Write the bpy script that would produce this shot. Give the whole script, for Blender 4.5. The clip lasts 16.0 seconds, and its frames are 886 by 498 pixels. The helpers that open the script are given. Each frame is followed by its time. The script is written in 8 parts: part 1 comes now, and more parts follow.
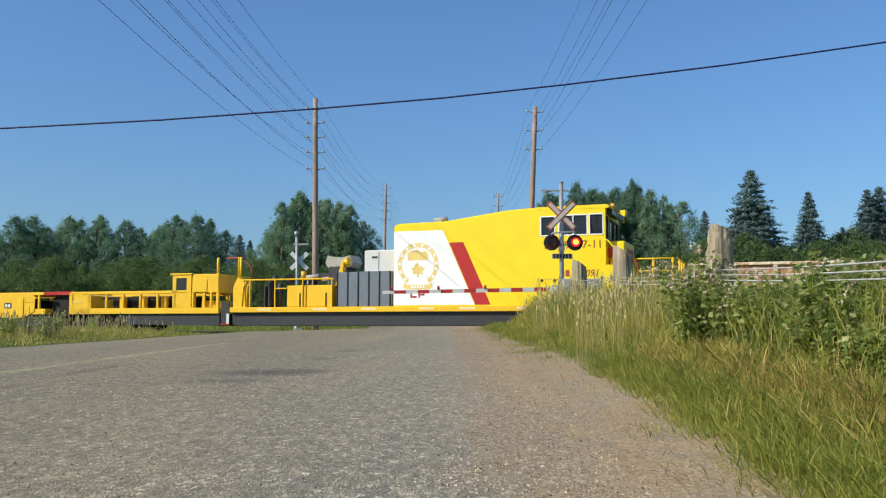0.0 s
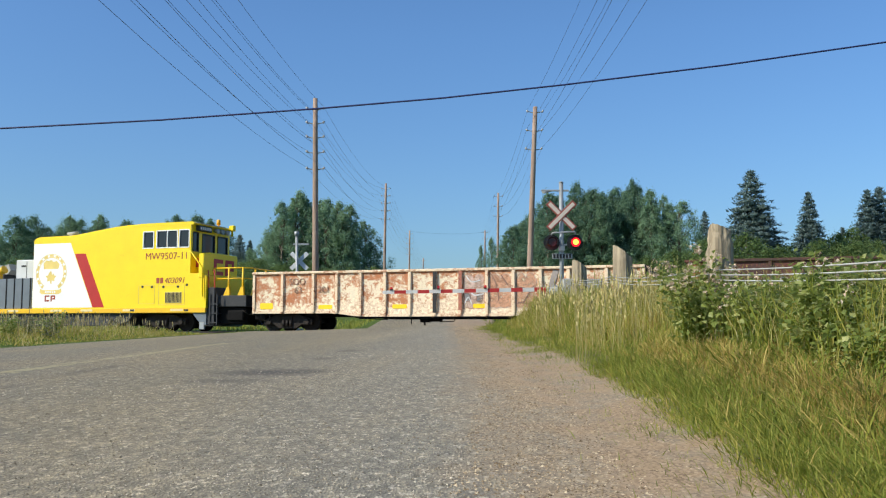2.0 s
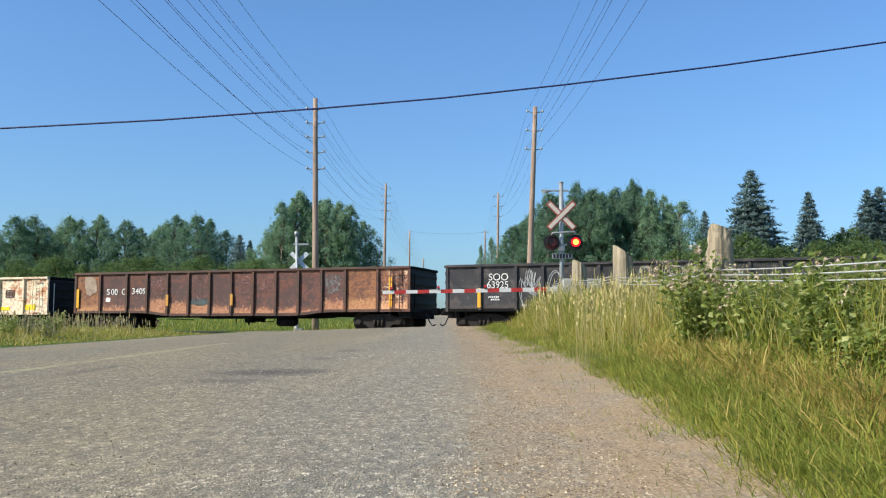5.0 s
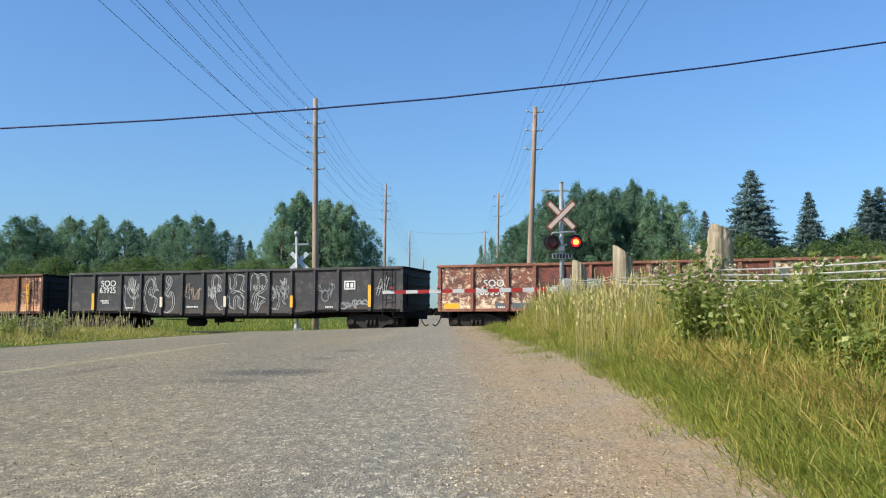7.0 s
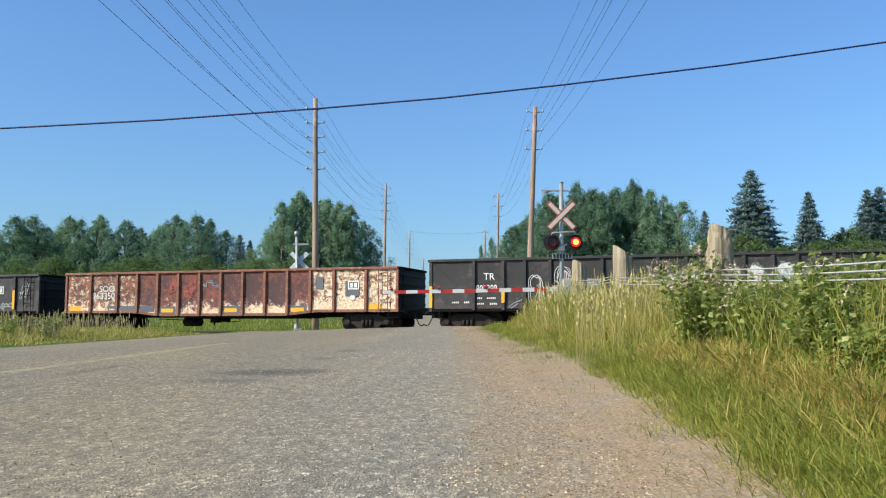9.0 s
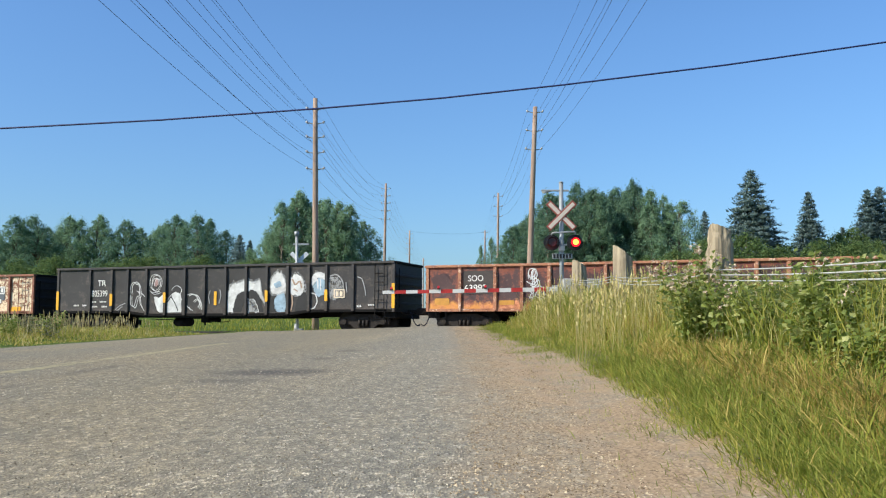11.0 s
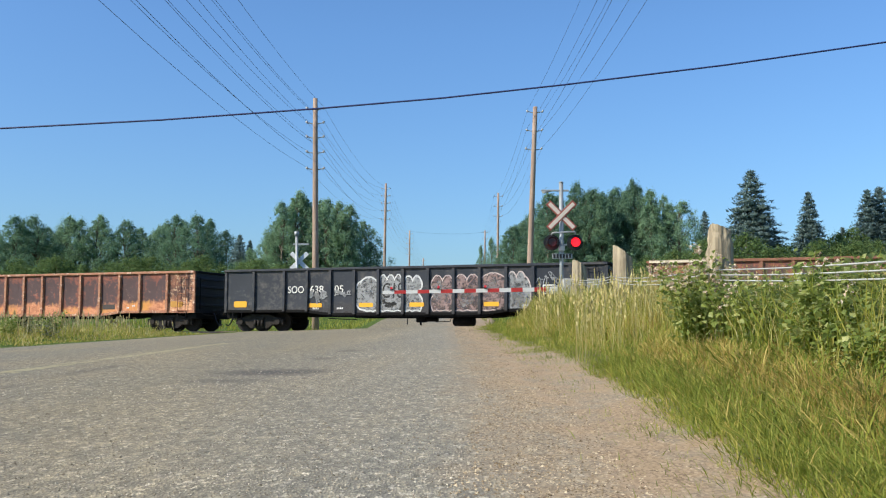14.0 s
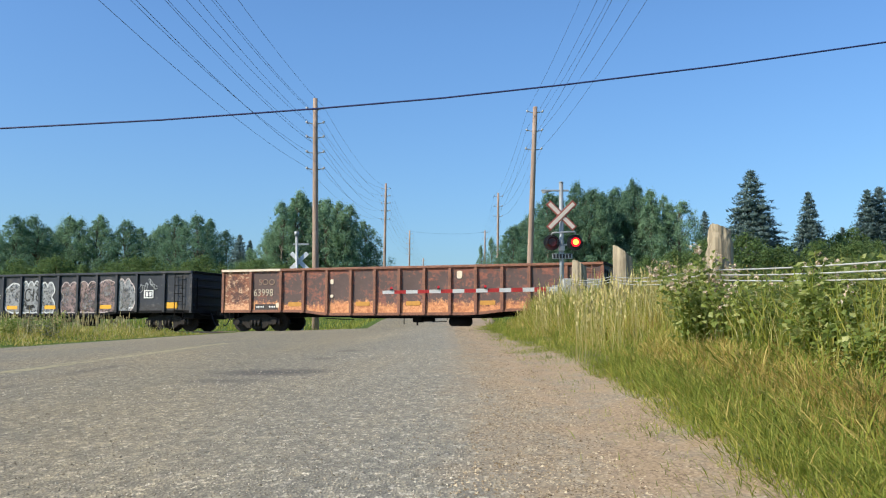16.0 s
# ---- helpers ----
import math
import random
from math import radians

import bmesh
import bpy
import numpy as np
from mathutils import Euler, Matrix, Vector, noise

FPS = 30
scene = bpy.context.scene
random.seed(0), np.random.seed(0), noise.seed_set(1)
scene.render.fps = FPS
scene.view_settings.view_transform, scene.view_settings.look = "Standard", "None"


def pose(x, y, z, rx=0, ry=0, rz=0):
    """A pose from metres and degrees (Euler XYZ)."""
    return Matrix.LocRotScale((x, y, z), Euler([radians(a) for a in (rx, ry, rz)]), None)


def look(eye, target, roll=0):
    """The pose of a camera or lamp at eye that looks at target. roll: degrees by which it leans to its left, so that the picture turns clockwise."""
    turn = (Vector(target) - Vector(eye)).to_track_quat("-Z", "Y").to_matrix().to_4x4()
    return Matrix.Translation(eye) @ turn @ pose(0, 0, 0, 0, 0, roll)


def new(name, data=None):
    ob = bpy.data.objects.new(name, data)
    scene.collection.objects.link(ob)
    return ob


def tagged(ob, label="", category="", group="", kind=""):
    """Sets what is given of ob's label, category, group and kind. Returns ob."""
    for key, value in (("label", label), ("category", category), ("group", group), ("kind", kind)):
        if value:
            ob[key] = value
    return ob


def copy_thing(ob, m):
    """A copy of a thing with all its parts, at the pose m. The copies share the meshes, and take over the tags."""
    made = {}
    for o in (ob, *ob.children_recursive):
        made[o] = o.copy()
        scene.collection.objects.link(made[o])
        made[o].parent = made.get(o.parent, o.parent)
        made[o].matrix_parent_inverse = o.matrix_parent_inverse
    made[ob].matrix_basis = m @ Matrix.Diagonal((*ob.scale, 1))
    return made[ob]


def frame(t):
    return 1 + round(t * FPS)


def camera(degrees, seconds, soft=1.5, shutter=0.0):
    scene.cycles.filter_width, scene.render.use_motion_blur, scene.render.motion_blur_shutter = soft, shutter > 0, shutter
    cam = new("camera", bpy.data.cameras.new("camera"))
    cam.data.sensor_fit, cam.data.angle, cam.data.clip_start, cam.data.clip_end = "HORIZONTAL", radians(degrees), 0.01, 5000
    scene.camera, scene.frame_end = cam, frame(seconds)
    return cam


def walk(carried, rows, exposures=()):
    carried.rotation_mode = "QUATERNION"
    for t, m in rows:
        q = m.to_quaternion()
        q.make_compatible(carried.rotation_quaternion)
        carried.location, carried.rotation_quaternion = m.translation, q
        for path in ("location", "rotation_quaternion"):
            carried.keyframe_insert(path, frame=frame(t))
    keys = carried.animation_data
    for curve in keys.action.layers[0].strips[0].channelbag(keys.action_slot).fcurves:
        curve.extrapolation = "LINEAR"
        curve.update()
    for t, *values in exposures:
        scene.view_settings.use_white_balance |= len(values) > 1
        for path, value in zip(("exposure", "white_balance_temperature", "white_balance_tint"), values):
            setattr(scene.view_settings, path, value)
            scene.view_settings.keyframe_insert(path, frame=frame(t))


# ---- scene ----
cam = camera(49.53, 16.0, soft=1.15)
EYE = (0.0, 0.0, 0.65)
VIEW = pose(*EYE, 95.012, 0, 0) @ pose(0, 0, 0, 0, 0, 0.18)
walk(cam, [(0.0, VIEW), (16.0, VIEW)], exposures=[(0.0, -0.02, 6500, 9), (1.0, 0.03, 6500, 9), (2.0, 0.08, 6450, 9), (2.5, 0.18, 6480, 9), (3.0, 0.28, 6450, 9), (3.5, 0.32, 6480, 9), (16.0, 0.32, 6480, 9)])

# ---- daylight ----
SUN_AZ, SUN_EL = 246.0, 36.5          # compass bearing from +y towards +x, and height
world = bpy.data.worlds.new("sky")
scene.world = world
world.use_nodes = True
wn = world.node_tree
sky = wn.nodes.new("ShaderNodeTexSky")
sky.sky_type, sky.sun_disc = "NISHITA", False
sky.sun_elevation, sky.sun_rotation = radians(SUN_EL), radians(SUN_AZ)
sky.air_density, sky.dust_density, sky.ozone_density = 1.0, 1.1, 4.0
wn.nodes["Background"].inputs["Strength"].default_value = 0.124
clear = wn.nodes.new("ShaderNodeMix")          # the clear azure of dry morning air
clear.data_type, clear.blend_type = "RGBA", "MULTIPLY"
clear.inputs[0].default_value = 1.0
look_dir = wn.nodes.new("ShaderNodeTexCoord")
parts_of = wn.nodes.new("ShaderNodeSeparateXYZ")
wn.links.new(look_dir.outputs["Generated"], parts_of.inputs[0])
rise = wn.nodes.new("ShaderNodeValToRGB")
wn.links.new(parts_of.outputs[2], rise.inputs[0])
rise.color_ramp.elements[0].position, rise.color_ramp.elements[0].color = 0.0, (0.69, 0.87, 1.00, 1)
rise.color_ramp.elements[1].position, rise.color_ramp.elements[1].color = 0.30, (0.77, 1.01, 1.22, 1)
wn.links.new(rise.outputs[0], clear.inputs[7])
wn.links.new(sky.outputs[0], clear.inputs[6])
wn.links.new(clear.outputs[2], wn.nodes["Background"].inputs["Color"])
sun = new("sun", bpy.data.lights.new("sun", "SUN"))
sun.data.energy, sun.data.angle, sun.data.color = 5.0, radians(0.6), (1.0, 0.91, 0.755)
to_sun = Vector((math.sin(radians(SUN_AZ)) * math.cos(radians(SUN_EL)), math.cos(radians(SUN_AZ)) * math.cos(radians(SUN_EL)), math.sin(radians(SUN_EL))))
sun.matrix_world = look(to_sun * 60, (0, 0, 0))

# ---- the track and the train's run ----
THETA = 19.469                        # the track's turn against the x axis
TRACK_D = 37.85                       # the near car sides cross the camera's axis here
RAIL = 0.70
HALF = 1.6
RUN, RUN2 = 9.0885, 0.00187
CT, ST = math.cos(radians(THETA)), math.sin(radians(THETA))


def on_track(u, off=HALF, z=RAIL):
    """The world place of a point u metres along the track and off metres behind the near car sides."""
    return (u * CT + off * ST, TRACK_D - u * ST + off * CT, z)


def behind(x, y):
    """How far a place lies behind the plane of the near car sides."""
    return x * ST + (y - TRACK_D) * CT


def smooth(a, b, v):
    k = min(1.0, max(0.0, (v - a) / (b - a)))
    return k * k * (3 - 2 * k)


def lerp_table(table, v):
    if v <= table[0][0]:
        return table[0][1]
    for (a, p), (b, q) in zip(table, table[1:]):
        if v <= b:
            return p + (q - p) * (v - a) / (b - a)
    return table[-1][1]


FAR = [(-3.5, 0.0), (5.0, -0.02), (10, 0.15), (20, 0.75), (40, 1.7), (62, 2.45), (110, 3.1), (200, 3.3)]
DRIFT = 0.0147


def road_z(x, y):
    q = behind(x, y)
    slope = 0.0262 * max(y, -40.0)
    fall = 0.042 * max(0.0, min(9.9, -x)) * min(1.0, max(0.0, y) / 37.0)
    near = slope - fall
    if q <= -3.5:
        return near
    crest = 0.0262 * 34.1 - fall
    k = smooth(-3.5, -0.6, q)
    level = 0.705 if q < 3.8 else 0.72 + lerp_table(FAR, q)
    level = max(level, 0.705)
    return near * (1 - k) + level * k


def edge_left(y):
    return -9.8 + 4.9 * smooth(33, 52, y) + DRIFT * max(0, y)


def edge_right(y):
    return 0.80 + DRIFT * max(0, y) + 0.22 * smooth(3, 14, y) + 0.30 * smooth(22, 34, y)


def ground_z(x, y):
    q = behind(x, y)
    z = road_z(x, y)
    l, r = edge_left(y), edge_right(y)
    out = max(l - x, x - r, 0.0)
    bed = smooth(-3.4, -1.2, q) * (1 - smooth(4.0, 6.5, q)) * smooth(0.2, 1.0, out)
    z -= 0.30 * bed
    if q < -2.0:
        if x > r:
            z += 0.34 * smooth(0.1, 1.6, x - r) * (1 - smooth(-5, -2, q))
        else:
            z += 0.10 * smooth(0.3, 2.0, l - x)
    elif q > 6:
        z -= 0.22 * smooth(0.2, 1.5, out) * (1 - smooth(2.5, 5.0, out))
    if out <= 0.0 or 0 < x - r < 0.95:
        z -= 0.05
    return z


# ---- materials ----
def nodes_of(m):
    m.use_nodes = True
    return m.node_tree, m.node_tree.nodes["Principled BSDF"]


def add(tree, kind, **values):
    n = tree.nodes.new("ShaderNode" + kind)
    for k, v in values.items():
        n.inputs[k].default_value = v
    return n


def ramp(tree, source, stops, smooth_it=True):
    n = tree.nodes.new("ShaderNodeValToRGB")
    el = n.color_ramp.elements
    while len(el) < len(stops):
        el.new(0.5)
    for e, (p, c) in zip(el, stops):
        e.position, e.color = p, (*c, 1) if len(c) == 3 else c
    n.color_ramp.interpolation = "LINEAR" if smooth_it else "CONSTANT"
    tree.links.new(source, n.inputs[0])
    return n


def mixed(tree, fac, a, b, blend="MIX"):
    n = tree.nodes.new("ShaderNodeMix")
    n.data_type, n.blend_type = "RGBA", blend
    for socket, v in ((n.inputs[0], fac), (n.inputs[6], a), (n.inputs[7], b)):
        if hasattr(v, "is_linked"):
            tree.links.new(v, socket)
        elif isinstance(v, (int, float)):
            socket.default_value = v
        else:
            socket.default_value = (*v, 1)
    return n.outputs[2]


def coords(tree, scale=(1, 1, 1), source="Object"):
    c = tree.nodes.new("ShaderNodeTexCoord")
    m = add(tree, "Mapping", Scale=scale)
    tree.links.new(c.outputs[source], m.inputs[0])
    return m.outputs[0]


def noise_of(tree, vec, scale, detail=4, rough=0.6, warp=0.0):
    n = add(tree, "TexNoise", Scale=scale, Detail=detail, Roughness=rough, Distortion=warp)
    tree.links.new(vec, n.inputs["Vector"])
    return n.outputs["Fac"]


def bumped(tree, bsdf, height, strength, distance=0.01):
    b = add(tree, "Bump", Strength=strength, Distance=distance)
    tree.links.new(height, b.inputs["Height"])
    tree.links.new(b.outputs[0], bsdf.inputs["Normal"])


def coat(name, colour, rough=0.5, metal=0.0, vary=0.25, scale=3.0, dirt=(0.1, 0.08, 0.06), dirt_amount=0.25, bump=0.1, spec=0.5):
    """A painted or bare surface with broad fading, fine grain and some dirt."""
    m = bpy.data.materials.new(name)
    t, b = nodes_of(m)
    v = coords(t)
    big = noise_of(t, v, scale, 5, 0.65)
    fine = noise_of(t, v, scale * 14, 3, 0.7)
    dark = tuple(c * (1 - vary) for c in colour)
    col = mixed(t, ramp(t, big, [(0.3, (0, 0, 0)), (0.7, (1, 1, 1))]).outputs[0], dark, colour)
    spots = ramp(t, noise_of(t, v, scale * 4, 6, 0.75, 0.4), [(0.56, (0, 0, 0)), (0.72, (dirt_amount,) * 3)])
    col = mixed(t, spots.outputs[0], col, dirt)
    t.links.new(col, b.inputs["Base Color"])
    b.inputs["Metallic"].default_value = metal
    b.inputs["Specular IOR Level"].default_value = spec
    r = ramp(t, fine, [(0.3, (rough * 0.8,) * 3), (0.7, (min(1, rough * 1.2),) * 3)])
    t.links.new(r.outputs[0], b.inputs["Roughness"])
    bumped(t, b, fine, bump, 0.004)
    return m


def car_skin(name, paint, rust, peel, rust_at, peel_at, band=None, band_top=0.55, scale=2.2, edge=0.10, streak=0.10, inward=7.0, sink=0.0, gold=None, uneven=0.25):
    """Weathered car side: faded paint, rust that spreads from the plate edges and runs down, flakes of a third colour, and a worn lower band."""
    m = bpy.data.materials.new(name)
    t, b = nodes_of(m)

    def maths(kind, p, q):
        n = t.nodes.new("ShaderNodeMath")
        n.operation = kind
        for socket, v in zip(n.inputs, (p, q)):
            if hasattr(v, "is_linked"):
                t.links.new(v, socket)
            else:
                socket.default_value = v
        return n.outputs[0]
    v = coords(t, (1.0, 1.0, 1.15))
    big = noise_of(t, v, scale * 0.75, 10, 0.74, 0.35)
    mid = noise_of(t, v, scale * 3.1, 9, 0.76, 0.25)
    fine = noise_of(t, v, 30, 5, 0.75)
    runs = noise_of(t, coords(t, (7.0, 1.0, 0.55)), 1.0, 6, 0.7)
    # how near a point lies to the rim of its own plate
    gen = t.nodes.new("ShaderNodeTexCoord")
    sep_g = t.nodes.new("ShaderNodeSeparateXYZ")
    t.links.new(gen.outputs["Generated"], sep_g.inputs[0])
    rim = None
    for axis in (0, 2):
        d = maths("POWER", maths("ABSOLUTE", maths("MULTIPLY", maths("SUBTRACT", sep_g.outputs[axis], 0.5), 2.0), 0.0), inward)
        rim = d if rim is None else maths("MAXIMUM", rim, d)
    each = t.nodes.new("ShaderNodeObjectInfo")
    worn_more = maths("MULTIPLY", maths("SUBTRACT", each.outputs["Random"], 0.5), 0.09)
    level = maths("ADD", maths("ADD", maths("MULTIPLY", big, 0.62), maths("MULTIPLY", mid, 0.38)), maths("MULTIPLY", rim, edge))
    level = maths("ADD", maths("MULTIPLY", maths("SUBTRACT", level, 0.5), 1.7), 0.5)
    level = maths("ADD", maths("ADD", level, worn_more), maths("MULTIPLY", maths("SUBTRACT", runs, 0.5), streak * 2))
    shade = ramp(t, big, [(0.32, tuple(c * 0.66 for c in paint)), (0.52, paint), (0.72, tuple(min(1, c * 1.25 + 0.01) for c in paint))]).outputs[0]
    paint_col = mixed(t, 0.55, shade, mixed(t, fine, tuple(c * 0.6 for c in paint), tuple(min(1, c * 1.2) for c in paint)))
    rust_col = ramp(t, mid, [(0.30, tuple(c * 0.38 for c in rust)), (0.46, tuple(c * 0.85 for c in rust)), (0.58, rust), (0.74, tuple(min(1, c * 1.9) for c in rust))]).outputs[0]
    f1 = ramp(t, level, [(rust_at - 0.03, (0, 0, 0)), (rust_at + 0.02, (0.55, 0.55, 0.55)), (rust_at + 0.11, (1, 1, 1))]).outputs[0]
    col = mixed(t, f1, paint_col, rust_col)
    flake = maths("ADD", maths("MULTIPLY", noise_of(t, v, scale * 1.5, 11, 0.80, 0.5), 0.8), maths("MULTIPLY", fine, 0.2))
    tall = t.nodes.new("ShaderNodeSeparateXYZ")
    t.links.new(coords(t), tall.inputs[0])
    if sink:
        # more flakes have come off towards the sill
        low = add(t, "MapRange")
        t.links.new(tall.outputs[2], low.inputs[0])
        low.inputs[1].default_value, low.inputs[2].default_value, low.inputs[3].default_value, low.inputs[4].default_value = 0.75, 1.65, sink, -0.25 * sink
        flake = maths("ADD", flake, low.outputs[0])
    f2 = ramp(t, flake, [(peel_at - 0.01, (0, 0, 0)), (peel_at + 0.05, (1, 1, 1))]).outputs[0]
    col = mixed(t, f2, col, mixed(t, fine, tuple(c * 0.72 for c in peel), peel))
    if band:
        z = maths("ADD", tall.outputs[2], maths("MULTIPLY", maths("SUBTRACT", mid, 0.5), 0.5 if gold else 0.95))
        z = maths("ADD", z, maths("MULTIPLY", maths("SUBTRACT", runs, 0.5), 0.55))
        z = maths("ADD", z, maths("MULTIPLY", maths("SUBTRACT", each.outputs["Random"], 0.5), uneven))
        lo = add(t, "MapRange")
        t.links.new(z, lo.inputs[0])
        lo.inputs[1].default_value, lo.inputs[2].default_value = band_top - 0.07, band_top + 0.09
        lo.inputs[3].default_value, lo.inputs[4].default_value = 1.0, 0.0
        worn = mixed(t, ramp(t, mid, [(0.40, (0, 0, 0)), (0.60, (1, 1, 1))]).outputs[0], band, tuple(c * f for c, f in zip(band, (0.58, 0.45, 0.40))))
        worn = mixed(t, ramp(t, fine, [(0.52, (0, 0, 0)), (0.70, (0.6, 0.6, 0.6))]).outputs[0], worn, tuple(min(1, c * 1.35 + 0.05) for c in band))
        if gold:
            worn = mixed(t, ramp(t, noise_of(t, v, 0.7, 4, 0.6), [(0.50, (0, 0, 0)), (0.60, (0.8, 0.8, 0.8))]).outputs[0], worn, gold)
        col = mixed(t, lo.outputs[0], col, worn)
    t.links.new(col, b.inputs["Base Color"])
    b.inputs["Roughness"].default_value = 0.58
    b.inputs["Specular IOR Level"].default_value = 0.4
    bumped(t, b, maths("ADD", maths("MULTIPLY", mid, 0.6), maths("MULTIPLY", big, 1.2)), 0.45, 0.03)
    return m


def sprayed(name, colour, cover=0.9, scale=5.0, under=0.6):
    """Sprayed paint, cloudy and worn through to the plate in places."""
    m = bpy.data.materials.new(name)
    t, b = nodes_of(m)
    v = coords(t)
    cloud = noise_of(t, v, scale * 0.5, 6, 0.7, 0.3)
    col = mixed(t, ramp(t, cloud, [(0.35, (0, 0, 0)), (0.65, (1, 1, 1))]).outputs[0], tuple(c * under for c in colour), colour)
    t.links.new(col, b.inputs["Base Color"])
    gone = 0.70 - 0.42 * cover
    hole = ramp(t, noise_of(t, v, scale * 1.7, 9, 0.8, 0.4), [(gone - 0.07, (0, 0, 0)), (gone + 0.09, (1, 1, 1))]).outputs[0]
    t.links.new(hole, b.inputs["Alpha"])
    b.inputs["Roughness"].default_value = 0.6
    return m


def leafy(name, a, b_col, c_col, rough=0.55, spec=0.35, through_light=0.25):
    m = bpy.data.materials.new(name)
    t, b = nodes_of(m)
    g = t.nodes.new("ShaderNodeNewGeometry")
    col = ramp(t, g.outputs["Random Per Island"], [(0.0, a), (0.55, b_col), (1.0, c_col)])
    big = noise_of(t, coords(t), 0.6, 3)
    out = mixed(t, ramp(t, big, [(0.35, (0, 0, 0)), (0.65, (0.5, 0.5, 0.5))]).outputs[0], col.outputs[0], a)
    t.links.new(out, b.inputs["Base Color"])
    b.inputs["Roughness"].default_value, b.inputs["Specular IOR Level"].default_value = rough, spec
    if through_light > 0:
        tr = t.nodes.new("ShaderNodeBsdfTranslucent")
        t.links.new(out, tr.inputs[0])
        mx = add(t, "MixShader", Fac=through_light)
        t.links.new(b.outputs[0], mx.inputs[1])
        t.links.new(tr.outputs[0], mx.inputs[2])
        t.links.new(mx.outputs[0], t.nodes["Material Output"].inputs[0])
    return m


def glow(name, colour, strength):
    m = bpy.data.materials.new(name)
    t, b = nodes_of(m)
    b.inputs["Base Color"].default_value = (*colour, 1)
    b.inputs["Emission Color"].default_value = (*colour, 1)
    b.inputs["Emission Strength"].default_value = strength
    return m


def dark_mark(t, source, deep):
    m = add(t, "MapRange")
    t.links.new(source, m.inputs[0])
    m.inputs[1].default_value, m.inputs[2].default_value, m.inputs[3].default_value, m.inputs[4].default_value = 1.1, 1.75, deep, 0.0
    return m.outputs[0]


def asphalt():
    m = bpy.data.materials.new("chip_seal")
    t, b = nodes_of(m)
    v = coords(t)
    vor = add(t, "TexVoronoi", Scale=92.0)
    t.links.new(coords(t, (1.0, 0.55, 1.0)), vor.inputs["Vector"])
    stones = ramp(t, vor.outputs["Color"], [(0.0, (0.135, 0.124, 0.098)), (0.35, (0.205, 0.190, 0.150)), (0.75, (0.29, 0.268, 0.208)), (0.93, (0.345, 0.318, 0.245)), (1.0, (0.60, 0.55, 0.43))]).outputs[0]
    vor2 = add(t, "TexVoronoi", Scale=46.0)
    t.links.new(coords(t, (1.0, 0.6, 1.0)), vor2.inputs["Vector"])
    pale = ramp(t, vor2.outputs["Color"], [(0.76, (0, 0, 0)), (0.88, (0.62, 0.62, 0.62))]).outputs[0]
    stones = mixed(t, pale, stones, (0.62, 0.57, 0.48))
    stones = mixed(t, ramp(t, vor2.outputs["Color"], [(0.16, (0.45, 0.45, 0.45)), (0.30, (0, 0, 0))]).outputs[0], stones, (0.115, 0.105, 0.088))
    dark_chip = ramp(t, noise_of(t, coords(t, (1.0, 0.6, 1.0)), 60.0, 3, 0.7), [(0.60, (0, 0, 0)), (0.72, (0.5, 0.5, 0.5))]).outputs[0]
    stones = mixed(t, dark_chip, stones, (0.10, 0.095, 0.085))
    gaps = ramp(t, vor.outputs["Distance"], [(0.3, (0, 0, 0)), (0.8, (0.5, 0.5, 0.5))]).outputs[0]
    stones = mixed(t, gaps, stones, (0.11, 0.10, 0.092))
    big = noise_of(t, coords(t, (1.0, 0.22, 1.0)), 0.55, 5, 0.6)
    tint = ramp(t, big, [(0.3, (1.0, 1.02, 1.04)), (0.52, (1.15, 1.12, 1.06)), (0.7, (1.36, 1.27, 1.12))]).outputs[0]
    col = mixed(t, 1.0, stones, tint, "MULTIPLY")
    mottle = noise_of(t, coords(t, (1.0, 0.45, 1.0)), 14.0, 4, 0.75)
    col = mixed(t, 1.0, col, ramp(t, mottle, [(0.34, (0.72, 0.72, 0.72)), (0.5, (1.0, 0.99, 0.97)), (0.66, (1.30, 1.25, 1.16))]).outputs[0], "MULTIPLY")
    # darker and browner towards the left
    where = t.nodes.new("ShaderNodeSeparateXYZ")
    t.links.new(v, where.inputs[0])
    left_tone = add(t, "MapRange")
    t.links.new(where.outputs[0], left_tone.inputs[0])
    left_tone.inputs[1].default_value, left_tone.inputs[2].default_value, left_tone.inputs[3].default_value, left_tone.inputs[4].default_value = -2.4, 0.0, 0.0, 1.0
    col = mixed(t, 1.0, col, mixed(t, left_tone.outputs[0], (0.85, 0.82, 0.72), (1.0, 1.0, 0.98)), "MULTIPLY")
    patch = noise_of(t, v, 0.9, 5, 0.7, 0.5)
    col = mixed(t, ramp(t, patch, [(0.62, (0, 0, 0)), (0.7, (0.3, 0.3, 0.3))]).outputs[0], col, (0.14, 0.13, 0.115))
    # old tar stains, and a long narrow dark band further left
    for cx, cy, rx, ry, deep in ((-1.80, 9.9, 0.80, 0.75, 0.9), (-1.45, 10.0, 0.45, 0.50, 0.7), (-1.95, 8.75, 0.55, 0.40, 0.6), (-1.60, 12.7, 0.24, 0.45, 0.6), (-1.46, 15.0, 0.26, 0.65, 0.55), (-3.85, 10.6, 0.20, 1.6, 0.5), (-3.7, 8.2, 0.14, 0.9, 0.4), (0.55, 5.3, 0.12, 0.2, 0.4)):
        mp = add(t, "Mapping", Location=(-cx / rx, -cy / ry, 0), Scale=(1 / rx, 1 / ry, 0))
        t.links.new(v, mp.inputs[0])
        ln = t.nodes.new("ShaderNodeVectorMath")
        ln.operation = "LENGTH"
        t.links.new(mp.outputs[0], ln.inputs[0])
        jag = t.nodes.new("ShaderNodeMath")
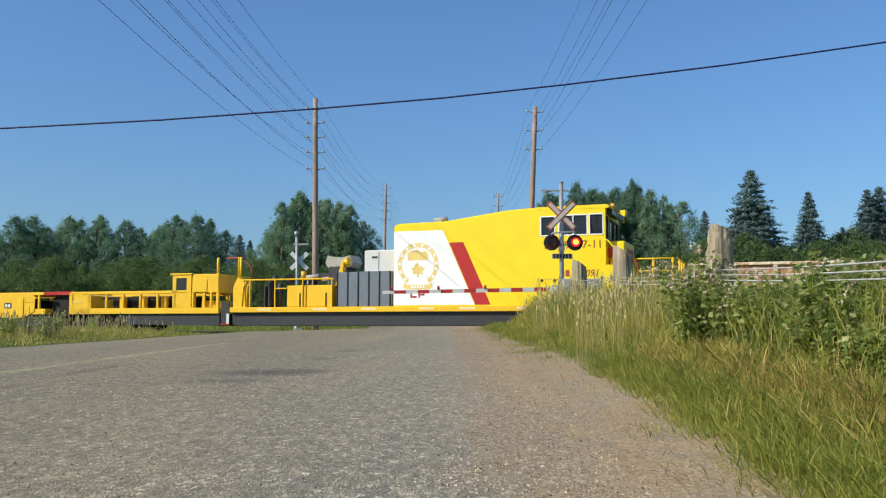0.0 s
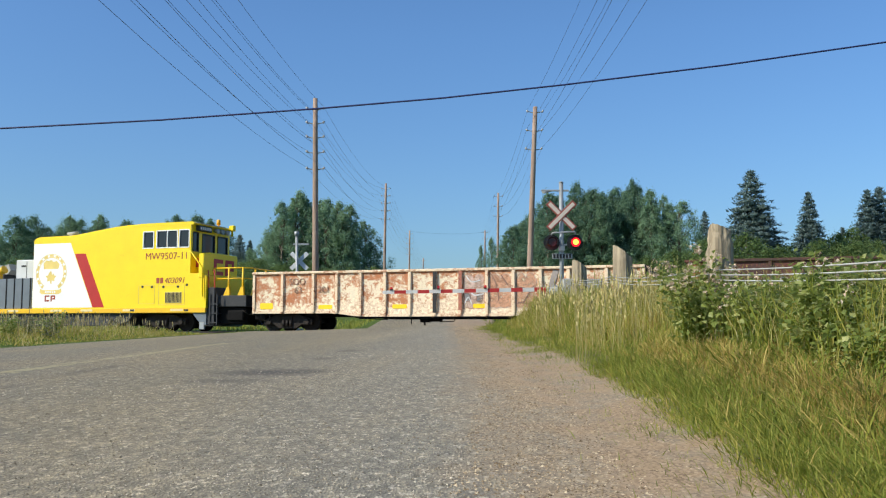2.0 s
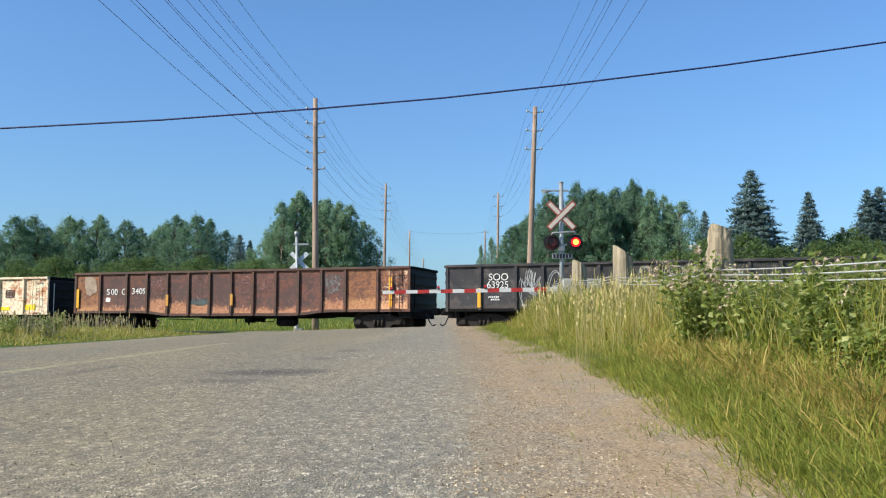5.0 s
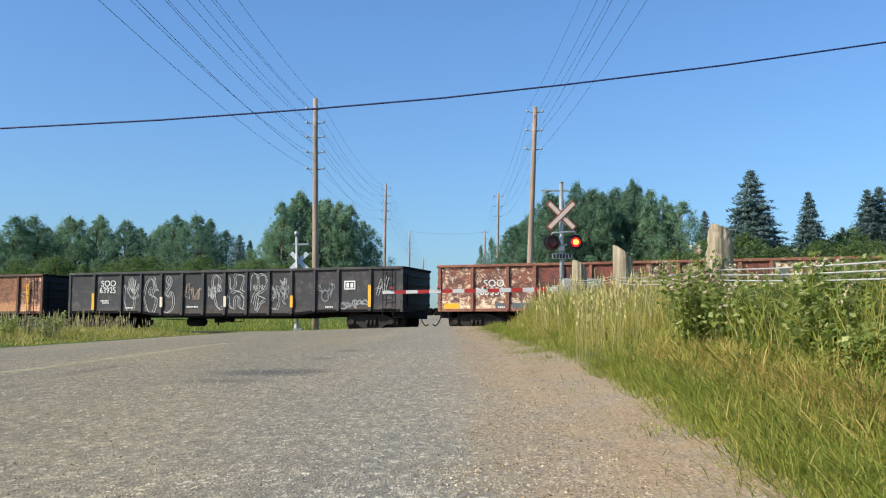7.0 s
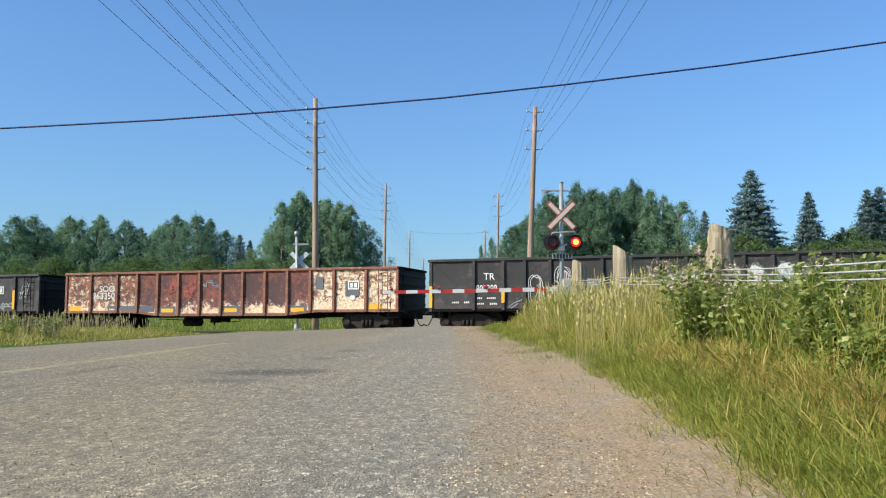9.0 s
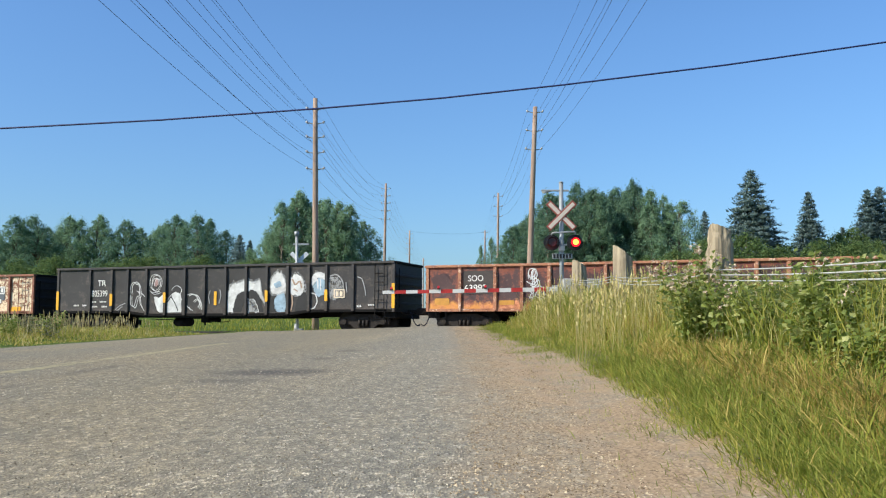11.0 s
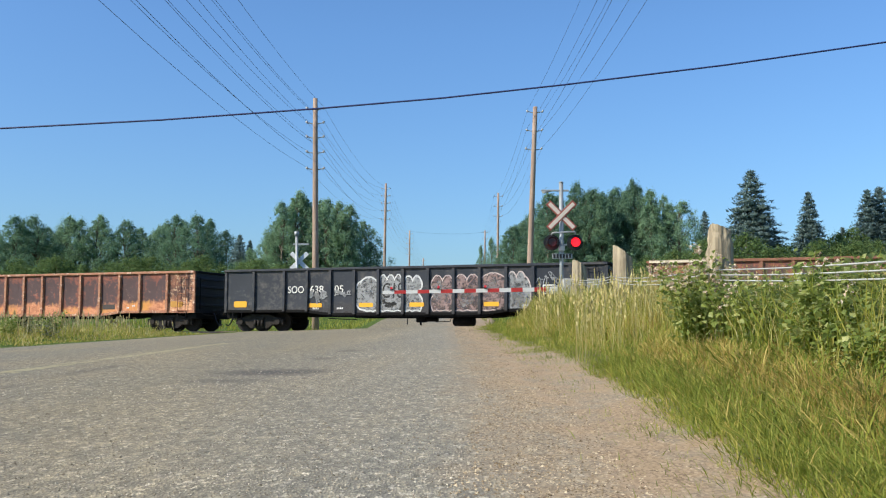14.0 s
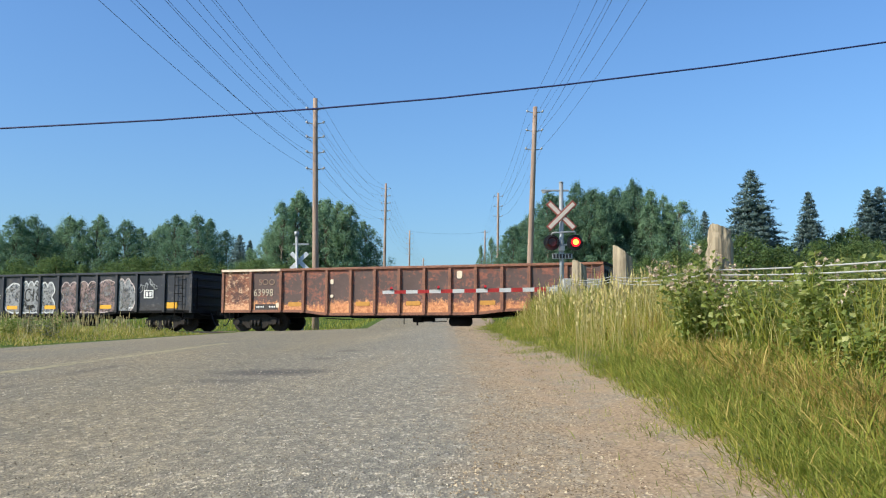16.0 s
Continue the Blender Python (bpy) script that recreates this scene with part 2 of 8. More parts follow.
        jag.operation = "MULTIPLY_ADD"
        t.links.new(noise_of(t, coords(t, (1.0, 0.8, 1.0)), 8.0, 8, 0.8), jag.inputs[0])
        jag.inputs[1].default_value = 1.6
        t.links.new(ln.outputs["Value"], jag.inputs[2])
        col = mixed(t, dark_mark(t, jag.outputs[0], deep), col, (0.085, 0.072, 0.058))
    # the gravelly brown margin towards the verge
    sep = t.nodes.new("ShaderNodeSeparateXYZ")
    t.links.new(v, sep.inputs[0])
    wob = t.nodes.new("ShaderNodeMath")
    wob.operation = "MULTIPLY_ADD"
    t.links.new(noise_of(t, v, 1.6, 6, 0.7), wob.inputs[0])
    wob.inputs[1].default_value = 1.1
    t.links.new(sep.outputs[0], wob.inputs[2])
    edge = add(t, "MapRange")
    t.links.new(wob.outputs[0], edge.inputs[0])
    edge.inputs[1].default_value, edge.inputs[2].default_value = 0.5, 1.25
    gravel = ramp(t, vor.outputs["Color"], [(0.0, (0.10, 0.066, 0.036)), (0.5, (0.295, 0.207, 0.117)), (0.85, (0.43, 0.316, 0.188)), (1.0, (0.82, 0.68, 0.48))]).outputs[0]
    sand = mixed(t, ramp(t, noise_of(t, v, 3.0, 6, 0.7), [(0.46, (0, 0, 0)), (0.68, (0.6, 0.6, 0.6))]).outputs[0], gravel, (0.39, 0.277, 0.155))
    # a strip worn to bare sand by wheels that ran off the road
    off = t.nodes.new("ShaderNodeMath")
    off.operation = "MULTIPLY_ADD"
    t.links.new(noise_of(t, coords(t, (1.0, 0.35, 1.0)), 2.2, 5, 0.65), off.inputs[0])
    off.inputs[1].default_value = 0.36
    t.links.new(sep.outputs[0], off.inputs[2])
    strip_a = ramp(t, off.outputs[0], [(0.0, (0, 0, 0)), (0.78, (0, 0, 0)), (0.90, (0.7, 0.7, 0.7)), (1.0, (0.35, 0.35, 0.35))]).outputs[0]
    fine_sand = mixed(t, noise_of(t, v, 90.0, 4, 0.8), (0.26, 0.178, 0.105), (0.49, 0.355, 0.225))
    sand = mixed(t, mixed(t, 1.0, strip_a, ramp(t, noise_of(t, v, 4.0, 6, 0.75), [(0.36, (0.1, 0.1, 0.1)), (0.56, (1, 1, 1))]).outputs[0], "MULTIPLY"), sand, fine_sand)
    patchy = ramp(t, noise_of(t, coords(t, (1.0, 0.5, 1.0)), 2.6, 6, 0.7), [(0.38, (0.40, 0.40, 0.40)), (0.54, (1, 1, 1))]).outputs[0]
    soft = mixed(t, 1.0, patchy, edge.outputs[0], "MULTIPLY")
    col = mixed(t, soft, col, sand)
    # old leaf litter under the verge grass
    lit = t.nodes.new("ShaderNodeMath")
    lit.operation = "MULTIPLY_ADD"
    t.links.new(sep.outputs[1], lit.inputs[0])
    lit.inputs[1].default_value = -0.03
    t.links.new(off.outputs[0], lit.inputs[2])
    litter = add(t, "MapRange")
    t.links.new(lit.outputs[0], litter.inputs[0])
    litter.inputs[1].default_value, litter.inputs[2].default_value = 1.34, 1.50
    col = mixed(t, litter.outputs[0], col, mixed(t, noise_of(t, v, 30.0, 6, 0.8), (0.065, 0.055, 0.022), (0.22, 0.17, 0.075)))
    t.links.new(col, b.inputs["Base Color"])
    b.inputs["Roughness"].default_value = 0.82
    b.inputs["Specular IOR Level"].default_value = 0.35
    bumped(t, b, mixed(t, soft, vor.outputs["Distance"], noise_of(t, v, 55.0, 5, 0.8)), 0.6, 0.007)
    return m


def soil():
    m = bpy.data.materials.new("grassy_ground")
    t, b = nodes_of(m)
    v = coords(t)
    n1 = noise_of(t, v, 0.35, 6, 0.65)
    n2 = noise_of(t, v, 9.0, 6, 0.75)
    a = ramp(t, n1, [(0.3, (0.075, 0.135, 0.022)), (0.55, (0.12, 0.17, 0.035)), (0.75, (0.17, 0.17, 0.06))]).outputs[0]
    col = mixed(t, ramp(t, n2, [(0.35, (0, 0, 0)), (0.7, (0.8, 0.8, 0.8))]).outputs[0], a, (0.045, 0.075, 0.016))
    t.links.new(col, b.inputs["Base Color"])
    b.inputs["Roughness"].default_value, b.inputs["Specular IOR Level"].default_value = 0.95, 0.1
    bumped(t, b, n2, 0.8, 0.08)
    return m


def timber(name, light, dark, grain=14.0):
    m = bpy.data.materials.new(name)
    t, b = nodes_of(m)
    streak = noise_of(t, coords(t, (grain, grain, 0.6)), 1.0, 6, 0.7, 0.3)
    fine = noise_of(t, coords(t, (60, 60, 3)), 1.0, 3, 0.7)
    col = ramp(t, streak, [(0.3, dark), (0.6, light), (0.8, tuple(min(1, c * 1.25) for c in light))]).outputs[0]
    col = mixed(t, ramp(t, noise_of(t, coords(t), 1.3, 4), [(0.4, (0, 0, 0)), (0.7, (0.5, 0.5, 0.5))]).outputs[0], col, dark)
    t.links.new(col, b.inputs["Base Color"])
    b.inputs["Roughness"].default_value, b.inputs["Specular IOR Level"].default_value = 0.9, 0.15
    bumped(t, b, fine, 0.5, 0.01)
    return m


ASPHALT, SOIL = asphalt(), soil()
POLE_WOOD = timber("weathered_pole", (0.43, 0.325, 0.255), (0.21, 0.145, 0.11))
POST_WOOD = timber("grey_post", (0.47, 0.395, 0.275), (0.125, 0.10, 0.07), 16)
TIE_WOOD = timber("tarred_tie", (0.12, 0.09, 0.07), (0.05, 0.04, 0.03))
WORK_YELLOW = coat("worn_yellow_paint", (0.90, 0.53, 0.008), 0.45, 0, 0.14, 2.5, (0.35, 0.17, 0.04), 0.55, 0.08)
YELLOW = coat("yellow_enamel", (0.96, 0.71, 0.010), 0.35, 0, 0.08, 1.5, (0.45, 0.25, 0.03), 0.22, 0.05)
WHITE = coat("white_enamel", (0.90, 0.90, 0.88), 0.4, 0, 0.07, 1.5, (0.5, 0.45, 0.38), 0.15, 0.05)
RED = coat("red_enamel", (0.50, 0.020, 0.016), 0.4, 0, 0.15, 2.0, (0.2, 0.05, 0.03), 0.25, 0.05)
GOLD = coat("gold_lettering", (0.86, 0.66, 0.20), 0.45, 0, 0.15, 3.0, (0.5, 0.4, 0.2), 0.2, 0.05)
FRAME_GREY = coat("dark_underframe", (0.026, 0.029, 0.035), 0.6, 0, 0.3, 2.5, (0.16, 0.12, 0.09), 0.4, 0.15)
# near-black steel; its darkness was also set for car ends lying in shade
DARK_STEEL = coat("dark_steel", (0.008, 0.0078, 0.0082), 0.75, 0, 0.35, 3.0, (0.03, 0.022, 0.018), 0.4, 0.2, 0.12)
# blue-black that puts the shade of the car ends into their colour
END_STEEL = coat("shaded_blue_end", (0.014, 0.016, 0.022), 0.6, 0, 0.35, 2.0, (0.05, 0.042, 0.036), 0.5, 0.15, 0.35)
TRUCK = coat("rusty_black_casting", (0.030, 0.026, 0.024), 0.75, 0, 0.35, 4.0, (0.13, 0.085, 0.055), 0.6, 0.3, 0.2)
PANEL_GREY = coat("blue_grey_panel", (0.16, 0.19, 0.22), 0.5, 0, 0.2, 2.0, (0.08, 0.08, 0.08), 0.3, 0.08)
MACHINE_WHITE = coat("off_white_cabinet", (0.62, 0.63, 0.62), 0.5, 0, 0.1, 2.0, (0.3, 0.28, 0.25), 0.25, 0.06)
FAR_BLADE = coat("bare_sheet_metal", (0.66, 0.68, 0.69), 0.6, 0, 0.1, 4.0, (0.5, 0.5, 0.48), 0.2, 0.04)
GALV = coat("galvanised_steel", (0.36, 0.385, 0.395), 0.55, 0.35, 0.2, 6.0, (0.3, 0.3, 0.29), 0.3, 0.08)
BOX_GREY = coat("grey_cabinet", (0.40, 0.39, 0.35), 0.6, 0, 0.2, 3.0, (0.25, 0.23, 0.2), 0.4, 0.06)
CROSS_WHITE = coat("crossbuck_white", (0.62, 0.55, 0.47), 0.5, 0, 0.12, 4.0, (0.45, 0.35, 0.3), 0.35, 0.04)
CROSS_RED = coat("crossbuck_red", (0.36, 0.10, 0.075), 0.5, 0, 0.18, 4.0, (0.3, 0.16, 0.12), 0.35, 0.04)
SIGN_WHITE = coat("sign_white", (0.68, 0.67, 0.64), 0.45, 0, 0.08, 4.0, (0.5, 0.45, 0.4), 0.2, 0.04)
SIGN_RED = coat("sign_red", (0.50, 0.035, 0.03), 0.45, 0, 0.15, 4.0, (0.3, 0.08, 0.06), 0.25, 0.04)
BLACK = coat("black_paint", (0.012, 0.012, 0.013), 0.55, 0, 0.3, 4.0, (0.06, 0.055, 0.05), 0.3, 0.06)
RUBBER = coat("cable_black", (0.024, 0.026, 0.045), 0.6, 0, 0.2, 6.0, (0.05, 0.05, 0.05), 0.2, 0.05)
CABLE_NAVY = coat("navy_cable_sheath", (0.022, 0.030, 0.115), 0.55, 0, 0.15, 6.0, (0.05, 0.06, 0.12), 0.2, 0.03)
WIRE = coat("aged_wire", (0.07, 0.085, 0.125), 0.55, 0.3, 0.2, 6.0, (0.05, 0.05, 0.05), 0.2, 0.02)
STEEL_RAIL = coat("worn_rail", (0.20, 0.15, 0.12), 0.45, 0.6, 0.3, 6.0, (0.12, 0.07, 0.04), 0.5, 0.1)
BALLAST = coat("ballast_stone", (0.30, 0.28, 0.26), 0.9, 0, 0.5, 18.0, (0.12, 0.10, 0.09), 0.6, 0.9)
WORN_REFLECT = coat("worn_orange_reflector", (0.60, 0.29, 0.045), 0.5, 0, 0.3, 6.0, (0.35, 0.16, 0.06), 0.7, 0.03)
WORN_STRIP = coat("worn_pale_strip", (0.88, 0.70, 0.36), 0.5, 0, 0.15, 5.0, (0.9, 0.55, 0.05), 0.9, 0.03)
BRIGHT_REFLECT = coat("clean_yellow_reflector", (0.93, 0.66, 0.015), 0.4, 0, 0.08, 4.0, (0.6, 0.4, 0.1), 0.2, 0.03)
REFLECT_YELLOW = coat("yellow_reflector", (0.84, 0.42, 0.025), 0.4, 0, 0.12, 4.0, (0.5, 0.3, 0.1), 0.3, 0.03)
LETTER_WHITE = coat("white_lettering", (0.78, 0.77, 0.74), 0.6, 0, 0.15, 8.0, (0.3, 0.25, 0.2), 0.5, 0.03)
STENCIL = sprayed("worn_white_stencil", (0.80, 0.79, 0.76), 0.86, 8.0, 0.8)
LETTER_CREAM = coat("cream_lettering", (0.78, 0.66, 0.50), 0.6, 0, 0.25, 8.0, (0.4, 0.22, 0.12), 0.8, 0.03)
LETTER_DARK = coat("dark_lettering", (0.14, 0.06, 0.04), 0.6, 0, 0.2, 8.0, (0.3, 0.2, 0.15), 0.4, 0.03)
LETTER_RED = coat("brown_red_lettering", (0.36, 0.06, 0.03), 0.55, 0, 0.15, 8.0, (0.4, 0.2, 0.05), 0.3, 0.03)
YELLOW_LINE = coat("worn_road_paint", (0.37, 0.32, 0.17), 0.8, 0, 0.25, 3.0, (0.24, 0.225, 0.165), 1.0, 0.2)
CERAMIC = coat("insulator_glaze", (0.42, 0.42, 0.42), 0.25, 0, 0.15, 5.0, (0.25, 0.25, 0.25), 0.2, 0.02)
LAMP_LIT = glow("lit_red_lens", (1.0, 0.010, 0.022), 1.35)
LAMP_CORE = glow("lit_lamp_core", (1.0, 0.30, 0.03), 5.0)
LAMP_DARK = coat("unlit_red_lens", (0.06, 0.008, 0.008), 0.25, 0, 0.2, 6.0, (0.03, 0.01, 0.01), 0.2, 0.02)
FENCE_STEEL = coat("weathered_fence_wire", (0.50, 0.50, 0.47), 0.55, 0.1, 0.25, 8.0, (0.3, 0.27, 0.23), 0.4, 0.04)
GATE_RED_LENS = coat("gate_lamp_lens", (0.65, 0.03, 0.04), 0.25, 0, 0.1, 6.0, (0.4, 0.05, 0.05), 0.2, 0.02)
GRASS = leafy("grass_blades", (0.27, 0.285, 0.042), (0.41, 0.385, 0.080), (0.60, 0.50, 0.17), 0.7, 0.12, 0.4)
BROWN_GRASS = leafy("withered_grass", (0.33, 0.245, 0.065), (0.49, 0.36, 0.105), (0.64, 0.49, 0.175), 0.6, 0.2, 0.3)
GRASS_GREEN = leafy("fresh_grass", (0.145, 0.195, 0.030), (0.248, 0.285, 0.050), (0.395, 0.40, 0.095), 0.7, 0.12, 0.4)
STRAW = leafy("dry_grass", (0.42, 0.35, 0.12), (0.60, 0.50, 0.21), (0.80, 0.70, 0.36), 0.6, 0.2, 0.3)
# poplar, dark-leaf and spruce greens lightened and blued to stand for distance haze
LEAF = leafy("poplar_leaves", (0.19, 0.305, 0.185), (0.245, 0.37, 0.225), (0.31, 0.435, 0.27), 0.9, 0.05, 0.5)
LEAF_DARK = leafy("dark_leaves", (0.138, 0.238, 0.155), (0.175, 0.285, 0.184), (0.217, 0.333, 0.215), 0.9, 0.05, 0.5)
LEAF_BUSH = leafy("bush_leaves", (0.105, 0.165, 0.058), (0.145, 0.215, 0.075), (0.20, 0.27, 0.10), 0.8, 0.1, 0.48)
LEAF_PALE = leafy("pale_bush_leaves", (0.21, 0.235, 0.075), (0.28, 0.305, 0.10), (0.36, 0.375, 0.14), 0.8, 0.1, 0.5)
NEEDLE = leafy("spruce_needles", (0.15, 0.22, 0.21), (0.205, 0.285, 0.268), (0.27, 0.35, 0.325), 0.8, 0.12, 0.45)
BARK = timber("bark", (0.20, 0.17, 0.13), (0.07, 0.055, 0.045), 8)
BRAMBLE = leafy("bramble_leaves", (0.155, 0.215, 0.045), (0.29, 0.345, 0.085), (0.57, 0.58, 0.24), 0.5, 0.35, 0.5)
WEED_DULL = leafy("dull_weed_leaves", (0.14, 0.16, 0.075), (0.26, 0.255, 0.14), (0.45, 0.40, 0.28), 0.6, 0.25, 0.3)
SEED_PALE = leafy("pale_brown_seed_heads", (0.33, 0.27, 0.12), (0.48, 0.40, 0.20), (0.68, 0.59, 0.36), 0.7, 0.2, 0.3)
BLOSSOM = leafy("faded_blossom", (0.52, 0.36, 0.26), (0.70, 0.56, 0.43), (0.84, 0.75, 0.62), 0.7, 0.2, 0.2)


def glass_mat():
    m = bpy.data.materials.new("cab_glass")
    t, b = nodes_of(m)
    b.inputs["Base Color"].default_value = (0.02, 0.025, 0.03, 1)
    b.inputs["Roughness"].default_value = 0.06
    b.inputs["Specular IOR Level"].default_value = 0.35
    return m


GLASS = glass_mat()

SKINS = [
    car_skin("peeling_white_paint", (0.88, 0.76, 0.56), (0.47, 0.175, 0.07), (0.90, 0.78, 0.60), 0.49, 0.58, (0.90, 0.77, 0.56), 1.22, 2.4, 0.10, 0.12),
    car_skin("brown_rusted_paint", (0.088, 0.044, 0.039), (0.165, 0.060, 0.040), (0.50, 0.27, 0.16), 0.53, 0.63, (0.46, 0.22, 0.115), 1.10, 2.4, uneven=0.75),
    car_skin("sooty_black_paint", (0.036, 0.034, 0.038), (0.080, 0.066, 0.062), (0.17, 0.12, 0.09), 0.58, 0.69, (0.062, 0.052, 0.048), 1.05, 1.6),
    car_skin("red_brown_flaking_paint", (0.082, 0.038, 0.038), (0.215, 0.060, 0.041), (0.84, 0.66, 0.47), 0.525, 0.585, (0.82, 0.60, 0.40), 0.92, 2.0, 0.08, 0.14, sink=0.13),
    car_skin("dark_grey_paint", (0.035, 0.033, 0.034), (0.072, 0.060, 0.054), (0.14, 0.11, 0.09), 0.59, 0.70, (0.052, 0.045, 0.042), 1.02, 1.6),
    car_skin("orange_rusted_paint", (0.080, 0.043, 0.044), (0.235, 0.074, 0.047), (0.76, 0.46, 0.29), 0.60, 0.600, (0.60, 0.255, 0.125), 1.15, 2.0, 0.15, 0.24, 3.2, gold=(0.62, 0.27, 0.05)),
    car_skin("blue_black_paint", (0.023, 0.028, 0.040), (0.062, 0.059, 0.060), (0.15, 0.13, 0.12), 0.57, 0.66, (0.034, 0.035, 0.040), 1.05, 1.8),
    car_skin("brown_orange_paint", (0.105, 0.068, 0.060), (0.28, 0.10, 0.065), (0.62, 0.36, 0.22), 0.57, 0.64, (0.66, 0.30, 0.13), 1.14, 2.2, 0.14, 0.14),
]
FLAKED_END = car_skin("flaked_red_end", (0.14, 0.058, 0.045), (0.26, 0.085, 0.050), (0.84, 0.68, 0.48), 0.52, 0.510, (0.74, 0.56, 0.38), 0.9, 2.6, sink=0.05)
CREAM_END = car_skin("cream_flaked_end", (0.20, 0.075, 0.045), (0.26, 0.09, 0.045), (0.84, 0.70, 0.50), 0.52, 0.475, (0.82, 0.66, 0.46), 1.12, 3.0)
PALE_CORNER = car_skin("pale_worn_corner", (0.105, 0.047, 0.038), (0.27, 0.10, 0.052), (0.82, 0.55, 0.35), 0.5, 0.53, (0.74, 0.40, 0.22), 1.20, 2.6)
RUSTED_END = car_skin("rusted_end_panel", (0.15, 0.065, 0.04), (0.30, 0.12, 0.05), (0.48, 0.40, 0.16), 0.47, 0.60, (0.50, 0.25, 0.11), 1.20, 3.0)
PANEL_SKINS = {(1, 0): RUSTED_END, (1, 12): RUSTED_END, (1, 13): PALE_CORNER, (3, 0): FLAKED_END, (3, 1): FLAKED_END, (3, 2): FLAKED_END, (3, 11): CREAM_END, (3, 12): CREAM_END, (3, 13): CREAM_END, (5, 13): PALE_CORNER, (7, 0): PALE_CORNER}
POST_SKINS = [
    car_skin("white_post", (0.84, 0.68, 0.48), (0.40, 0.17, 0.085), (0.80, 0.66, 0.50), 0.56, 0.62, scale=4, edge=0.0),
    car_skin("brown_post", (0.075, 0.04, 0.03), (0.13, 0.05, 0.03), (0.3, 0.14, 0.08), 0.55, 0.70, scale=4),
    SKINS[2],
    car_skin("red_brown_post", (0.20, 0.075, 0.048), (0.28, 0.11, 0.065), (0.80, 0.60, 0.42), 0.50, 0.58, scale=4),
    SKINS[4],
    # the pale flakes here also stand for the sunlit edges of the posts
    car_skin("orange_post", (0.42, 0.185, 0.10), (0.22, 0.075, 0.045), (0.88, 0.64, 0.47), 0.52, 0.545, scale=3, edge=0.0),
    SKINS[6],
    car_skin("brown_orange_post", (0.20, 0.09, 0.06), (0.28, 0.12, 0.07), (0.52, 0.34, 0.24), 0.50, 0.62, scale=4),
]


# ---- mesh helpers ----
def mesh_of(name, bm, *mats):
    me = bpy.data.meshes.new(name)
    bm.normal_update()
    bm.to_mesh(me)
    bm.free()
    for m in mats:
        me.materials.append(m)
    return me


def part(name, bm, material, parent, label=""):
    """One mesh object under a thing or a part."""
    ob = new(name, mesh_of(name, bm, *(material if isinstance(material, (list, tuple)) else (material,))))
    ob.parent = parent
    if label:
        tagged(ob, label)
    return ob


def same(name, data, parent, m=None):
    """Another object on the mesh of an alike piece."""
    ob = new(name, data)
    ob.parent = parent
    if m is not None:
        ob.matrix_basis = m
    return ob


def thing(name, label, category, m=None, group="", kind=""):
    ob = new(name)
    ob.empty_display_size = 0.2
    if m is not None:
        ob.matrix_basis = m
    return tagged(ob, label, category, group, kind)


def box(bm, x0, x1, y0, y1, z0, z1, bevel=0.0, mat=0):
    vs = [bm.verts.new(p) for p in ((x0, y0, z0), (x1, y0, z0), (x1, y1, z0), (x0, y1, z0), (x0, y0, z1), (x1, y0, z1), (x1, y1, z1), (x0, y1, z1))]
    fs = [bm.faces.new([vs[i] for i in f]) for f in ((3, 2, 1, 0), (4, 5, 6, 7), (0, 1, 5, 4), (1, 2, 6, 5), (2, 3, 7, 6), (3, 0, 4, 7))]
    for f in fs:
        f.material_index = mat
    if bevel:
        es = list({e for f in fs for e in f.edges})
        bmesh.ops.bevel(bm, geom=es, offset=bevel, segments=1, affect="EDGES")
    return bm


def prism(bm, outline, y0, y1, mat=0, axis="y"):
    """A flat outline of (x, z) pairs, counter-clockwise seen from the front, given depth along y."""
    def at3(p, d):
        return (p[0], d, p[1]) if axis == "y" else ((d, p[0], p[1]) if axis == "x" else (p[0], p[1], d))
    a = [bm.verts.new(at3(p, y0)) for p in outline]
    b = [bm.verts.new(at3(p, y1)) for p in outline]
    fs = [bm.faces.new(a), bm.faces.new(list(reversed(b)))]
    n = len(outline)
    for i in range(n):
        fs.append(bm.faces.new((a[i], b[i], b[(i + 1) % n], a[(i + 1) % n])))
    for f in fs:
        f.material_index = mat
    bmesh.ops.recalc_face_normals(bm, faces=fs)
    return bm


def tube(bm, p, q, r0, r1=None, seg=8, mat=0, caps=True):
    p, q = Vector(p), Vector(q)
    r1 = r0 if r1 is None else r1
    d = (q - p).normalized()
    s = d.orthogonal().normalized()
    w = d.cross(s)
    rings = []
    for c, r in ((p, r0), (q, r1)):
        rings.append([bm.verts.new(c + (s * math.cos(2 * math.pi * i / seg) + w * math.sin(2 * math.pi * i / seg)) * r) for i in range(seg)])
    for i in range(seg):
        f = bm.faces.new((rings[0][i], rings[0][(i + 1) % seg], rings[1][(i + 1) % seg], rings[1][i]))
        f.material_index, f.smooth = mat, seg > 6
    if caps:
        for ring, flip in ((rings[0], True), (rings[1], False)):
            f = bm.faces.new(list(reversed(ring)) if flip else ring)
            f.material_index = mat
    return bm


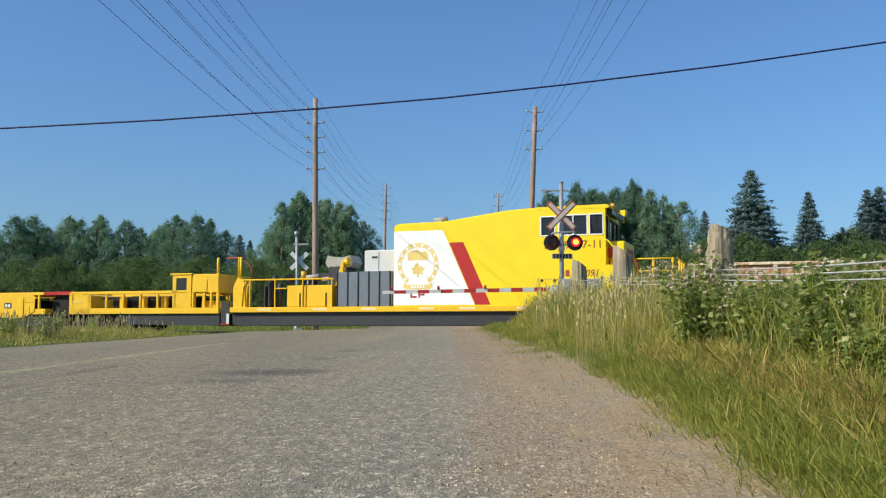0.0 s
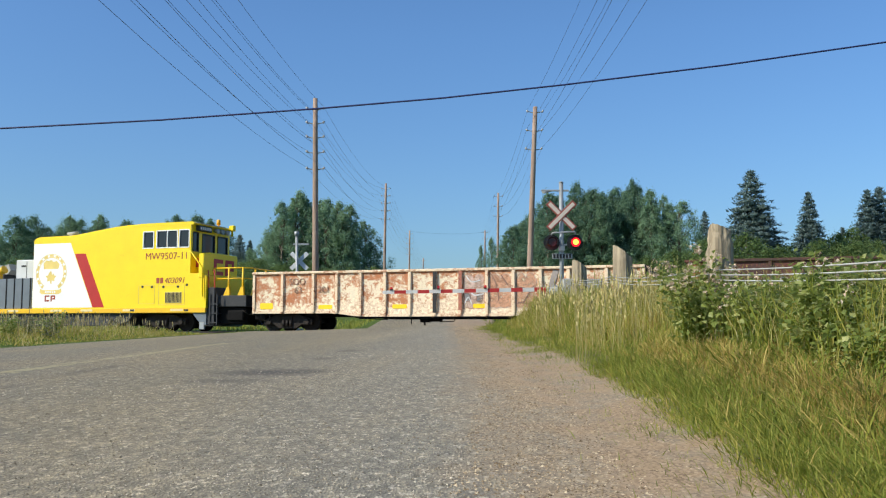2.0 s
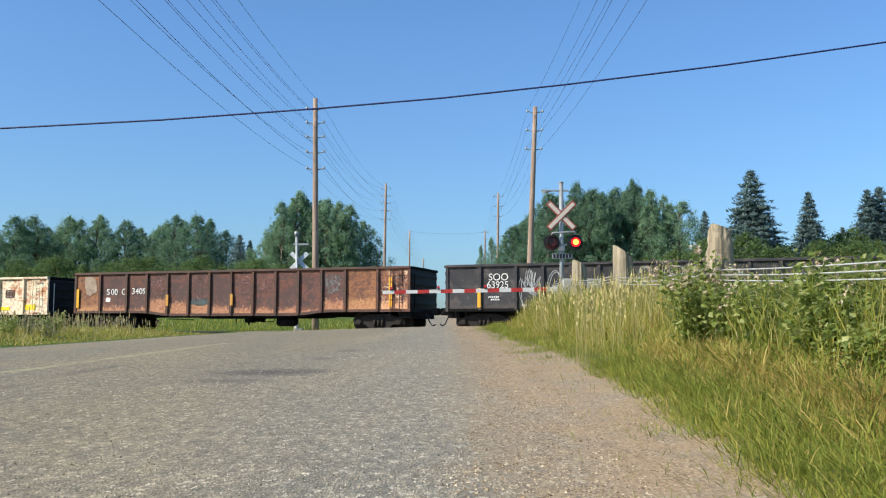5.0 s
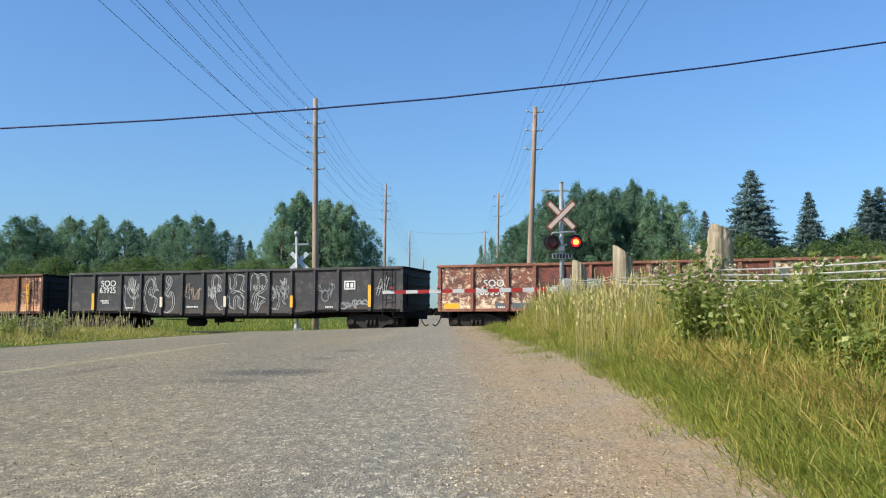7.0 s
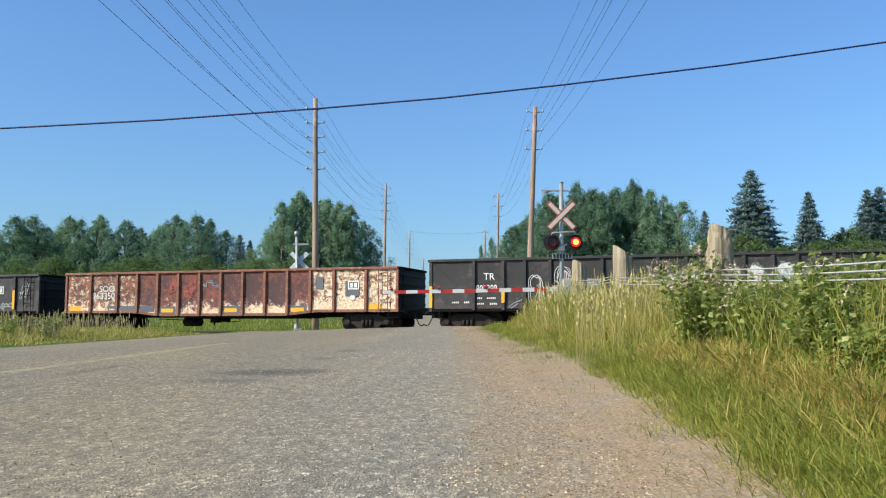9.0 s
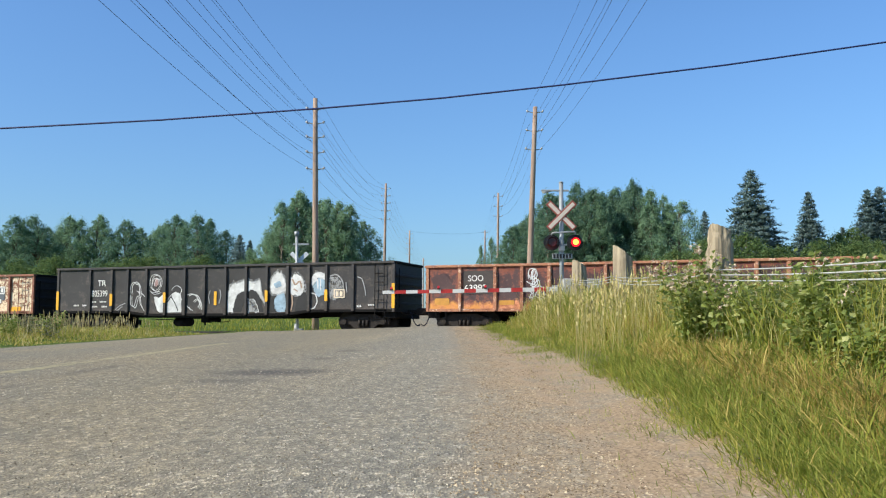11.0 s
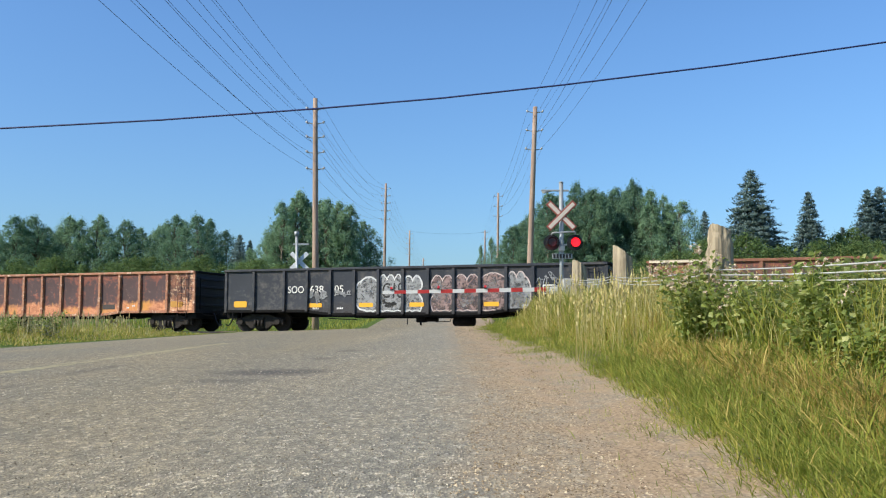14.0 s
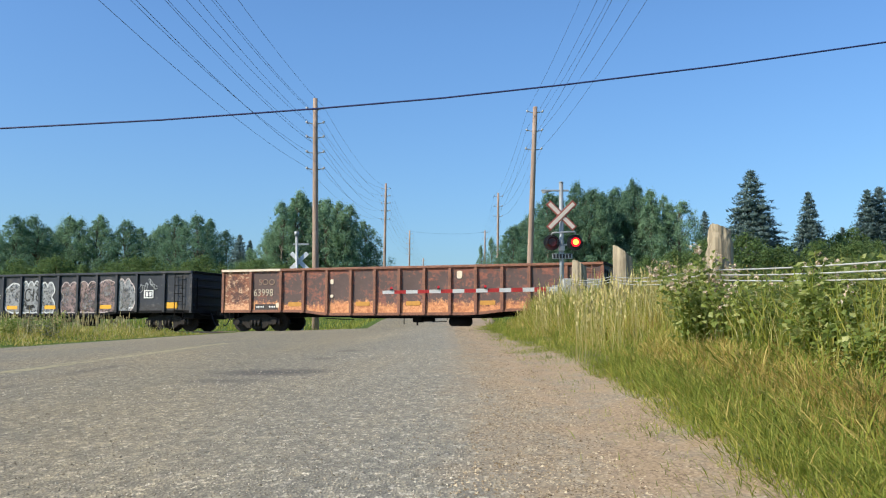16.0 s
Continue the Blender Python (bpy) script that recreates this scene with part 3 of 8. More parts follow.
def path_tube(bm, points, r, seg=6, mat=0):
    """One connected tube along a path; r is one radius or one for each point."""
    pts = [Vector(p) for p in points]
    radii = [r] * len(pts) if isinstance(r, (int, float)) else r
    s, rings = None, []
    for i, p in enumerate(pts):
        d = (pts[min(i + 1, len(pts) - 1)] - pts[max(i - 1, 0)]).normalized()
        s = d.orthogonal().normalized() if s is None else (s - d * s.dot(d)).normalized()
        w = d.cross(s)
        rings.append([bm.verts.new(p + (s * math.cos(2 * math.pi * k / seg) + w * math.sin(2 * math.pi * k / seg)) * radii[i]) for k in range(seg)])
    for a, b in zip(rings, rings[1:]):
        for k in range(seg):
            f = bm.faces.new((a[k], a[(k + 1) % seg], b[(k + 1) % seg], b[k]))
            f.material_index, f.smooth = mat, True
    bm.faces.new(list(reversed(rings[0]))).material_index = mat
    bm.faces.new(rings[-1]).material_index = mat
    return bm


def bm_new():
    return bmesh.new()


def lettering(name, words, height, material, parent, m, shear=0.0, wide=1.0, label=""):
    """Raised flat letters in the built-in font, lying in the xz plane of the thing."""
    cu = bpy.data.curves.new(name, "FONT")
    cu.body, cu.size, cu.extrude, cu.shear, cu.offset = words, height / 0.70, 0.004, shear, 0.0
    tmp = bpy.data.objects.new("tmp", cu)
    scene.collection.objects.link(tmp)
    bpy.context.view_layer.update()
    me = bpy.data.meshes.new_from_object(tmp.evaluated_get(bpy.context.evaluated_depsgraph_get()))
    bpy.data.objects.remove(tmp)
    me.materials.clear()
    me.materials.append(material)
    me.transform(Matrix.Diagonal((wide, 1, 1, 1)))
    ob = new(name, me)
    ob.parent = parent
    ob.matrix_basis = m @ pose(0, 0, 0, 90, 0, 0)
    if label:
        tagged(ob, label)
    return ob


# ---- ground, road and track ----
def sheet(name, xs, ys, height, material):
    me = bpy.data.meshes.new(name)
    verts = [(x, y, height(x, y)) for y in ys for x in xs]
    nx = len(xs)
    faces = [(j * nx + i, j * nx + i + 1, (j + 1) * nx + i + 1, (j + 1) * nx + i) for j in range(len(ys) - 1) for i in range(nx - 1)]
    me.from_pydata(verts, [], faces)
    me.materials.append(material)
    for p in me.polygons:
        p.use_smooth = True
    return new(name, me)


def steps(*spans):
    out = []
    for a, b, s in spans:
        n = max(1, round((b - a) / s))
        out += [a + (b - a) * i / n for i in range(n)]
    return out + [spans[-1][1]]


ground = sheet("ground", steps((-1500, -200, 130), (-200, -40, 10), (-40, -14, 1.5), (-14, 8, 0.35), (8, 40, 1.5), (40, 200, 10), (200, 1500, 130)),
               steps((-300, -20, 40), (-20, 0, 2), (0, 30, 0.8), (30, 56, 0.4), (56, 120, 3), (120, 300, 15), (300, 2500, 200)), ground_z, SOIL)
tagged(ground, "uneven grassy ground with dry patches beside the road", "ground", kind="structure")

road_bm = bm_new()
rows_y = steps((-20, 30, 0.8), (30, 56, 0.3), (56, 120, 2), (120, 420, 20))
cross = [i / 22 for i in range(22)] + [0.978, 1.0]
grid = []
for yy in rows_y:
    l, r = edge_left(yy), edge_right(yy)
    wob = 0.10 * noise.noise(Vector((yy * 0.6, 3.1, 0))) + 0.05 * noise.noise(Vector((yy * 2.3, 8.1, 0)))
    r += 0.95
    grid.append([road_bm.verts.new((l + (r + wob - l) * k, yy, road_z(l + (r + wob - l) * k, yy) + 0.006 + 0.30 * smooth(0.1, 1.6, l + (r + wob - l) * k - r + 0.95) * (1 - smooth(-5, -2, behind(r, yy))) - (0.08 if k in (0.0, 1.0) else 0))) for k in cross])
for a, b in zip(grid, grid[1:]):
    for i in range(len(cross) - 1):
        road_bm.faces.new((a[i], a[i + 1], b[i + 1], b[i])).smooth = True
road = new("road", mesh_of("road", road_bm, ASPHALT))
tagged(road, "worn grey chip-seal country road with a gravelly margin", "road", kind="structure")


line_bm = bm_new()
line_rnd = random.Random(5)
for i in range(400):
    y0 = 3.0 + 17.0 * line_rnd.random()
    x0 = -4.93 + DRIFT * y0 + line_rnd.uniform(0.0, 0.22)
    w, l = line_rnd.uniform(0.03, 0.09), line_rnd.uniform(0.08, 0.5)
    c = [(x0, y0), (x0 + w, y0 + 0.1 * l), (x0 + w * 0.9, y0 + l), (x0 + 0.2 * w, y0 + 0.9 * l)]
    line_bm.faces.new([line_bm.verts.new((x, y, road_z(x, y) + 0.0075 + 0.000002 * i)) for x, y in c])
part("centre_line", line_bm, YELLOW_LINE, road, "worn remains of a yellow centre line")


# rails, ties and ballast
track_m = pose(*on_track(0), 0, 0, -THETA)
track = thing("railway_track", "single railway track with rusty rails on tarred ties", "railway track", track_m, kind="structure")
for side in (-0.7525, 0.7525):
    bm = bm_new()
    prism(bm, [(side - 0.07, -0.172), (side + 0.07, -0.172), (side + 0.07, -0.155), (side + 0.01, -0.135), (side + 0.01, -0.045), (side + 0.036, -0.035), (side + 0.036, 0.0), (side - 0.036, 0.0), (side - 0.036, -0.035), (side - 0.01, -0.045), (side - 0.01, -0.135), (side - 0.07, -0.155)], -240, 240, axis="x")
    part("rail", bm, STEEL_RAIL, track)
tie_bm = bm_new()
box(tie_bm, -0.115, 0.115, -1.3, 1.3, -0.35, -0.172, 0.01)
tie = mesh_of("tie", tie_bm, TIE_WOOD)
for i in range(-60, 61):
    if not -8 < i * 0.56 < 6:
        same("tie", tie, track, pose(i * 0.56, 0, 0))
bm = bm_new()
rnd = random.Random(5)
for span in ((-90, -9.2), (3.6, 90)):
    n = int((span[1] - span[0]) * 2)
    prev = None
    for i in range(n + 1):
        x = span[0] + (span[1] - span[0]) * i / n
        ring = [bm.verts.new((x, y, z + rnd.uniform(-0.03, 0.03))) for y, z in ((-2.7, -0.5), (-1.75, -0.23), (-1.2, -0.21), (0, -0.23), (1.2, -0.21), (1.75, -0.23), (2.7, -0.5))]
        if prev:
            for k in range(6):
                bm.faces.new((prev[k], ring[k], ring[k + 1], prev[k + 1]))
        prev = ring
tagged(part("ballast", bm, BALLAST, track, "grey crushed-stone ballast"), kind="stuff")

# ---- the train ----
CAR_L, CAR_PITCH, CAR_FIRST = 16.45, 17.95, 9.68
POSTS = (1.42, 2.86, 3.93, 5.0, 6.08, 7.15, 8.22, 9.29, 10.37, 11.44, 12.51, 13.59, 15.03)


def wheelset_mesh():
    bm = bm_new()
    tube(bm, (0, -1.05, 0), (0, 1.05, 0), 0.075, seg=8)
    for s in (-1, 1):
        y0 = s * 0.75
        tube(bm, (0, y0 - 0.065, 0), (0, y0 + 0.065, 0), 0.42, seg=20)
        tube(bm, (0, y0 - s * 0.085, 0), (0, y0 - s * 0.045, 0), 0.445, seg=20)
        tube(bm, (0, y0 + s * 0.06, 0), (0, y0 + s * 0.09, 0), 0.16, seg=10)
        for k in range(3):
            a = k * 2.1
            tube(bm, (0.27 * math.cos(a), y0 + s * 0.05, 0.27 * math.sin(a)), (0.27 * math.cos(a), y0 + s * 0.072, 0.27 * math.sin(a)), 0.045, seg=6)
    return mesh_of("wheelset", bm, TRUCK)


def truck_frame_mesh():
    """A cast side frame with its bearing ends, spring nest and bolster end."""
    bm = bm_new()
    outline = [(-1.12, 0.30), (-0.62, 0.30), (-0.42, 0.14), (0.42, 0.14), (0.62, 0.30), (1.12, 0.30), (1.14, 0.52), (0.75, 0.62), (0.45, 0.72), (-0.45, 0.72), (-0.75, 0.62), (-1.14, 0.52)]
    prism(bm, outline, -0.09, 0.09)
    for x in (-0.89, 0.89):
        tube(bm, (x, -0.16, 0.42), (x, 0.10, 0.42), 0.13, seg=10)
    for x in (-0.17, 0.0, 0.17):
        tube(bm, (x, -0.13, 0.22), (x, -0.13, 0.47), 0.065, seg=8)
    box(bm, -0.24, 0.24, -0.15, 0.12, 0.47, 0.60, 0.015)
    return mesh_of("side_frame", bm, TRUCK)


WHEELSET, SIDE_FRAME = wheelset_mesh(), truck_frame_mesh()
WHEELS = []


def truck(parent, x):
    bm = bm_new()
    box(bm, -0.2, 0.2, -1.0, 1.0, 0.42, 0.62, 0.02)
    tr = part("truck", bm, TRUCK, parent, "rusty black cast steel bogie")
    tr.matrix_basis = pose(x, 0, 0)
    for s in (-1, 1):
        same("side_frame", SIDE_FRAME, tr, pose(0, s * 1.10, 0) if s < 0 else pose(0, s * 1.10, 0, 0, 0, 180))
    for dx in (-0.89, 0.89):
        w = same("wheelset", WHEELSET, tr, pose(dx, 0, 0.42))
        WHEELS.append((w, dx))
    return tr


def coupler(parent, x, way):
    bm = bm_new()
    box(bm, min(x, x + way * 0.45), max(x, x + way * 0.45), -0.09, 0.09, 0.74, 0.92, 0.02)
    box(bm, min(x + way * 0.42, x + way * 0.74), max(x + way * 0.42, x + way * 0.74), -0.17, 0.13, 0.68, 0.98, 0.05)
    c = part("coupler", bm, TRUCK, parent)
    bm = bm_new()
    hose = [(x + way * (0.25 + 0.06 * i), -0.35, 0.80 - 0.55 * math.sin(math.pi * i / 8 * 0.75)) for i in range(8)]
    path_tube(bm, hose, 0.026, 6)
    part("air_hose", bm, RUBBER, c, "black rubber brake hose")
    bm = bm_new()
    path_tube(bm, [(x + way * 0.05, -1.35, 0.92), (x + way * 0.3, -1.2, 0.72), (x + way * 0.34, -0.5, 0.70), (x + way * 0.36, -0.2, 0.80)], 0.02, 6)
    part("cut_lever", bm, TRUCK, c)


# the tall dark grey car has its posts set closer
CLOSE_POSTS = (1.85, 3.04, 3.90, 4.90, 5.87, 6.88, 7.88, 8.93, 9.94, 10.94, 11.94, 12.92, 13.73, 14.93)


def gondola(k, label, reach=2.63, stretch=1.0):
    """An open-top car with posts, panels, chords, sills, ends, ladders, bogies and brake gear."""
    skin, post_skin = SKINS[k], POST_SKINS[k]
    car = thing("gondola_car", label, "rail car", group="gondola cars of the train")
    posts = CLOSE_POSTS if k == 4 else POSTS
    L, top, low = CAR_L * stretch, reach, 0.75 if k == 0 else 0.80
    edges = (0.10, *posts, L - 0.10)

    def sill(x):
        return low - 0.14 * (smooth(3.6, 5.2, x) - smooth(L - 5.2, L - 3.6, x))
    for s in (-1, 1):
        for i, (a, b) in enumerate(zip(edges, edges[1:])):
            bm = bm_new()
            if s < 0:
                # slightly dished plate, as pressed between the posts
                cols, rws = 5, 5
                vs = []
                for r_ in range(rws):
                    row = []
                    for c_ in range(cols):
                        u, w = c_ / (cols - 1), r_ / (rws - 1)
                        x = a + (b - a) * u
                        z0 = sill(x) + 0.10
                        bulge = 0.03 * math.sin(math.pi * u) * math.sin(math.pi * w) * (0.6 + 0.8 * rnd.random())
                        row.append(bm.verts.new((x, -1.515 + bulge, z0 + (top - 0.10 - z0) * w)))
                    vs.append(row)
                for r_ in range(rws - 1):
                    for c_ in range(cols - 1):
                        bm.faces.new((vs[r_][c_], vs[r_][c_ + 1], vs[r_ + 1][c_ + 1], vs[r_ + 1][c_])).smooth = True
                back = [bm.verts.new((x, -1.47, z)) for x, z in ((a, sill(a) + 0.1), (b, sill(b) + 0.1), (b, top - 0.1), (a, top - 0.1))]
                bm.faces.new(list(reversed(back)))
            else:
                prism(bm, [(a, sill(a) + 0.1), (b, sill(b) + 0.1), (b, top - 0.1), (a, top - 0.1)], 1.47, 1.51)
            part("side_panel", bm, PANEL_SKINS[(k, i)] if (k, i) in PANEL_SKINS else skin, car)
        for x in posts:
            bm = bm_new()
            z0 = sill(x) + 0.02
            prism(bm, [(x - 0.085, z0), (x + 0.085, z0), (x + 0.085, top - 0.09), (x - 0.085, top - 0.09)], s * 1.50, s * 1.535)
            prism(bm, [(x - 0.055, z0 + 0.03), (x + 0.055, z0 + 0.03), (x + 0.055, top - 0.11), (x - 0.055, top - 0.11)], s * 1.535, s * 1.60)
            part("side_post", bm, post_skin, car)
        bm = bm_new()
        box(bm, 0, L, min(s * 1.46, s * 1.60), max(s * 1.46, s * 1.60), top - 0.11, top, 0.02)
        part("top_chord", bm, post_skin, car)
        bm = bm_new()
        xs = [0.05, 3.6, 4.1, 4.7, 5.2, L - 5.2, L - 4.7, L - 4.1, L - 3.6, L - 0.05]
        prism(bm, [(x, sill(x)) for x in xs] + [(x, sill(x) + 0.11) for x in reversed(xs)], s * 1.46, s * 1.545)
        part("side_sill", bm, DARK_STEEL if k in (2, 4, 6) else post_skin, car)
        bm = bm_new()
        xs = [4.2, 4.8, 5.4, L - 5.4, L - 4.8, L - 4.2]
        prism(bm, [(x, sill(x) - (0.075 if 0 < i < 5 else 0.0)) for i, x in enumerate(xs)] + [(x, sill(x) + 0.01) for x in reversed(xs)], s * 1.40, s * 1.47)
        part("sill_flange", bm, DARK_STEEL, car)
        for e0, e1 in ((0.0, 0.11), (L - 0.11, L)):
            bm = bm_new()
            prism(bm, [(e0, low), (e1, low), (e1, top - 0.09), (e0, top - 0.09)], s * 1.46, s * 1.56)
            part("corner_post", bm, post_skin, car)
    for x, way in ((0.02, -1), (L - 0.02, 1)):
        bm = bm_new()
        prism(bm, [(-1.47, low), (1.47, low), (1.47, top - 0.05), (-1.47, top - 0.05)], x - 0.025, x + 0.025, axis="x")
        end = part("end_wall", bm, END_STEEL, car, "ribbed steel end with shade put into its colour")
        for z in (1.15, 1.55, 1.95, 2.3):
            bm = bm_new()
            box(bm, min(x, x + way * 0.09), max(x, x + way * 0.09), -1.44, 1.44, z - 0.06, z + 0.06, 0.02)
            part("end_rib", bm, END_STEEL, end)
        bm = bm_new()
        box(bm, min(x - way * 0.05, x + way * 0.11), max(x - way * 0.05, x + way * 0.11), -1.5, 1.5, top - 0.10, top - 0.004, 0.015)
        # the right end chord takes the dark steel as painted shade
        part("end_chord", bm, post_skin if way < 0 else DARK_STEEL, end)
        bm = bm_new()
        box(bm, min(x, x - way * 0.5), max(x, x - way * 0.5), -1.35, 1.35, low - 0.25, low + 0.05, 0.02)
        part("end_sill", bm, DARK_STEEL, car)
        coupler(car, x, way)
        # ladder with its rungs on the side, and a grab iron on the end
        lx = x - way * 0.62
        if way > 0:
            bm = bm_new()
            for dx in (-0.2, 0.2):
                tube(bm, (lx + dx, -1.60, low + 0.05), (lx + dx, -1.60, top - 0.12), 0.018, seg=6)
            ladder = part("ladder", bm, DARK_STEEL if k in (2, 4, 6) else post_skin, car)
            for q in range(5):
                bm = bm_new()
                tube(bm, (lx - 0.22, -1.61, low + 0.12 + q * 0.36), (lx + 0.22, -1.61, low + 0.12 + q * 0.36), 0.016, seg=6)
                part("rung", bm, DARK_STEEL if k in (2, 4, 6) else post_skin, ladder)
        bm = bm_new()
        path_tube(bm, [(lx - 0.22, -1.56, low), (lx - 0.2, -1.56, low - 0.3), (lx + 0.2, -1.56, low - 0.3), (lx + 0.22, -1.56, low)], 0.018, 6)
        part("stirrup_step", bm, DARK_STEEL, car)
        bm = bm_new()
        tube(bm, (x + way * 0.10, -1.25, low + 0.15), (x + way * 0.10, -1.25, top - 0.3), 0.02, seg=6)
        part("grab_iron", bm, LETTER_WHITE if k == 0 else DARK_STEEL, car)
    bm = bm_new()
    box(bm, 0.03, L - 0.03, -1.46, 1.46, low + 0.02, low + 0.08)
    part("floor_plate", bm, DARK_STEEL, car)
    bm = bm_new()
    box(bm, 0.4, L - 0.4, -0.35, 0.35, 0.62, low + 0.03)
    part("centre_sill", bm, DARK_STEEL, car)
    # brake gear under the middle, turned about on the last two cars
    tx, vx = (10.25, 8.6) if k in (1, 6, 7) else (6.1, 7.4)
    if k:
        bm = bm_new()
        tube(bm, (tx, -0.95, 0.42), (tx + 0.75, -0.95, 0.42), 0.20, seg=14)
        tube(bm, (tx - 0.08, -0.95, 0.42), (tx, -0.95, 0.42), 0.13, 0.20, seg=14)
        tube(bm, (tx + 0.75, -0.95, 0.42), (tx + 0.83, -0.95, 0.42), 0.20, 0.13, seg=14)
        box(bm, tx + 0.2, tx + 0.25, -1.0, -0.9, 0.55, 0.72)
        box(bm, tx + 0.5, tx + 0.55, -1.0, -0.9, 0.55, 0.72)
        part("air_tank", bm, DARK_STEEL, car, "black air reservoir")
    bm = bm_new()
    box(bm, vx, vx + 0.4, -1.05, -0.75, 0.38, 0.62, 0.03)
    tube(bm, (vx + 0.4, -0.9, 0.5), (vx + 0.9, -0.9, 0.5), 0.09, seg=10)
    tube(bm, (vx + 0.2, -1.0, 0.42), (vx + 0.2, -1.0, 0.26), 0.04, seg=8)
    part("brake_valve", bm, DARK_STEEL, car)
    bm = bm_new()
    path_tube(bm, [(vx + 0.9, -1.0, 0.62), (vx + 0.9, -1.15, 0.40), (vx + 1.5, -1.15, 0.42), (vx + 1.55, -1.1, 0.62)], 0.018, 6)
    part("brake_pipe", bm, DARK_STEEL, car)
    bm = bm_new()
    path_tube(bm, [(4.6, -0.8, 0.55), (5.9, -0.8, 0.50)], 0.018, 6)
    part("brake_rod", bm, DARK_STEEL, car)
    bm = bm_new()
    tube(bm, (vx - 0.3, -1.2, 0.62), (vx - 0.3, -1.2, 0.30), 0.02, seg=6)
    part("brake_lever", bm, DARK_STEEL, car)
    truck(car, 1.5)
    truck(car, L - 1.5)
    return car


def plate(name, car, x, z, w, h, material, y=-1.545, label=""):
    """A thin flat mark with soft corners on the near side of a car."""
    bm = bm_new()
    c = min(w, h) * 0.18
    prism(bm, [(x + c, z), (x + w - c, z), (x + w, z + c), (x + w, z + h - c), (x + w - c, z + h), (x + c, z + h), (x, z + h - c), (x, z + c)], y, y + 0.022)
    return part(name, bm, material, car, label)


CAR_LABELS = (
    "open gondola car with peeling white paint and rust blotches",
    "dark brown rusted gondola car with a worn lower band",
    "sooty black gondola car with white line graffiti",
    "red-brown gondola car with large flaked white patches",
    "dark grey gondola car with white lettering and pale graffiti",
    "gondola car with dark panels and an orange rusted lower band",
    "blue-black gondola car with grey and pink graffiti",
    "brown gondola car with orange rust along its foot",
)
REACH = (2.50, 2.63, 2.63, 2.63, 2.86, 2.63, 2.63, 2.63)
cars = [gondola(k, CAR_LABELS[k], REACH[k], 1.0195 if k == 4 else 1.0) for k in range(8)]
CAR_AT = [CAR_FIRST + CAR_PITCH * k - (0.17 if k == 4 else 0.0) for k in range(8)]

# yellow reflective strips, number blocks and small data on the sides
Y_MARK = -1.523
for k, spots in ((0, ((0.35, 0.93), (3.1, 0.93), (6.4, 0.93), (9.8, 0.93), (13.6, 0.95), (15.1, 0.96))), (3, ((0.25, 0.86), (5.2, 0.82), (8.4, 0.82), (11.6, 0.82), (15.1, 0.86))),
                 (5, ((0.35, 1.06), (3.0, 1.05), (15.2, 1.05))), (6, ((0.45, 1.02), (4.0, 1.0), (8.5, 1.0), (11.6, 1.0), (15.1, 1.0), (6.3, 1.0))),
                 (7, ((3.2, 1.05), (6.3, 1.05), (8.5, 1.05), (11.6, 1.05)))):
    for x, z in spots:
        plate("reflector", cars[k], x, z, 0.62, 0.17 if 1 < x < 15 else 0.26, WORN_REFLECT if k in (5, 7) else BRIGHT_REFLECT if k == 0 else REFLECT_YELLOW, Y_MARK)
for k, spots in ((1, ((0.14, 1.05, 0.85), (4.96, 1.1, 0.5), (8.2, 1.1, 0.5), (15.55, 1.0, 1.2))), (2, ((1.33, 0.95, 0.75), (4.97, 1.05, 0.45), (8.2, 1.05, 0.45), (11.4, 1.0, 0.5), (14.95, 1.0, 0.9))), (4, ((0.0, 0.95, 0.85), (2.98, 1.12, 0.55), (5.81, 1.25, 0.45), (10.88, 1.25, 0.48), (13.67, 1.25, 0.48), (16.65, 0.95, 1.0)))):
    for x, z, h in spots:
        plate("reflector", cars[k], x, z, 0.13, h, LETTER_CREAM if k == 2 and 2 < x < 9 else WORN_REFLECT if k == 1 and 2 < x < 15 else REFLECT_YELLOW, -1.606 if 1 < x < 16 else -1.575)
plate("reflector", cars[4], 8.35, 1.12, 0.13, 0.6, REFLECT_YELLOW, Y_MARK)


def block_marks(car, x, z, h, n, material, pitch=None):
    """Plain bars the size of letters."""
    pitch = pitch or h * 0.85
    for i in range(n):
        plate("letter_bar", car, x + i * pitch, z, h * 0.62, h, material, Y_MARK)


def number(k, words, x, z, h, material=STENCIL, wide=1.0):
    lettering("car_number", words, h, material, cars[k], pose(x, Y_MARK + 0.006, z), 0, wide)


number(2, "SOO", 1.75, 2.00, 0.27)
number(2, "63925", 1.68, 1.70, 0.27, wide=0.92)
number(3, "SOO", 1.86, 1.76, 0.27, wide=1.05)
number(3, "963350", 1.50, 1.44, 0.29, wide=0.98)
number(5, "SOO", 1.74, 1.98, 0.23, wide=0.92)
number(5, "63992", 1.58, 1.58, 0.27, wide=0.97)
number(6, "SOO", 3.02, 1.60, 0.29, wide=0.88)
number(6, "638", 4.05, 1.60, 0.30)
number(6, "05", 5.18, 1.60, 0.30)
LETTER_PALE = sprayed("worn_cream_stencil", (0.60, 0.49, 0.37), 0.80, 8.0, 0.7)
LETTER_FADED = coat("faded_cream_lettering", (0.30, 0.20, 0.14), 0.6, 0, 0.3, 9.0, (0.16, 0.08, 0.05), 1.0, 0.03)
number(7, "SOO", 1.78, 1.96, 0.24, LETTER_FADED, 1.1)
number(7, "63998", 1.54, 1.50, 0.29, LETTER_PALE, 0.92)
bm = bm_new()
box(bm, 0.02, 2.85, -1.606, -1.601, 2.535, 2.62)
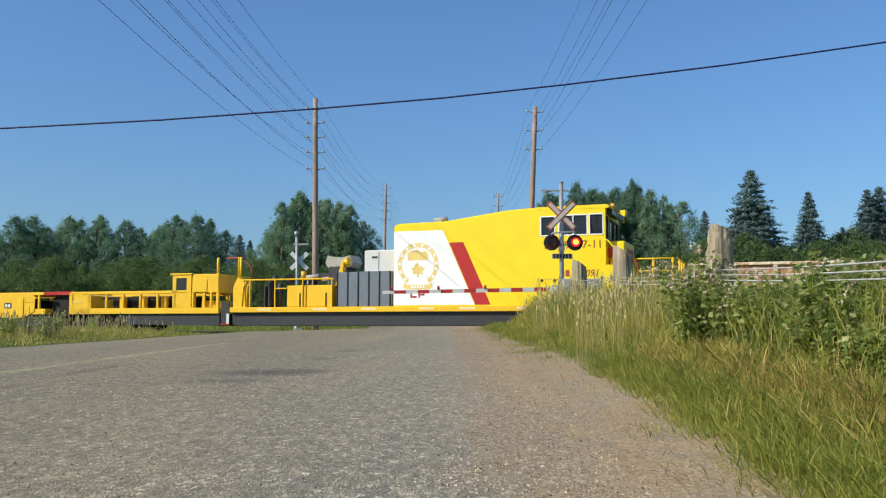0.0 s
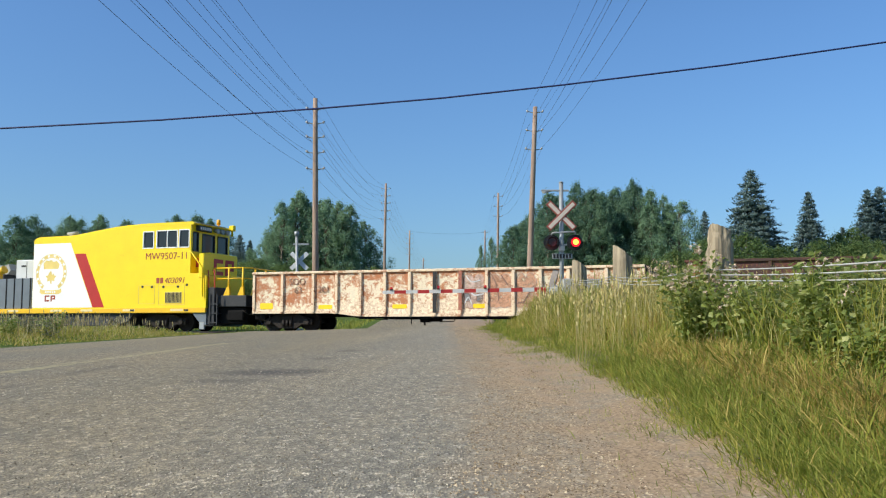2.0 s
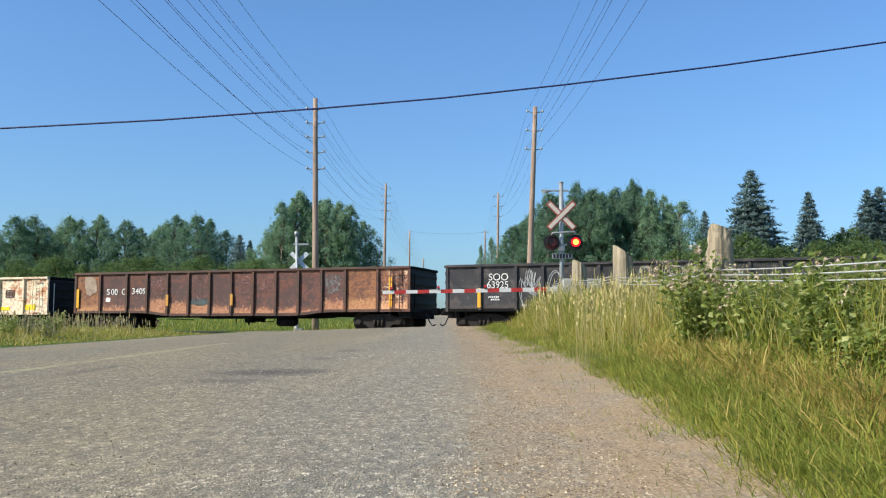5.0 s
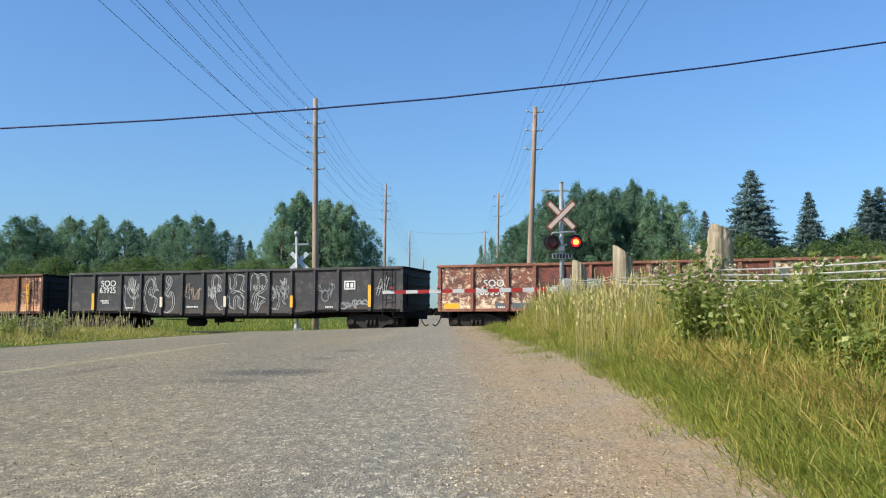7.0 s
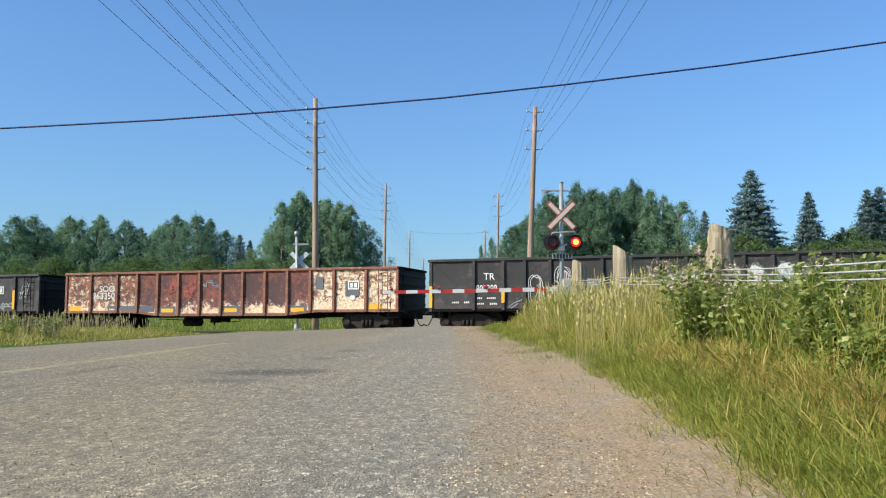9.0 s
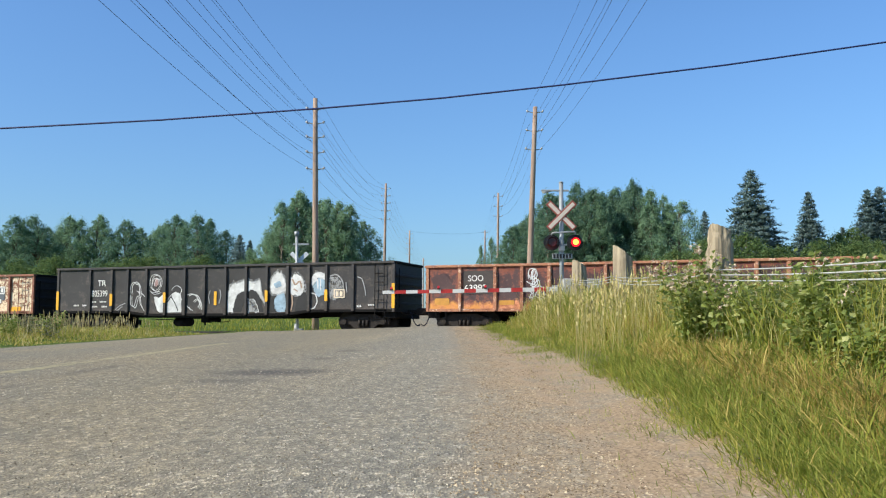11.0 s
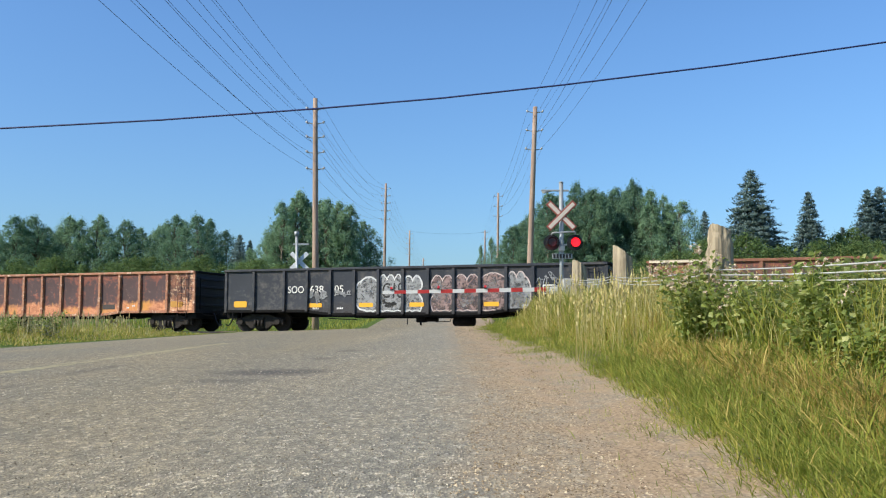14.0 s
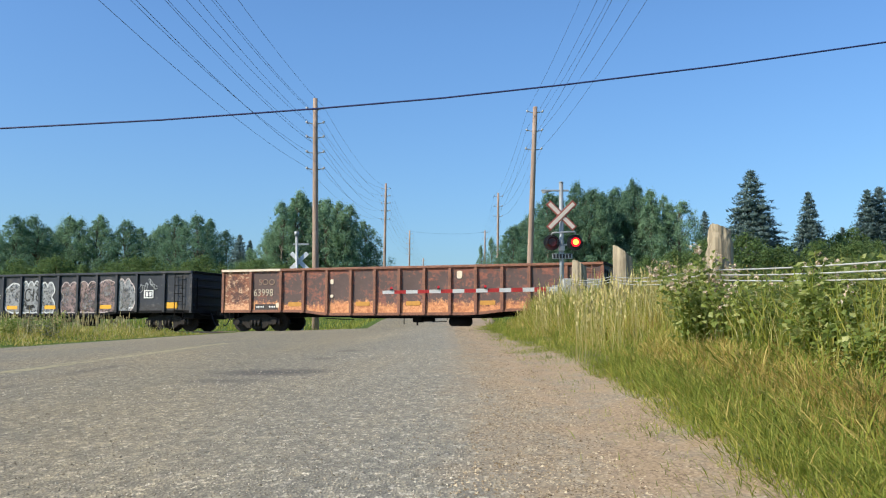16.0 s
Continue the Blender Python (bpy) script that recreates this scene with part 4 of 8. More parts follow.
box(bm, 0.02, 2.85, -1.606, -1.47, 2.631, 2.636)
part("chord_paint", bm, LETTER_CREAM, cars[7], "worn cream paint on the top chord")
LETTER_WORN = coat("worn_brown_lettering", (0.30, 0.16, 0.10), 0.6, 0, 0.3, 9.0, (0.75, 0.60, 0.42), 1.0, 0.03)
number(0, "SOO", 1.70, 1.95, 0.26, LETTER_WORN)
number(0, "63", 1.95, 1.60, 0.26, LETTER_WORN)
number(0, "201", 3.05, 1.61, 0.26, LETTER_WORN)
number(1, "S", 1.75, 1.62, 0.27)
number(1, "00", 1.98, 1.62, 0.27)
number(1, "G", 2.55, 1.62, 0.27)
number(1, "3409", 3.1, 1.64, 0.27)
number(4, "TR", 2.24, 2.03, 0.26)
number(4, "805399", 1.93, 1.55, 0.28, wide=0.72)
for k, x, z, n in ((2, 1.75, 1.32, 6), (2, 1.85, 1.22, 5), (2, 6.3, 1.02, 8), (2, 3.1, 1.0, 6), (2, 13.0, 0.98, 5), (3, 2.45, 0.93, 4), (4, 1.98, 1.28, 3), (4, 2.38, 1.28, 5), (4, 1.98, 1.06, 4), (4, 2.50, 1.06, 4), (4, 0.95, 1.12, 4), (4, 1.45, 1.12, 3), (4, 15.1, 1.0, 3), (4, 15.6, 1.05, 4), (5, 12.9, 1.0, 2), (5, 13.2, 1.08, 2), (6, 4.2, 0.92, 4), (6, 5.3, 0.92, 4), (6, 13.2, 1.0, 3), (7, 1.7, 1.0, 5), (7, 2.3, 1.0, 4)):
    block_marks(cars[k], x, z, 0.07, n, LETTER_WHITE, 0.075)
DARK_PANEL = coat("dark_brown_panel", (0.052, 0.040, 0.037), 0.6, 0, 0.3, 4.0, (0.16, 0.08, 0.05), 0.7, 0.05)
DATA_PANEL = coat("slate_grey_panel", (0.10, 0.115, 0.135), 0.6, 0, 0.2, 3.0, (0.2, 0.15, 0.12), 0.35, 0.05)
for k, x, z, w, h in ((3, 2.35, 0.84, 0.42, 0.28), (3, 3.02, 0.84, 0.78, 0.28), (3, 4.1, 0.84, 0.75, 0.28), (3, 5.1, 0.74, 0.85, 0.34), (3, 8.33, 0.74, 0.85, 0.34), (3, 11.5, 0.74, 0.85, 0.34), (3, 12.75, 1.75, 0.34, 0.5), (3, 14.1, 1.45, 0.62, 0.62), (5, 1.55, 1.48, 1.22, 0.90), (7, 1.62, 0.90, 1.1, 0.25), (5, 11.6, 0.97, 0.66, 0.22)):
    bm = bm_new()
    prism(bm, [(x, z), (x + w, z), (x + w, z + h), (x, z + h)], -1.519, -1.505)
    part("data_panel", bm, DATA_PANEL if k == 3 else DARK_PANEL, cars[k], "repainted plain panel")
for k, x, z in ((0, 13.95, 1.55), (2, 13.85, 1.72), (3, 14.22, 1.72), (4, 14.05, 1.38), (6, 13.95, 1.45)):
    bm = bm_new()
    for x0, x1, z0, z1 in ((0, 0.5, 0, 0.05), (0, 0.5, 0.31, 0.36), (0, 0.05, 0, 0.36), (0.45, 0.5, 0, 0.36), (0.1, 0.22, 0.08, 0.27), (0.28, 0.40, 0.08, 0.27)):
        box(bm, x + x0, x + x1, -1.524, -1.508, z + z0, z + z1)
    part("stencil_box", bm, LETTER_DARK if k == 0 else LETTER_CREAM if k == 4 else STENCIL, cars[k])
for k, x, z, w, h in ((1, 1.72, 1.3, 0.25, 0.2), (7, 5.15, 1.95, 0.14, 0.2), (7, 5.15, 1.4, 0.14, 0.12), (7, 10.65, 2.1, 0.22, 0.3), (7, 2.62, 1.0, 0.16, 0.2), (3, 14.33, 1.3, 0.2, 0.18)):
    plate("paper_tag", cars[k], x, z, w, h, LETTER_CREAM if k == 7 else LETTER_WHITE, Y_MARK)


# graffiti: sprayed lines and filled bubbles, drawn as thin flat strokes on the panels
SPRAY_WHITE = sprayed("sprayed_white", (0.68, 0.69, 0.69), 0.92)
SPRAY_GREY = sprayed("sprayed_grey", (0.34, 0.35, 0.36), 0.80)
SPRAY_PINK = sprayed("sprayed_pink", (0.46, 0.28, 0.26), 0.75)
SPRAY_BLUE = sprayed("sprayed_blue", (0.32, 0.46, 0.58), 0.82)
SPRAY_RUST = sprayed("sprayed_red", (0.45, 0.16, 0.10), 0.75)
SPRAY_MIST = sprayed("sprayed_mist", (0.30, 0.31, 0.32), 0.62, 4.0)
SPRAY_HAZE = sprayed("sprayed_haze", (0.24, 0.23, 0.23), 0.45, 4.0)
SPRAY_TAN = sprayed("sprayed_tan", (0.42, 0.30, 0.22), 0.80)
SPRAY_BLACK = sprayed("sprayed_black", (0.012, 0.012, 0.014), 0.95)


def stroke(bm, pts, width, y):
    """A flat ribbon along points of the side."""
    pts = [Vector((p[0], p[1])) for p in pts]
    left, right = [], []
    for i, p in enumerate(pts):
        d = (pts[min(i + 1, len(pts) - 1)] - pts[max(i - 1, 0)])
        d = d.normalized() if d.length > 1e-6 else Vector((1, 0))
        n = Vector((-d.y, d.x)) * width * 0.5
        left.append(bm.verts.new((p.x + n.x, y, p.y + n.y)))
        right.append(bm.verts.new((p.x - n.x, y, p.y - n.y)))
    for i in range(len(pts) - 1):
        bm.faces.new((right[i], right[i + 1], left[i + 1], left[i]))


def curl(cx, cz, w, h, kind, n=34):
    """A looping sprayed line inside a w by h field."""
    out = []
    turns = (2.1, 3.2, 1.4, 2.6)[kind]
    for i in range(n + 1):
        t = i / n
        a = 2 * math.pi * turns * t
        px = 0.30 * math.sin(a + kind) + 0.16 * math.sin(2.3 * a + 1.7 * kind + cx) + 0.30 * (t - 0.5)
        pz_ = 0.34 * math.cos(0.9 * a + 2.1 * kind + cz) + 0.17 * math.sin(1.7 * a + cx * 1.3)
        out.append((cx + w * px, cz + h * pz_))
    return out


def tag_lines(k, x0, x1, z0, z1, count, material, width, seed, y=Y_MARK):
    r_ = random.Random(seed)
    for i in range(count):
        cx = x0 + (x1 - x0) * (i + 0.5) / count + r_.uniform(-0.05, 0.05)
        w = (x1 - x0) / count * r_.uniform(1.0, 1.6)
        h = (z1 - z0) * r_.uniform(0.55, 1.0)
        cz = (z0 + z1) / 2 + r_.uniform(-0.1, 0.1)
        bm = bm_new()
        stroke(bm, curl(cx, cz, w, h, r_.choice((0, 1, 2, 3))), width * r_.uniform(0.7, 1.2), y - 0.0003 * i)
        part("graffiti", bm, material, cars[k], "sprayed line scrawl")


def bubble(k, x0, x1, z0, z1, fill, outline, seed, lobes=3, width=0.05):
    """A swollen letter: a filled outline with a lighter rim."""
    r_ = random.Random(seed)
    cx, cz, rx, rz = (x0 + x1) / 2, (z0 + z1) / 2, (x1 - x0) / 2, (z1 - z0) / 2
    rim = []
    for i in range(40):
        a = 2 * math.pi * i / 40
        sq = 1 / max(abs(math.cos(a)), abs(math.sin(a))) ** 0.6
        kk = sq * (0.90 + 0.07 * math.cos(lobes * a + seed))
        rim.append((min(x1, max(x0, cx + rx * kk * math.cos(a))), min(z1, max(z0, cz + rz * kk * math.sin(a)))))
    bm = bm_new()
    bm.faces.new([bm.verts.new((x, Y_MARK + 0.008, z)) for x, z in rim])
    part("graffiti", bm, fill, cars[k], "sprayed letter fill")
    bm = bm_new()
    stroke(bm, rim + rim[:1], width, Y_MARK + 0.003)
    part("graffiti", bm, outline, cars[k], "sprayed letter outline")


def letter(k, x0, x1, z0, z1, fill, rim_paint, humps, left, right, width=0.045, seed=0):
    """A swollen sprayed letter with a scalloped top; its sides are cut straight, rounded or waisted."""
    w, h = x1 - x0, z1 - z0
    r_ = random.Random(seed)

    def side(style, v):
        if style == "round":
            return 0.46 * w * (1 - math.sqrt(max(0.0, 1 - (2 * v - 1) ** 2)))
        if style == "waist":
            return 0.05 * w + 0.20 * w * math.exp(-((v - 0.55) / 0.13) ** 2) + 0.12 * w * (2 * v - 1) ** 4
        return 0.0
    n = 18
    rim = [(x0 + side(left, 0) + (w - side(left, 0) - side(right, 0)) * i / 6, z0 + 0.03 * math.sin(2.5 * i + seed)) for i in range(7)]
    rim += [(x1 - side(right, i / n), z0 + h * 0.93 * i / n) for i in range(1, n)]
    a, b = x0 + side(left, 0.95), x1 - side(right, 0.95)
    for i in range(2 * n + 1):
        u = 1 - i / (2 * n)
        rim.append((a + (b - a) * u, z1 - 0.16 * h * (1 - abs(math.sin(math.pi * humps * u)) ** 0.7) - 0.05 * h * r_.random() * (i % 9 == 0)))
    rim += [(x0 + side(left, 1 - i / n), z0 + h * 0.93 * (1 - i / n)) for i in range(1, n)]
    if fill:
        bm = bm_new()
        bm.faces.new([bm.verts.new((x, Y_MARK + 0.008, z)) for x, z in rim])
        part("graffiti", bm, fill, cars[k], "sprayed letter fill")
    bm = bm_new()
    stroke(bm, rim + rim[:1], width, Y_MARK + 0.003)
    part("graffiti", bm, rim_paint, cars[k], "sprayed letter outline")


def plate_of(k, j):
    """The span of a car's side between two posts, as left, right, foot and head."""
    stops = (0.10, *(CLOSE_POSTS if k == 4 else POSTS), CAR_L + (0.2 if k == 4 else -0.1))
    return stops[j] + 0.09, stops[j + 1] - 0.09, 0.82, REACH[k] - 0.12


def eased(pts, closed=False, n=6):
    """A smooth curve through a few points."""
    m = len(pts)
    out = []
    for i in range(m if closed else m - 1):
        p = [pts[q % m] if closed else pts[min(m - 1, max(0, q))] for q in (i - 1, i, i + 1, i + 2)]
        for q in range(n):
            t = q / n
            out.append(tuple(0.5 * (2 * b + (c - a) * t + (2 * a - 5 * b + 4 * c - d) * t * t + (3 * b - a - 3 * c + d) * t ** 3) for a, b, c, d in zip(*p)))
    return out if closed else out + [pts[-1]]


def scrawl(k, j, lines, material, width=0.026, y=Y_MARK, twice=False):
    """Sprayed lines on one plate, given in parts of its width and height; each is a stroke of its own, some drawn double."""
    x0, x1, z0, z1 = plate_of(k, j)
    r_ = random.Random(100 * k + j)
    for line in lines:
        for d in ((0.0, 0.085) if twice else (0.0,)):
            pts = [(x0 + u * (x1 - x0) + d + r_.uniform(-0.02, 0.02), z0 + w * (z1 - z0) - 0.6 * d + r_.uniform(-0.02, 0.02)) for u, w in line]
            pts = [(min(x1, max(x0, x)), min(z1, max(z0, z))) for x, z in pts]
            bm = bm_new()
            stroke(bm, eased(pts), width * r_.uniform(0.8, 1.25), y)
            part("graffiti", bm, material, cars[k], "sprayed line")
            y -= 0.0003


def patch_of(k, j, pts, material, rim=None, y=Y_MARK + 0.005, halo=None):
    """A sprayed field on one plate with a ragged edge, with or without a lighter rim or a cloud of overspray behind it."""
    x0, x1, z0, z1 = plate_of(k, j)
    r_ = random.Random(1000 * k + 10 * j + len(pts))
    ring = [(x + r_.gauss(0, 0.016), z + r_.gauss(0, 0.022)) for x, z in eased([(x0 + u * (x1 - x0), z0 + w * (z1 - z0)) for u, w in pts], True, 7)]
    cx, cz = sum(p[0] for p in ring) / len(ring), sum(p[1] for p in ring) / len(ring)
    rings = [(ring, material, y)]
    if halo:
        rings.append(([(min(x1, max(x0, cx + 1.18 * (x - cx) + r_.gauss(0, 0.03))), min(z1, max(z0, cz + 1.22 * (z - cz) + r_.gauss(0, 0.04)))) for x, z in ring], halo, y + 0.002))
    for loop, paint, at in rings:
        bm = bm_new()
        bm.faces.new([bm.verts.new((min(x1, max(x0, x)), at, min(z1, max(z0, z)))) for x, z in loop])
        bmesh.ops.triangulate(bm, faces=bm.faces)
        part("graffiti", bm, paint, cars[k], "cloudy sprayed field")
    if rim:
        bm = bm_new()
        stroke(bm, ring + ring[:1], 0.03, y - 0.002)
        part("graffiti", bm, rim, cars[k], "sprayed outline")


# black car: thin white scrawls panel by panel
SPRAY_LINE = sprayed("sprayed_thin_line", (0.50, 0.51, 0.51), 0.88, 7.0)
for j, lines in (
        (2, [[(0.10, 0.75), (0.03, 0.55), (0.10, 0.25), (0.30, 0.03), (0.55, 0.06), (0.68, 0.25), (0.60, 0.50), (0.45, 0.62)], [(0.35, 0.92), (0.30, 0.60), (0.50, 0.95), (0.50, 0.55), (0.65, 0.90), (0.62, 0.50), (0.95, 0.78), (0.85, 0.45)], [(0.15, 0.70), (0.40, 0.45), (0.70, 0.40), (1.0, 0.50)]]),
        (3, [[(0.05, 0.50), (0.20, 0.80), (0.45, 0.90), (0.60, 0.70), (0.50, 0.45), (0.35, 0.50), (0.35, 0.62), (0.50, 0.65)], [(0.0, 0.45), (0.15, 0.20), (0.30, 0.05), (0.55, 0.0), (0.70, 0.15), (0.75, 0.35), (0.55, 0.45)], [(0.60, 0.95), (0.75, 0.65), (0.85, 0.60), (0.62, 0.60)]]),
        (4, [[(0.28, 0.72), (0.15, 0.85), (0.28, 0.95), (0.40, 0.85), (0.30, 0.70), (0.10, 0.50), (0.25, 0.42), (0.40, 0.55), (0.55, 0.35), (0.50, 0.12), (0.25, 0.0), (0.05, 0.02)]]),
        (6, [[(0.40, 0.60), (0.35, 0.85), (0.55, 0.95), (0.75, 0.85), (0.70, 0.60), (0.50, 0.50), (0.55, 0.25), (0.75, 0.10), (0.95, 0.15)], [(0.15, 0.65), (0.20, 0.40), (0.30, 0.60), (0.35, 0.35), (0.45, 0.70), (0.50, 0.40)], [(0.65, 0.65), (0.75, 0.70), (0.80, 0.60), (0.70, 0.55), (0.65, 0.65)]]),
        (7, [[(0.10, 0.90), (0.15, 0.60), (0.45, 0.70), (0.40, 0.95), (0.90, 0.90), (0.75, 0.60), (0.95, 0.55)], [(0.05, 0.45), (0.10, 0.20), (0.35, 0.10), (0.40, 0.35), (0.60, 0.40), (0.65, 0.15), (0.90, 0.10), (0.95, 0.35), (0.75, 0.45)], [(0.20, 0.50), (0.50, 0.55), (0.80, 0.50)]]),
        (8, [[(0.0, 0.55), (0.05, 0.90), (0.25, 1.0), (0.45, 0.85), (0.45, 0.55), (0.25, 0.45), (0.15, 0.20)], [(0.40, 0.85), (0.60, 0.95), (0.85, 0.90), (0.90, 0.65), (0.60, 0.50), (0.40, 0.45), (0.85, 0.35)], [(0.45, 0.40), (0.35, 0.05), (0.55, 0.20), (0.80, 0.30)], [(0.25, 0.65), (0.35, 0.68), (0.30, 0.58), (0.25, 0.65)], [(0.65, 0.65), (0.75, 0.68), (0.70, 0.58), (0.65, 0.65)]]),
        (9, [[(0.0, 0.30), (0.25, 0.55), (0.40, 0.35), (0.30, 0.10), (0.0, 0.10)], [(0.45, 0.80), (0.60, 0.70), (0.75, 0.85), (0.70, 0.65)], [(0.50, 0.50), (0.65, 0.45), (0.60, 0.30), (0.70, 0.20)]]),
        (13, [[(0.15, 0.40), (0.35, 0.78), (0.40, 0.45), (0.55, 0.85), (0.45, 0.60)], [(0.10, 0.55), (0.30, 0.60)]])):
    scrawl(2, j, lines, SPRAY_LINE, 0.022, twice=True)
tag_lines(2, 6.15, 7.0, 1.15, 2.05, 3, SPRAY_TAN, 0.022, 20)
tag_lines(2, 10.5, 11.3, 1.3, 2.1, 4, SPRAY_GREY, 0.025, 21)
tag_lines(2, 12.6, 13.4, 1.3, 2.0, 3, SPRAY_MIST, 0.03, 22)
tag_lines(2, 13.7, 14.9, 0.95, 1.3, 5, SPRAY_GREY, 0.05, 23)
# dark grey car: outlined figures with white bodies, then a long white burst with black and blue strokes
scrawl(4, 2, [[(0.15, 0.08), (0.50, 0.16), (0.95, 0.22)], [(0.20, 0.02), (0.75, 0.14)]], SPRAY_GREY, 0.04)
scrawl(4, 3, [[(0.10, 0.45), (0.05, 0.60), (0.20, 0.70), (0.35, 0.68), (0.45, 0.70), (0.60, 0.60), (0.65, 0.40), (0.45, 0.35), (0.30, 0.15), (0.10, 0.20), (0.05, 0.40)], [(0.45, 0.50), (0.70, 0.45), (0.95, 0.38)], [(0.60, 0.40), (0.70, 0.20), (0.95, 0.05)]], SPRAY_WHITE, 0.026, twice=True)
patch_of(4, 4, [(0.40, 0.36), (0.70, 0.34), (0.97, 0.38), (0.97, 0.0), (0.75, 0.0), (0.50, 0.15)], SPRAY_WHITE)
patch_of(4, 4, [(0.36, 0.62), (0.50, 0.60), (0.62, 0.66), (0.58, 0.76), (0.42, 0.76)], SPRAY_PINK)
scrawl(4, 4, [[(0.10, 0.60), (0.15, 0.80), (0.35, 0.88), (0.65, 0.85), (0.80, 0.70), (0.65, 0.55), (0.40, 0.50), (0.10, 0.60)], [(0.05, 0.50), (0.30, 0.45), (0.75, 0.48)], [(0.25, 0.62), (0.35, 0.78), (0.60, 0.78), (0.68, 0.62)]], SPRAY_WHITE, 0.026, twice=True)
patch_of(4, 5, [(0.0, 0.18), (0.25, 0.34), (0.50, 0.45), (0.85, 0.40), (0.88, 0.15), (0.85, 0.0), (0.30, 0.0), (0.0, 0.0)], SPRAY_WHITE)
scrawl(4, 5, [[(0.30, 0.50), (0.45, 0.58), (0.65, 0.60), (0.90, 0.52), (0.80, 0.40)], [(0.02, 0.28), (0.30, 0.40), (0.55, 0.48)]], SPRAY_WHITE, 0.026)
scrawl(4, 5, [[(0.30, 0.34), (0.50, 0.20), (0.70, 0.03)]], SPRAY_BLACK, 0.04, Y_MARK - 0.003)
scrawl(4, 6, [[(0.05, 0.40), (0.30, 0.42), (0.60, 0.38), (0.85, 0.20), (0.85, 0.08)], [(0.40, 0.25), (0.65, 0.30), (0.80, 0.20), (0.70, 0.10)], [(0.05, 0.15), (0.30, 0.05)]], SPRAY_WHITE, 0.026, twice=True)
scrawl(4, 7, [[(0.20, 0.20), (0.12, 0.35), (0.22, 0.48)], [(0.72, 0.20), (0.82, 0.35), (0.75, 0.50)]], SPRAY_GREY, 0.04)
patch_of(4, 8, [(0.05, 0.0), (0.06, 0.45), (0.30, 0.62), (0.62, 0.64), (0.99, 0.68), (0.99, 0.45), (0.70, 0.42), (0.48, 0.30), (0.34, 0.0)], SPRAY_WHITE, SPRAY_LINE, halo=SPRAY_MIST)
patch_of(4, 8, [(0.36, 0.0), (0.50, 0.30), (0.72, 0.42), (0.99, 0.45), (0.99, 0.22), (0.80, 0.0)], SPRAY_BLACK, None, Y_MARK + 0.002)
patch_of(4, 9, [(0.0, 0.68), (0.40, 0.64), (0.70, 0.70), (0.76, 0.45), (0.97, 0.20), (0.72, 0.36), (0.40, 0.45), (0.0, 0.46)], SPRAY_WHITE, SPRAY_LINE, halo=SPRAY_MIST)
patch_of(4, 9, [(0.0, 0.46), (0.50, 0.45), (0.74, 0.25), (0.92, 0.0), (0.66, 0.0), (0.42, 0.27), (0.0, 0.30)], SPRAY_BLACK, None, Y_MARK + 0.002)
patch_of(4, 9, [(0.0, 0.28), (0.34, 0.26), (0.62, 0.0), (0.0, 0.0)], SPRAY_MIST, SPRAY_WHITE)
patch_of(4, 10, [(0.10, 0.58), (0.20, 0.76), (0.50, 0.86), (0.82, 0.78), (0.96, 0.60), (0.90, 0.44), (0.50, 0.40), (0.15, 0.44)], SPRAY_WHITE, SPRAY_LINE, halo=SPRAY_MIST)
patch_of(4, 10, [(0.30, 0.62), (0.60, 0.67), (0.72, 0.58), (0.42, 0.53)], SPRAY_BLUE, None, Y_MARK + 0.001)
patch_of(4, 10, [(0.45, 0.34), (0.90, 0.40), (0.96, 0.0), (0.52, 0.0), (0.30, 0.18)], SPRAY_BLUE)
patch_of(4, 10, [(0.04, 0.22), (0.28, 0.26), (0.36, 0.10), (0.44, 0.0), (0.06, 0.0)], SPRAY_BLACK)
patch_of(4, 11, [(0.04, 0.72), (0.35, 0.82), (0.72, 0.70), (0.80, 0.50), (0.60, 0.36), (0.08, 0.40)], SPRAY_WHITE, None, halo=SPRAY_MIST)
scrawl(4, 11, [[(0.15, 0.72), (0.30, 0.60), (0.55, 0.66), (0.70, 0.52)], [(0.10, 0.36), (0.14, 0.18), (0.06, 0.0)], [(0.20, 0.50), (0.45, 0.44)]], SPRAY_TAN, 0.06, Y_MARK - 0.001)
patch_of(4, 11, [(0.50, 0.34), (0.92, 0.38), (0.96, 0.0), (0.32, 0.0)], SPRAY_BLACK)
patch_of(4, 12, [(0.0, 0.62), (0.15, 0.78), (0.55, 0.86), (1.0, 0.80), (1.0, 0.70), (0.55, 0.74), (0.15, 0.58)], SPRAY_WHITE, None, halo=SPRAY_MIST)
patch_of(4, 12, [(0.10, 0.56), (0.52, 0.72), (0.98, 0.68), (0.96, 0.40), (0.45, 0.34)], SPRAY_BLUE, None, Y_MARK + 0.007)
scrawl(4, 12, [[(0.0, 0.40), (0.35, 0.36), (0.48, 0.22), (0.25, 0.08), (0.0, 0.06)], [(0.45, 0.70), (0.50, 0.50)], [(0.70, 0.70), (0.72, 0.46)]], SPRAY_WHITE, 0.045)
patch_of(4, 13, [(0.0, 0.70), (0.40, 0.72), (0.62, 0.55), (0.55, 0.32), (0.20, 0.26), (0.0, 0.35)], SPRAY_MIST)
scrawl(4, 13, [[(0.05, 0.76), (0.35, 0.80), (0.60, 0.66), (0.66, 0.45)], [(0.78, 0.62), (0.82, 0.40)]], SPRAY_GREY, 0.05)
scrawl(4, 14, [[(0.06, 0.74), (0.18, 0.68), (0.28, 0.50), (0.32, 0.34)]], SPRAY_GREY, 0.04)
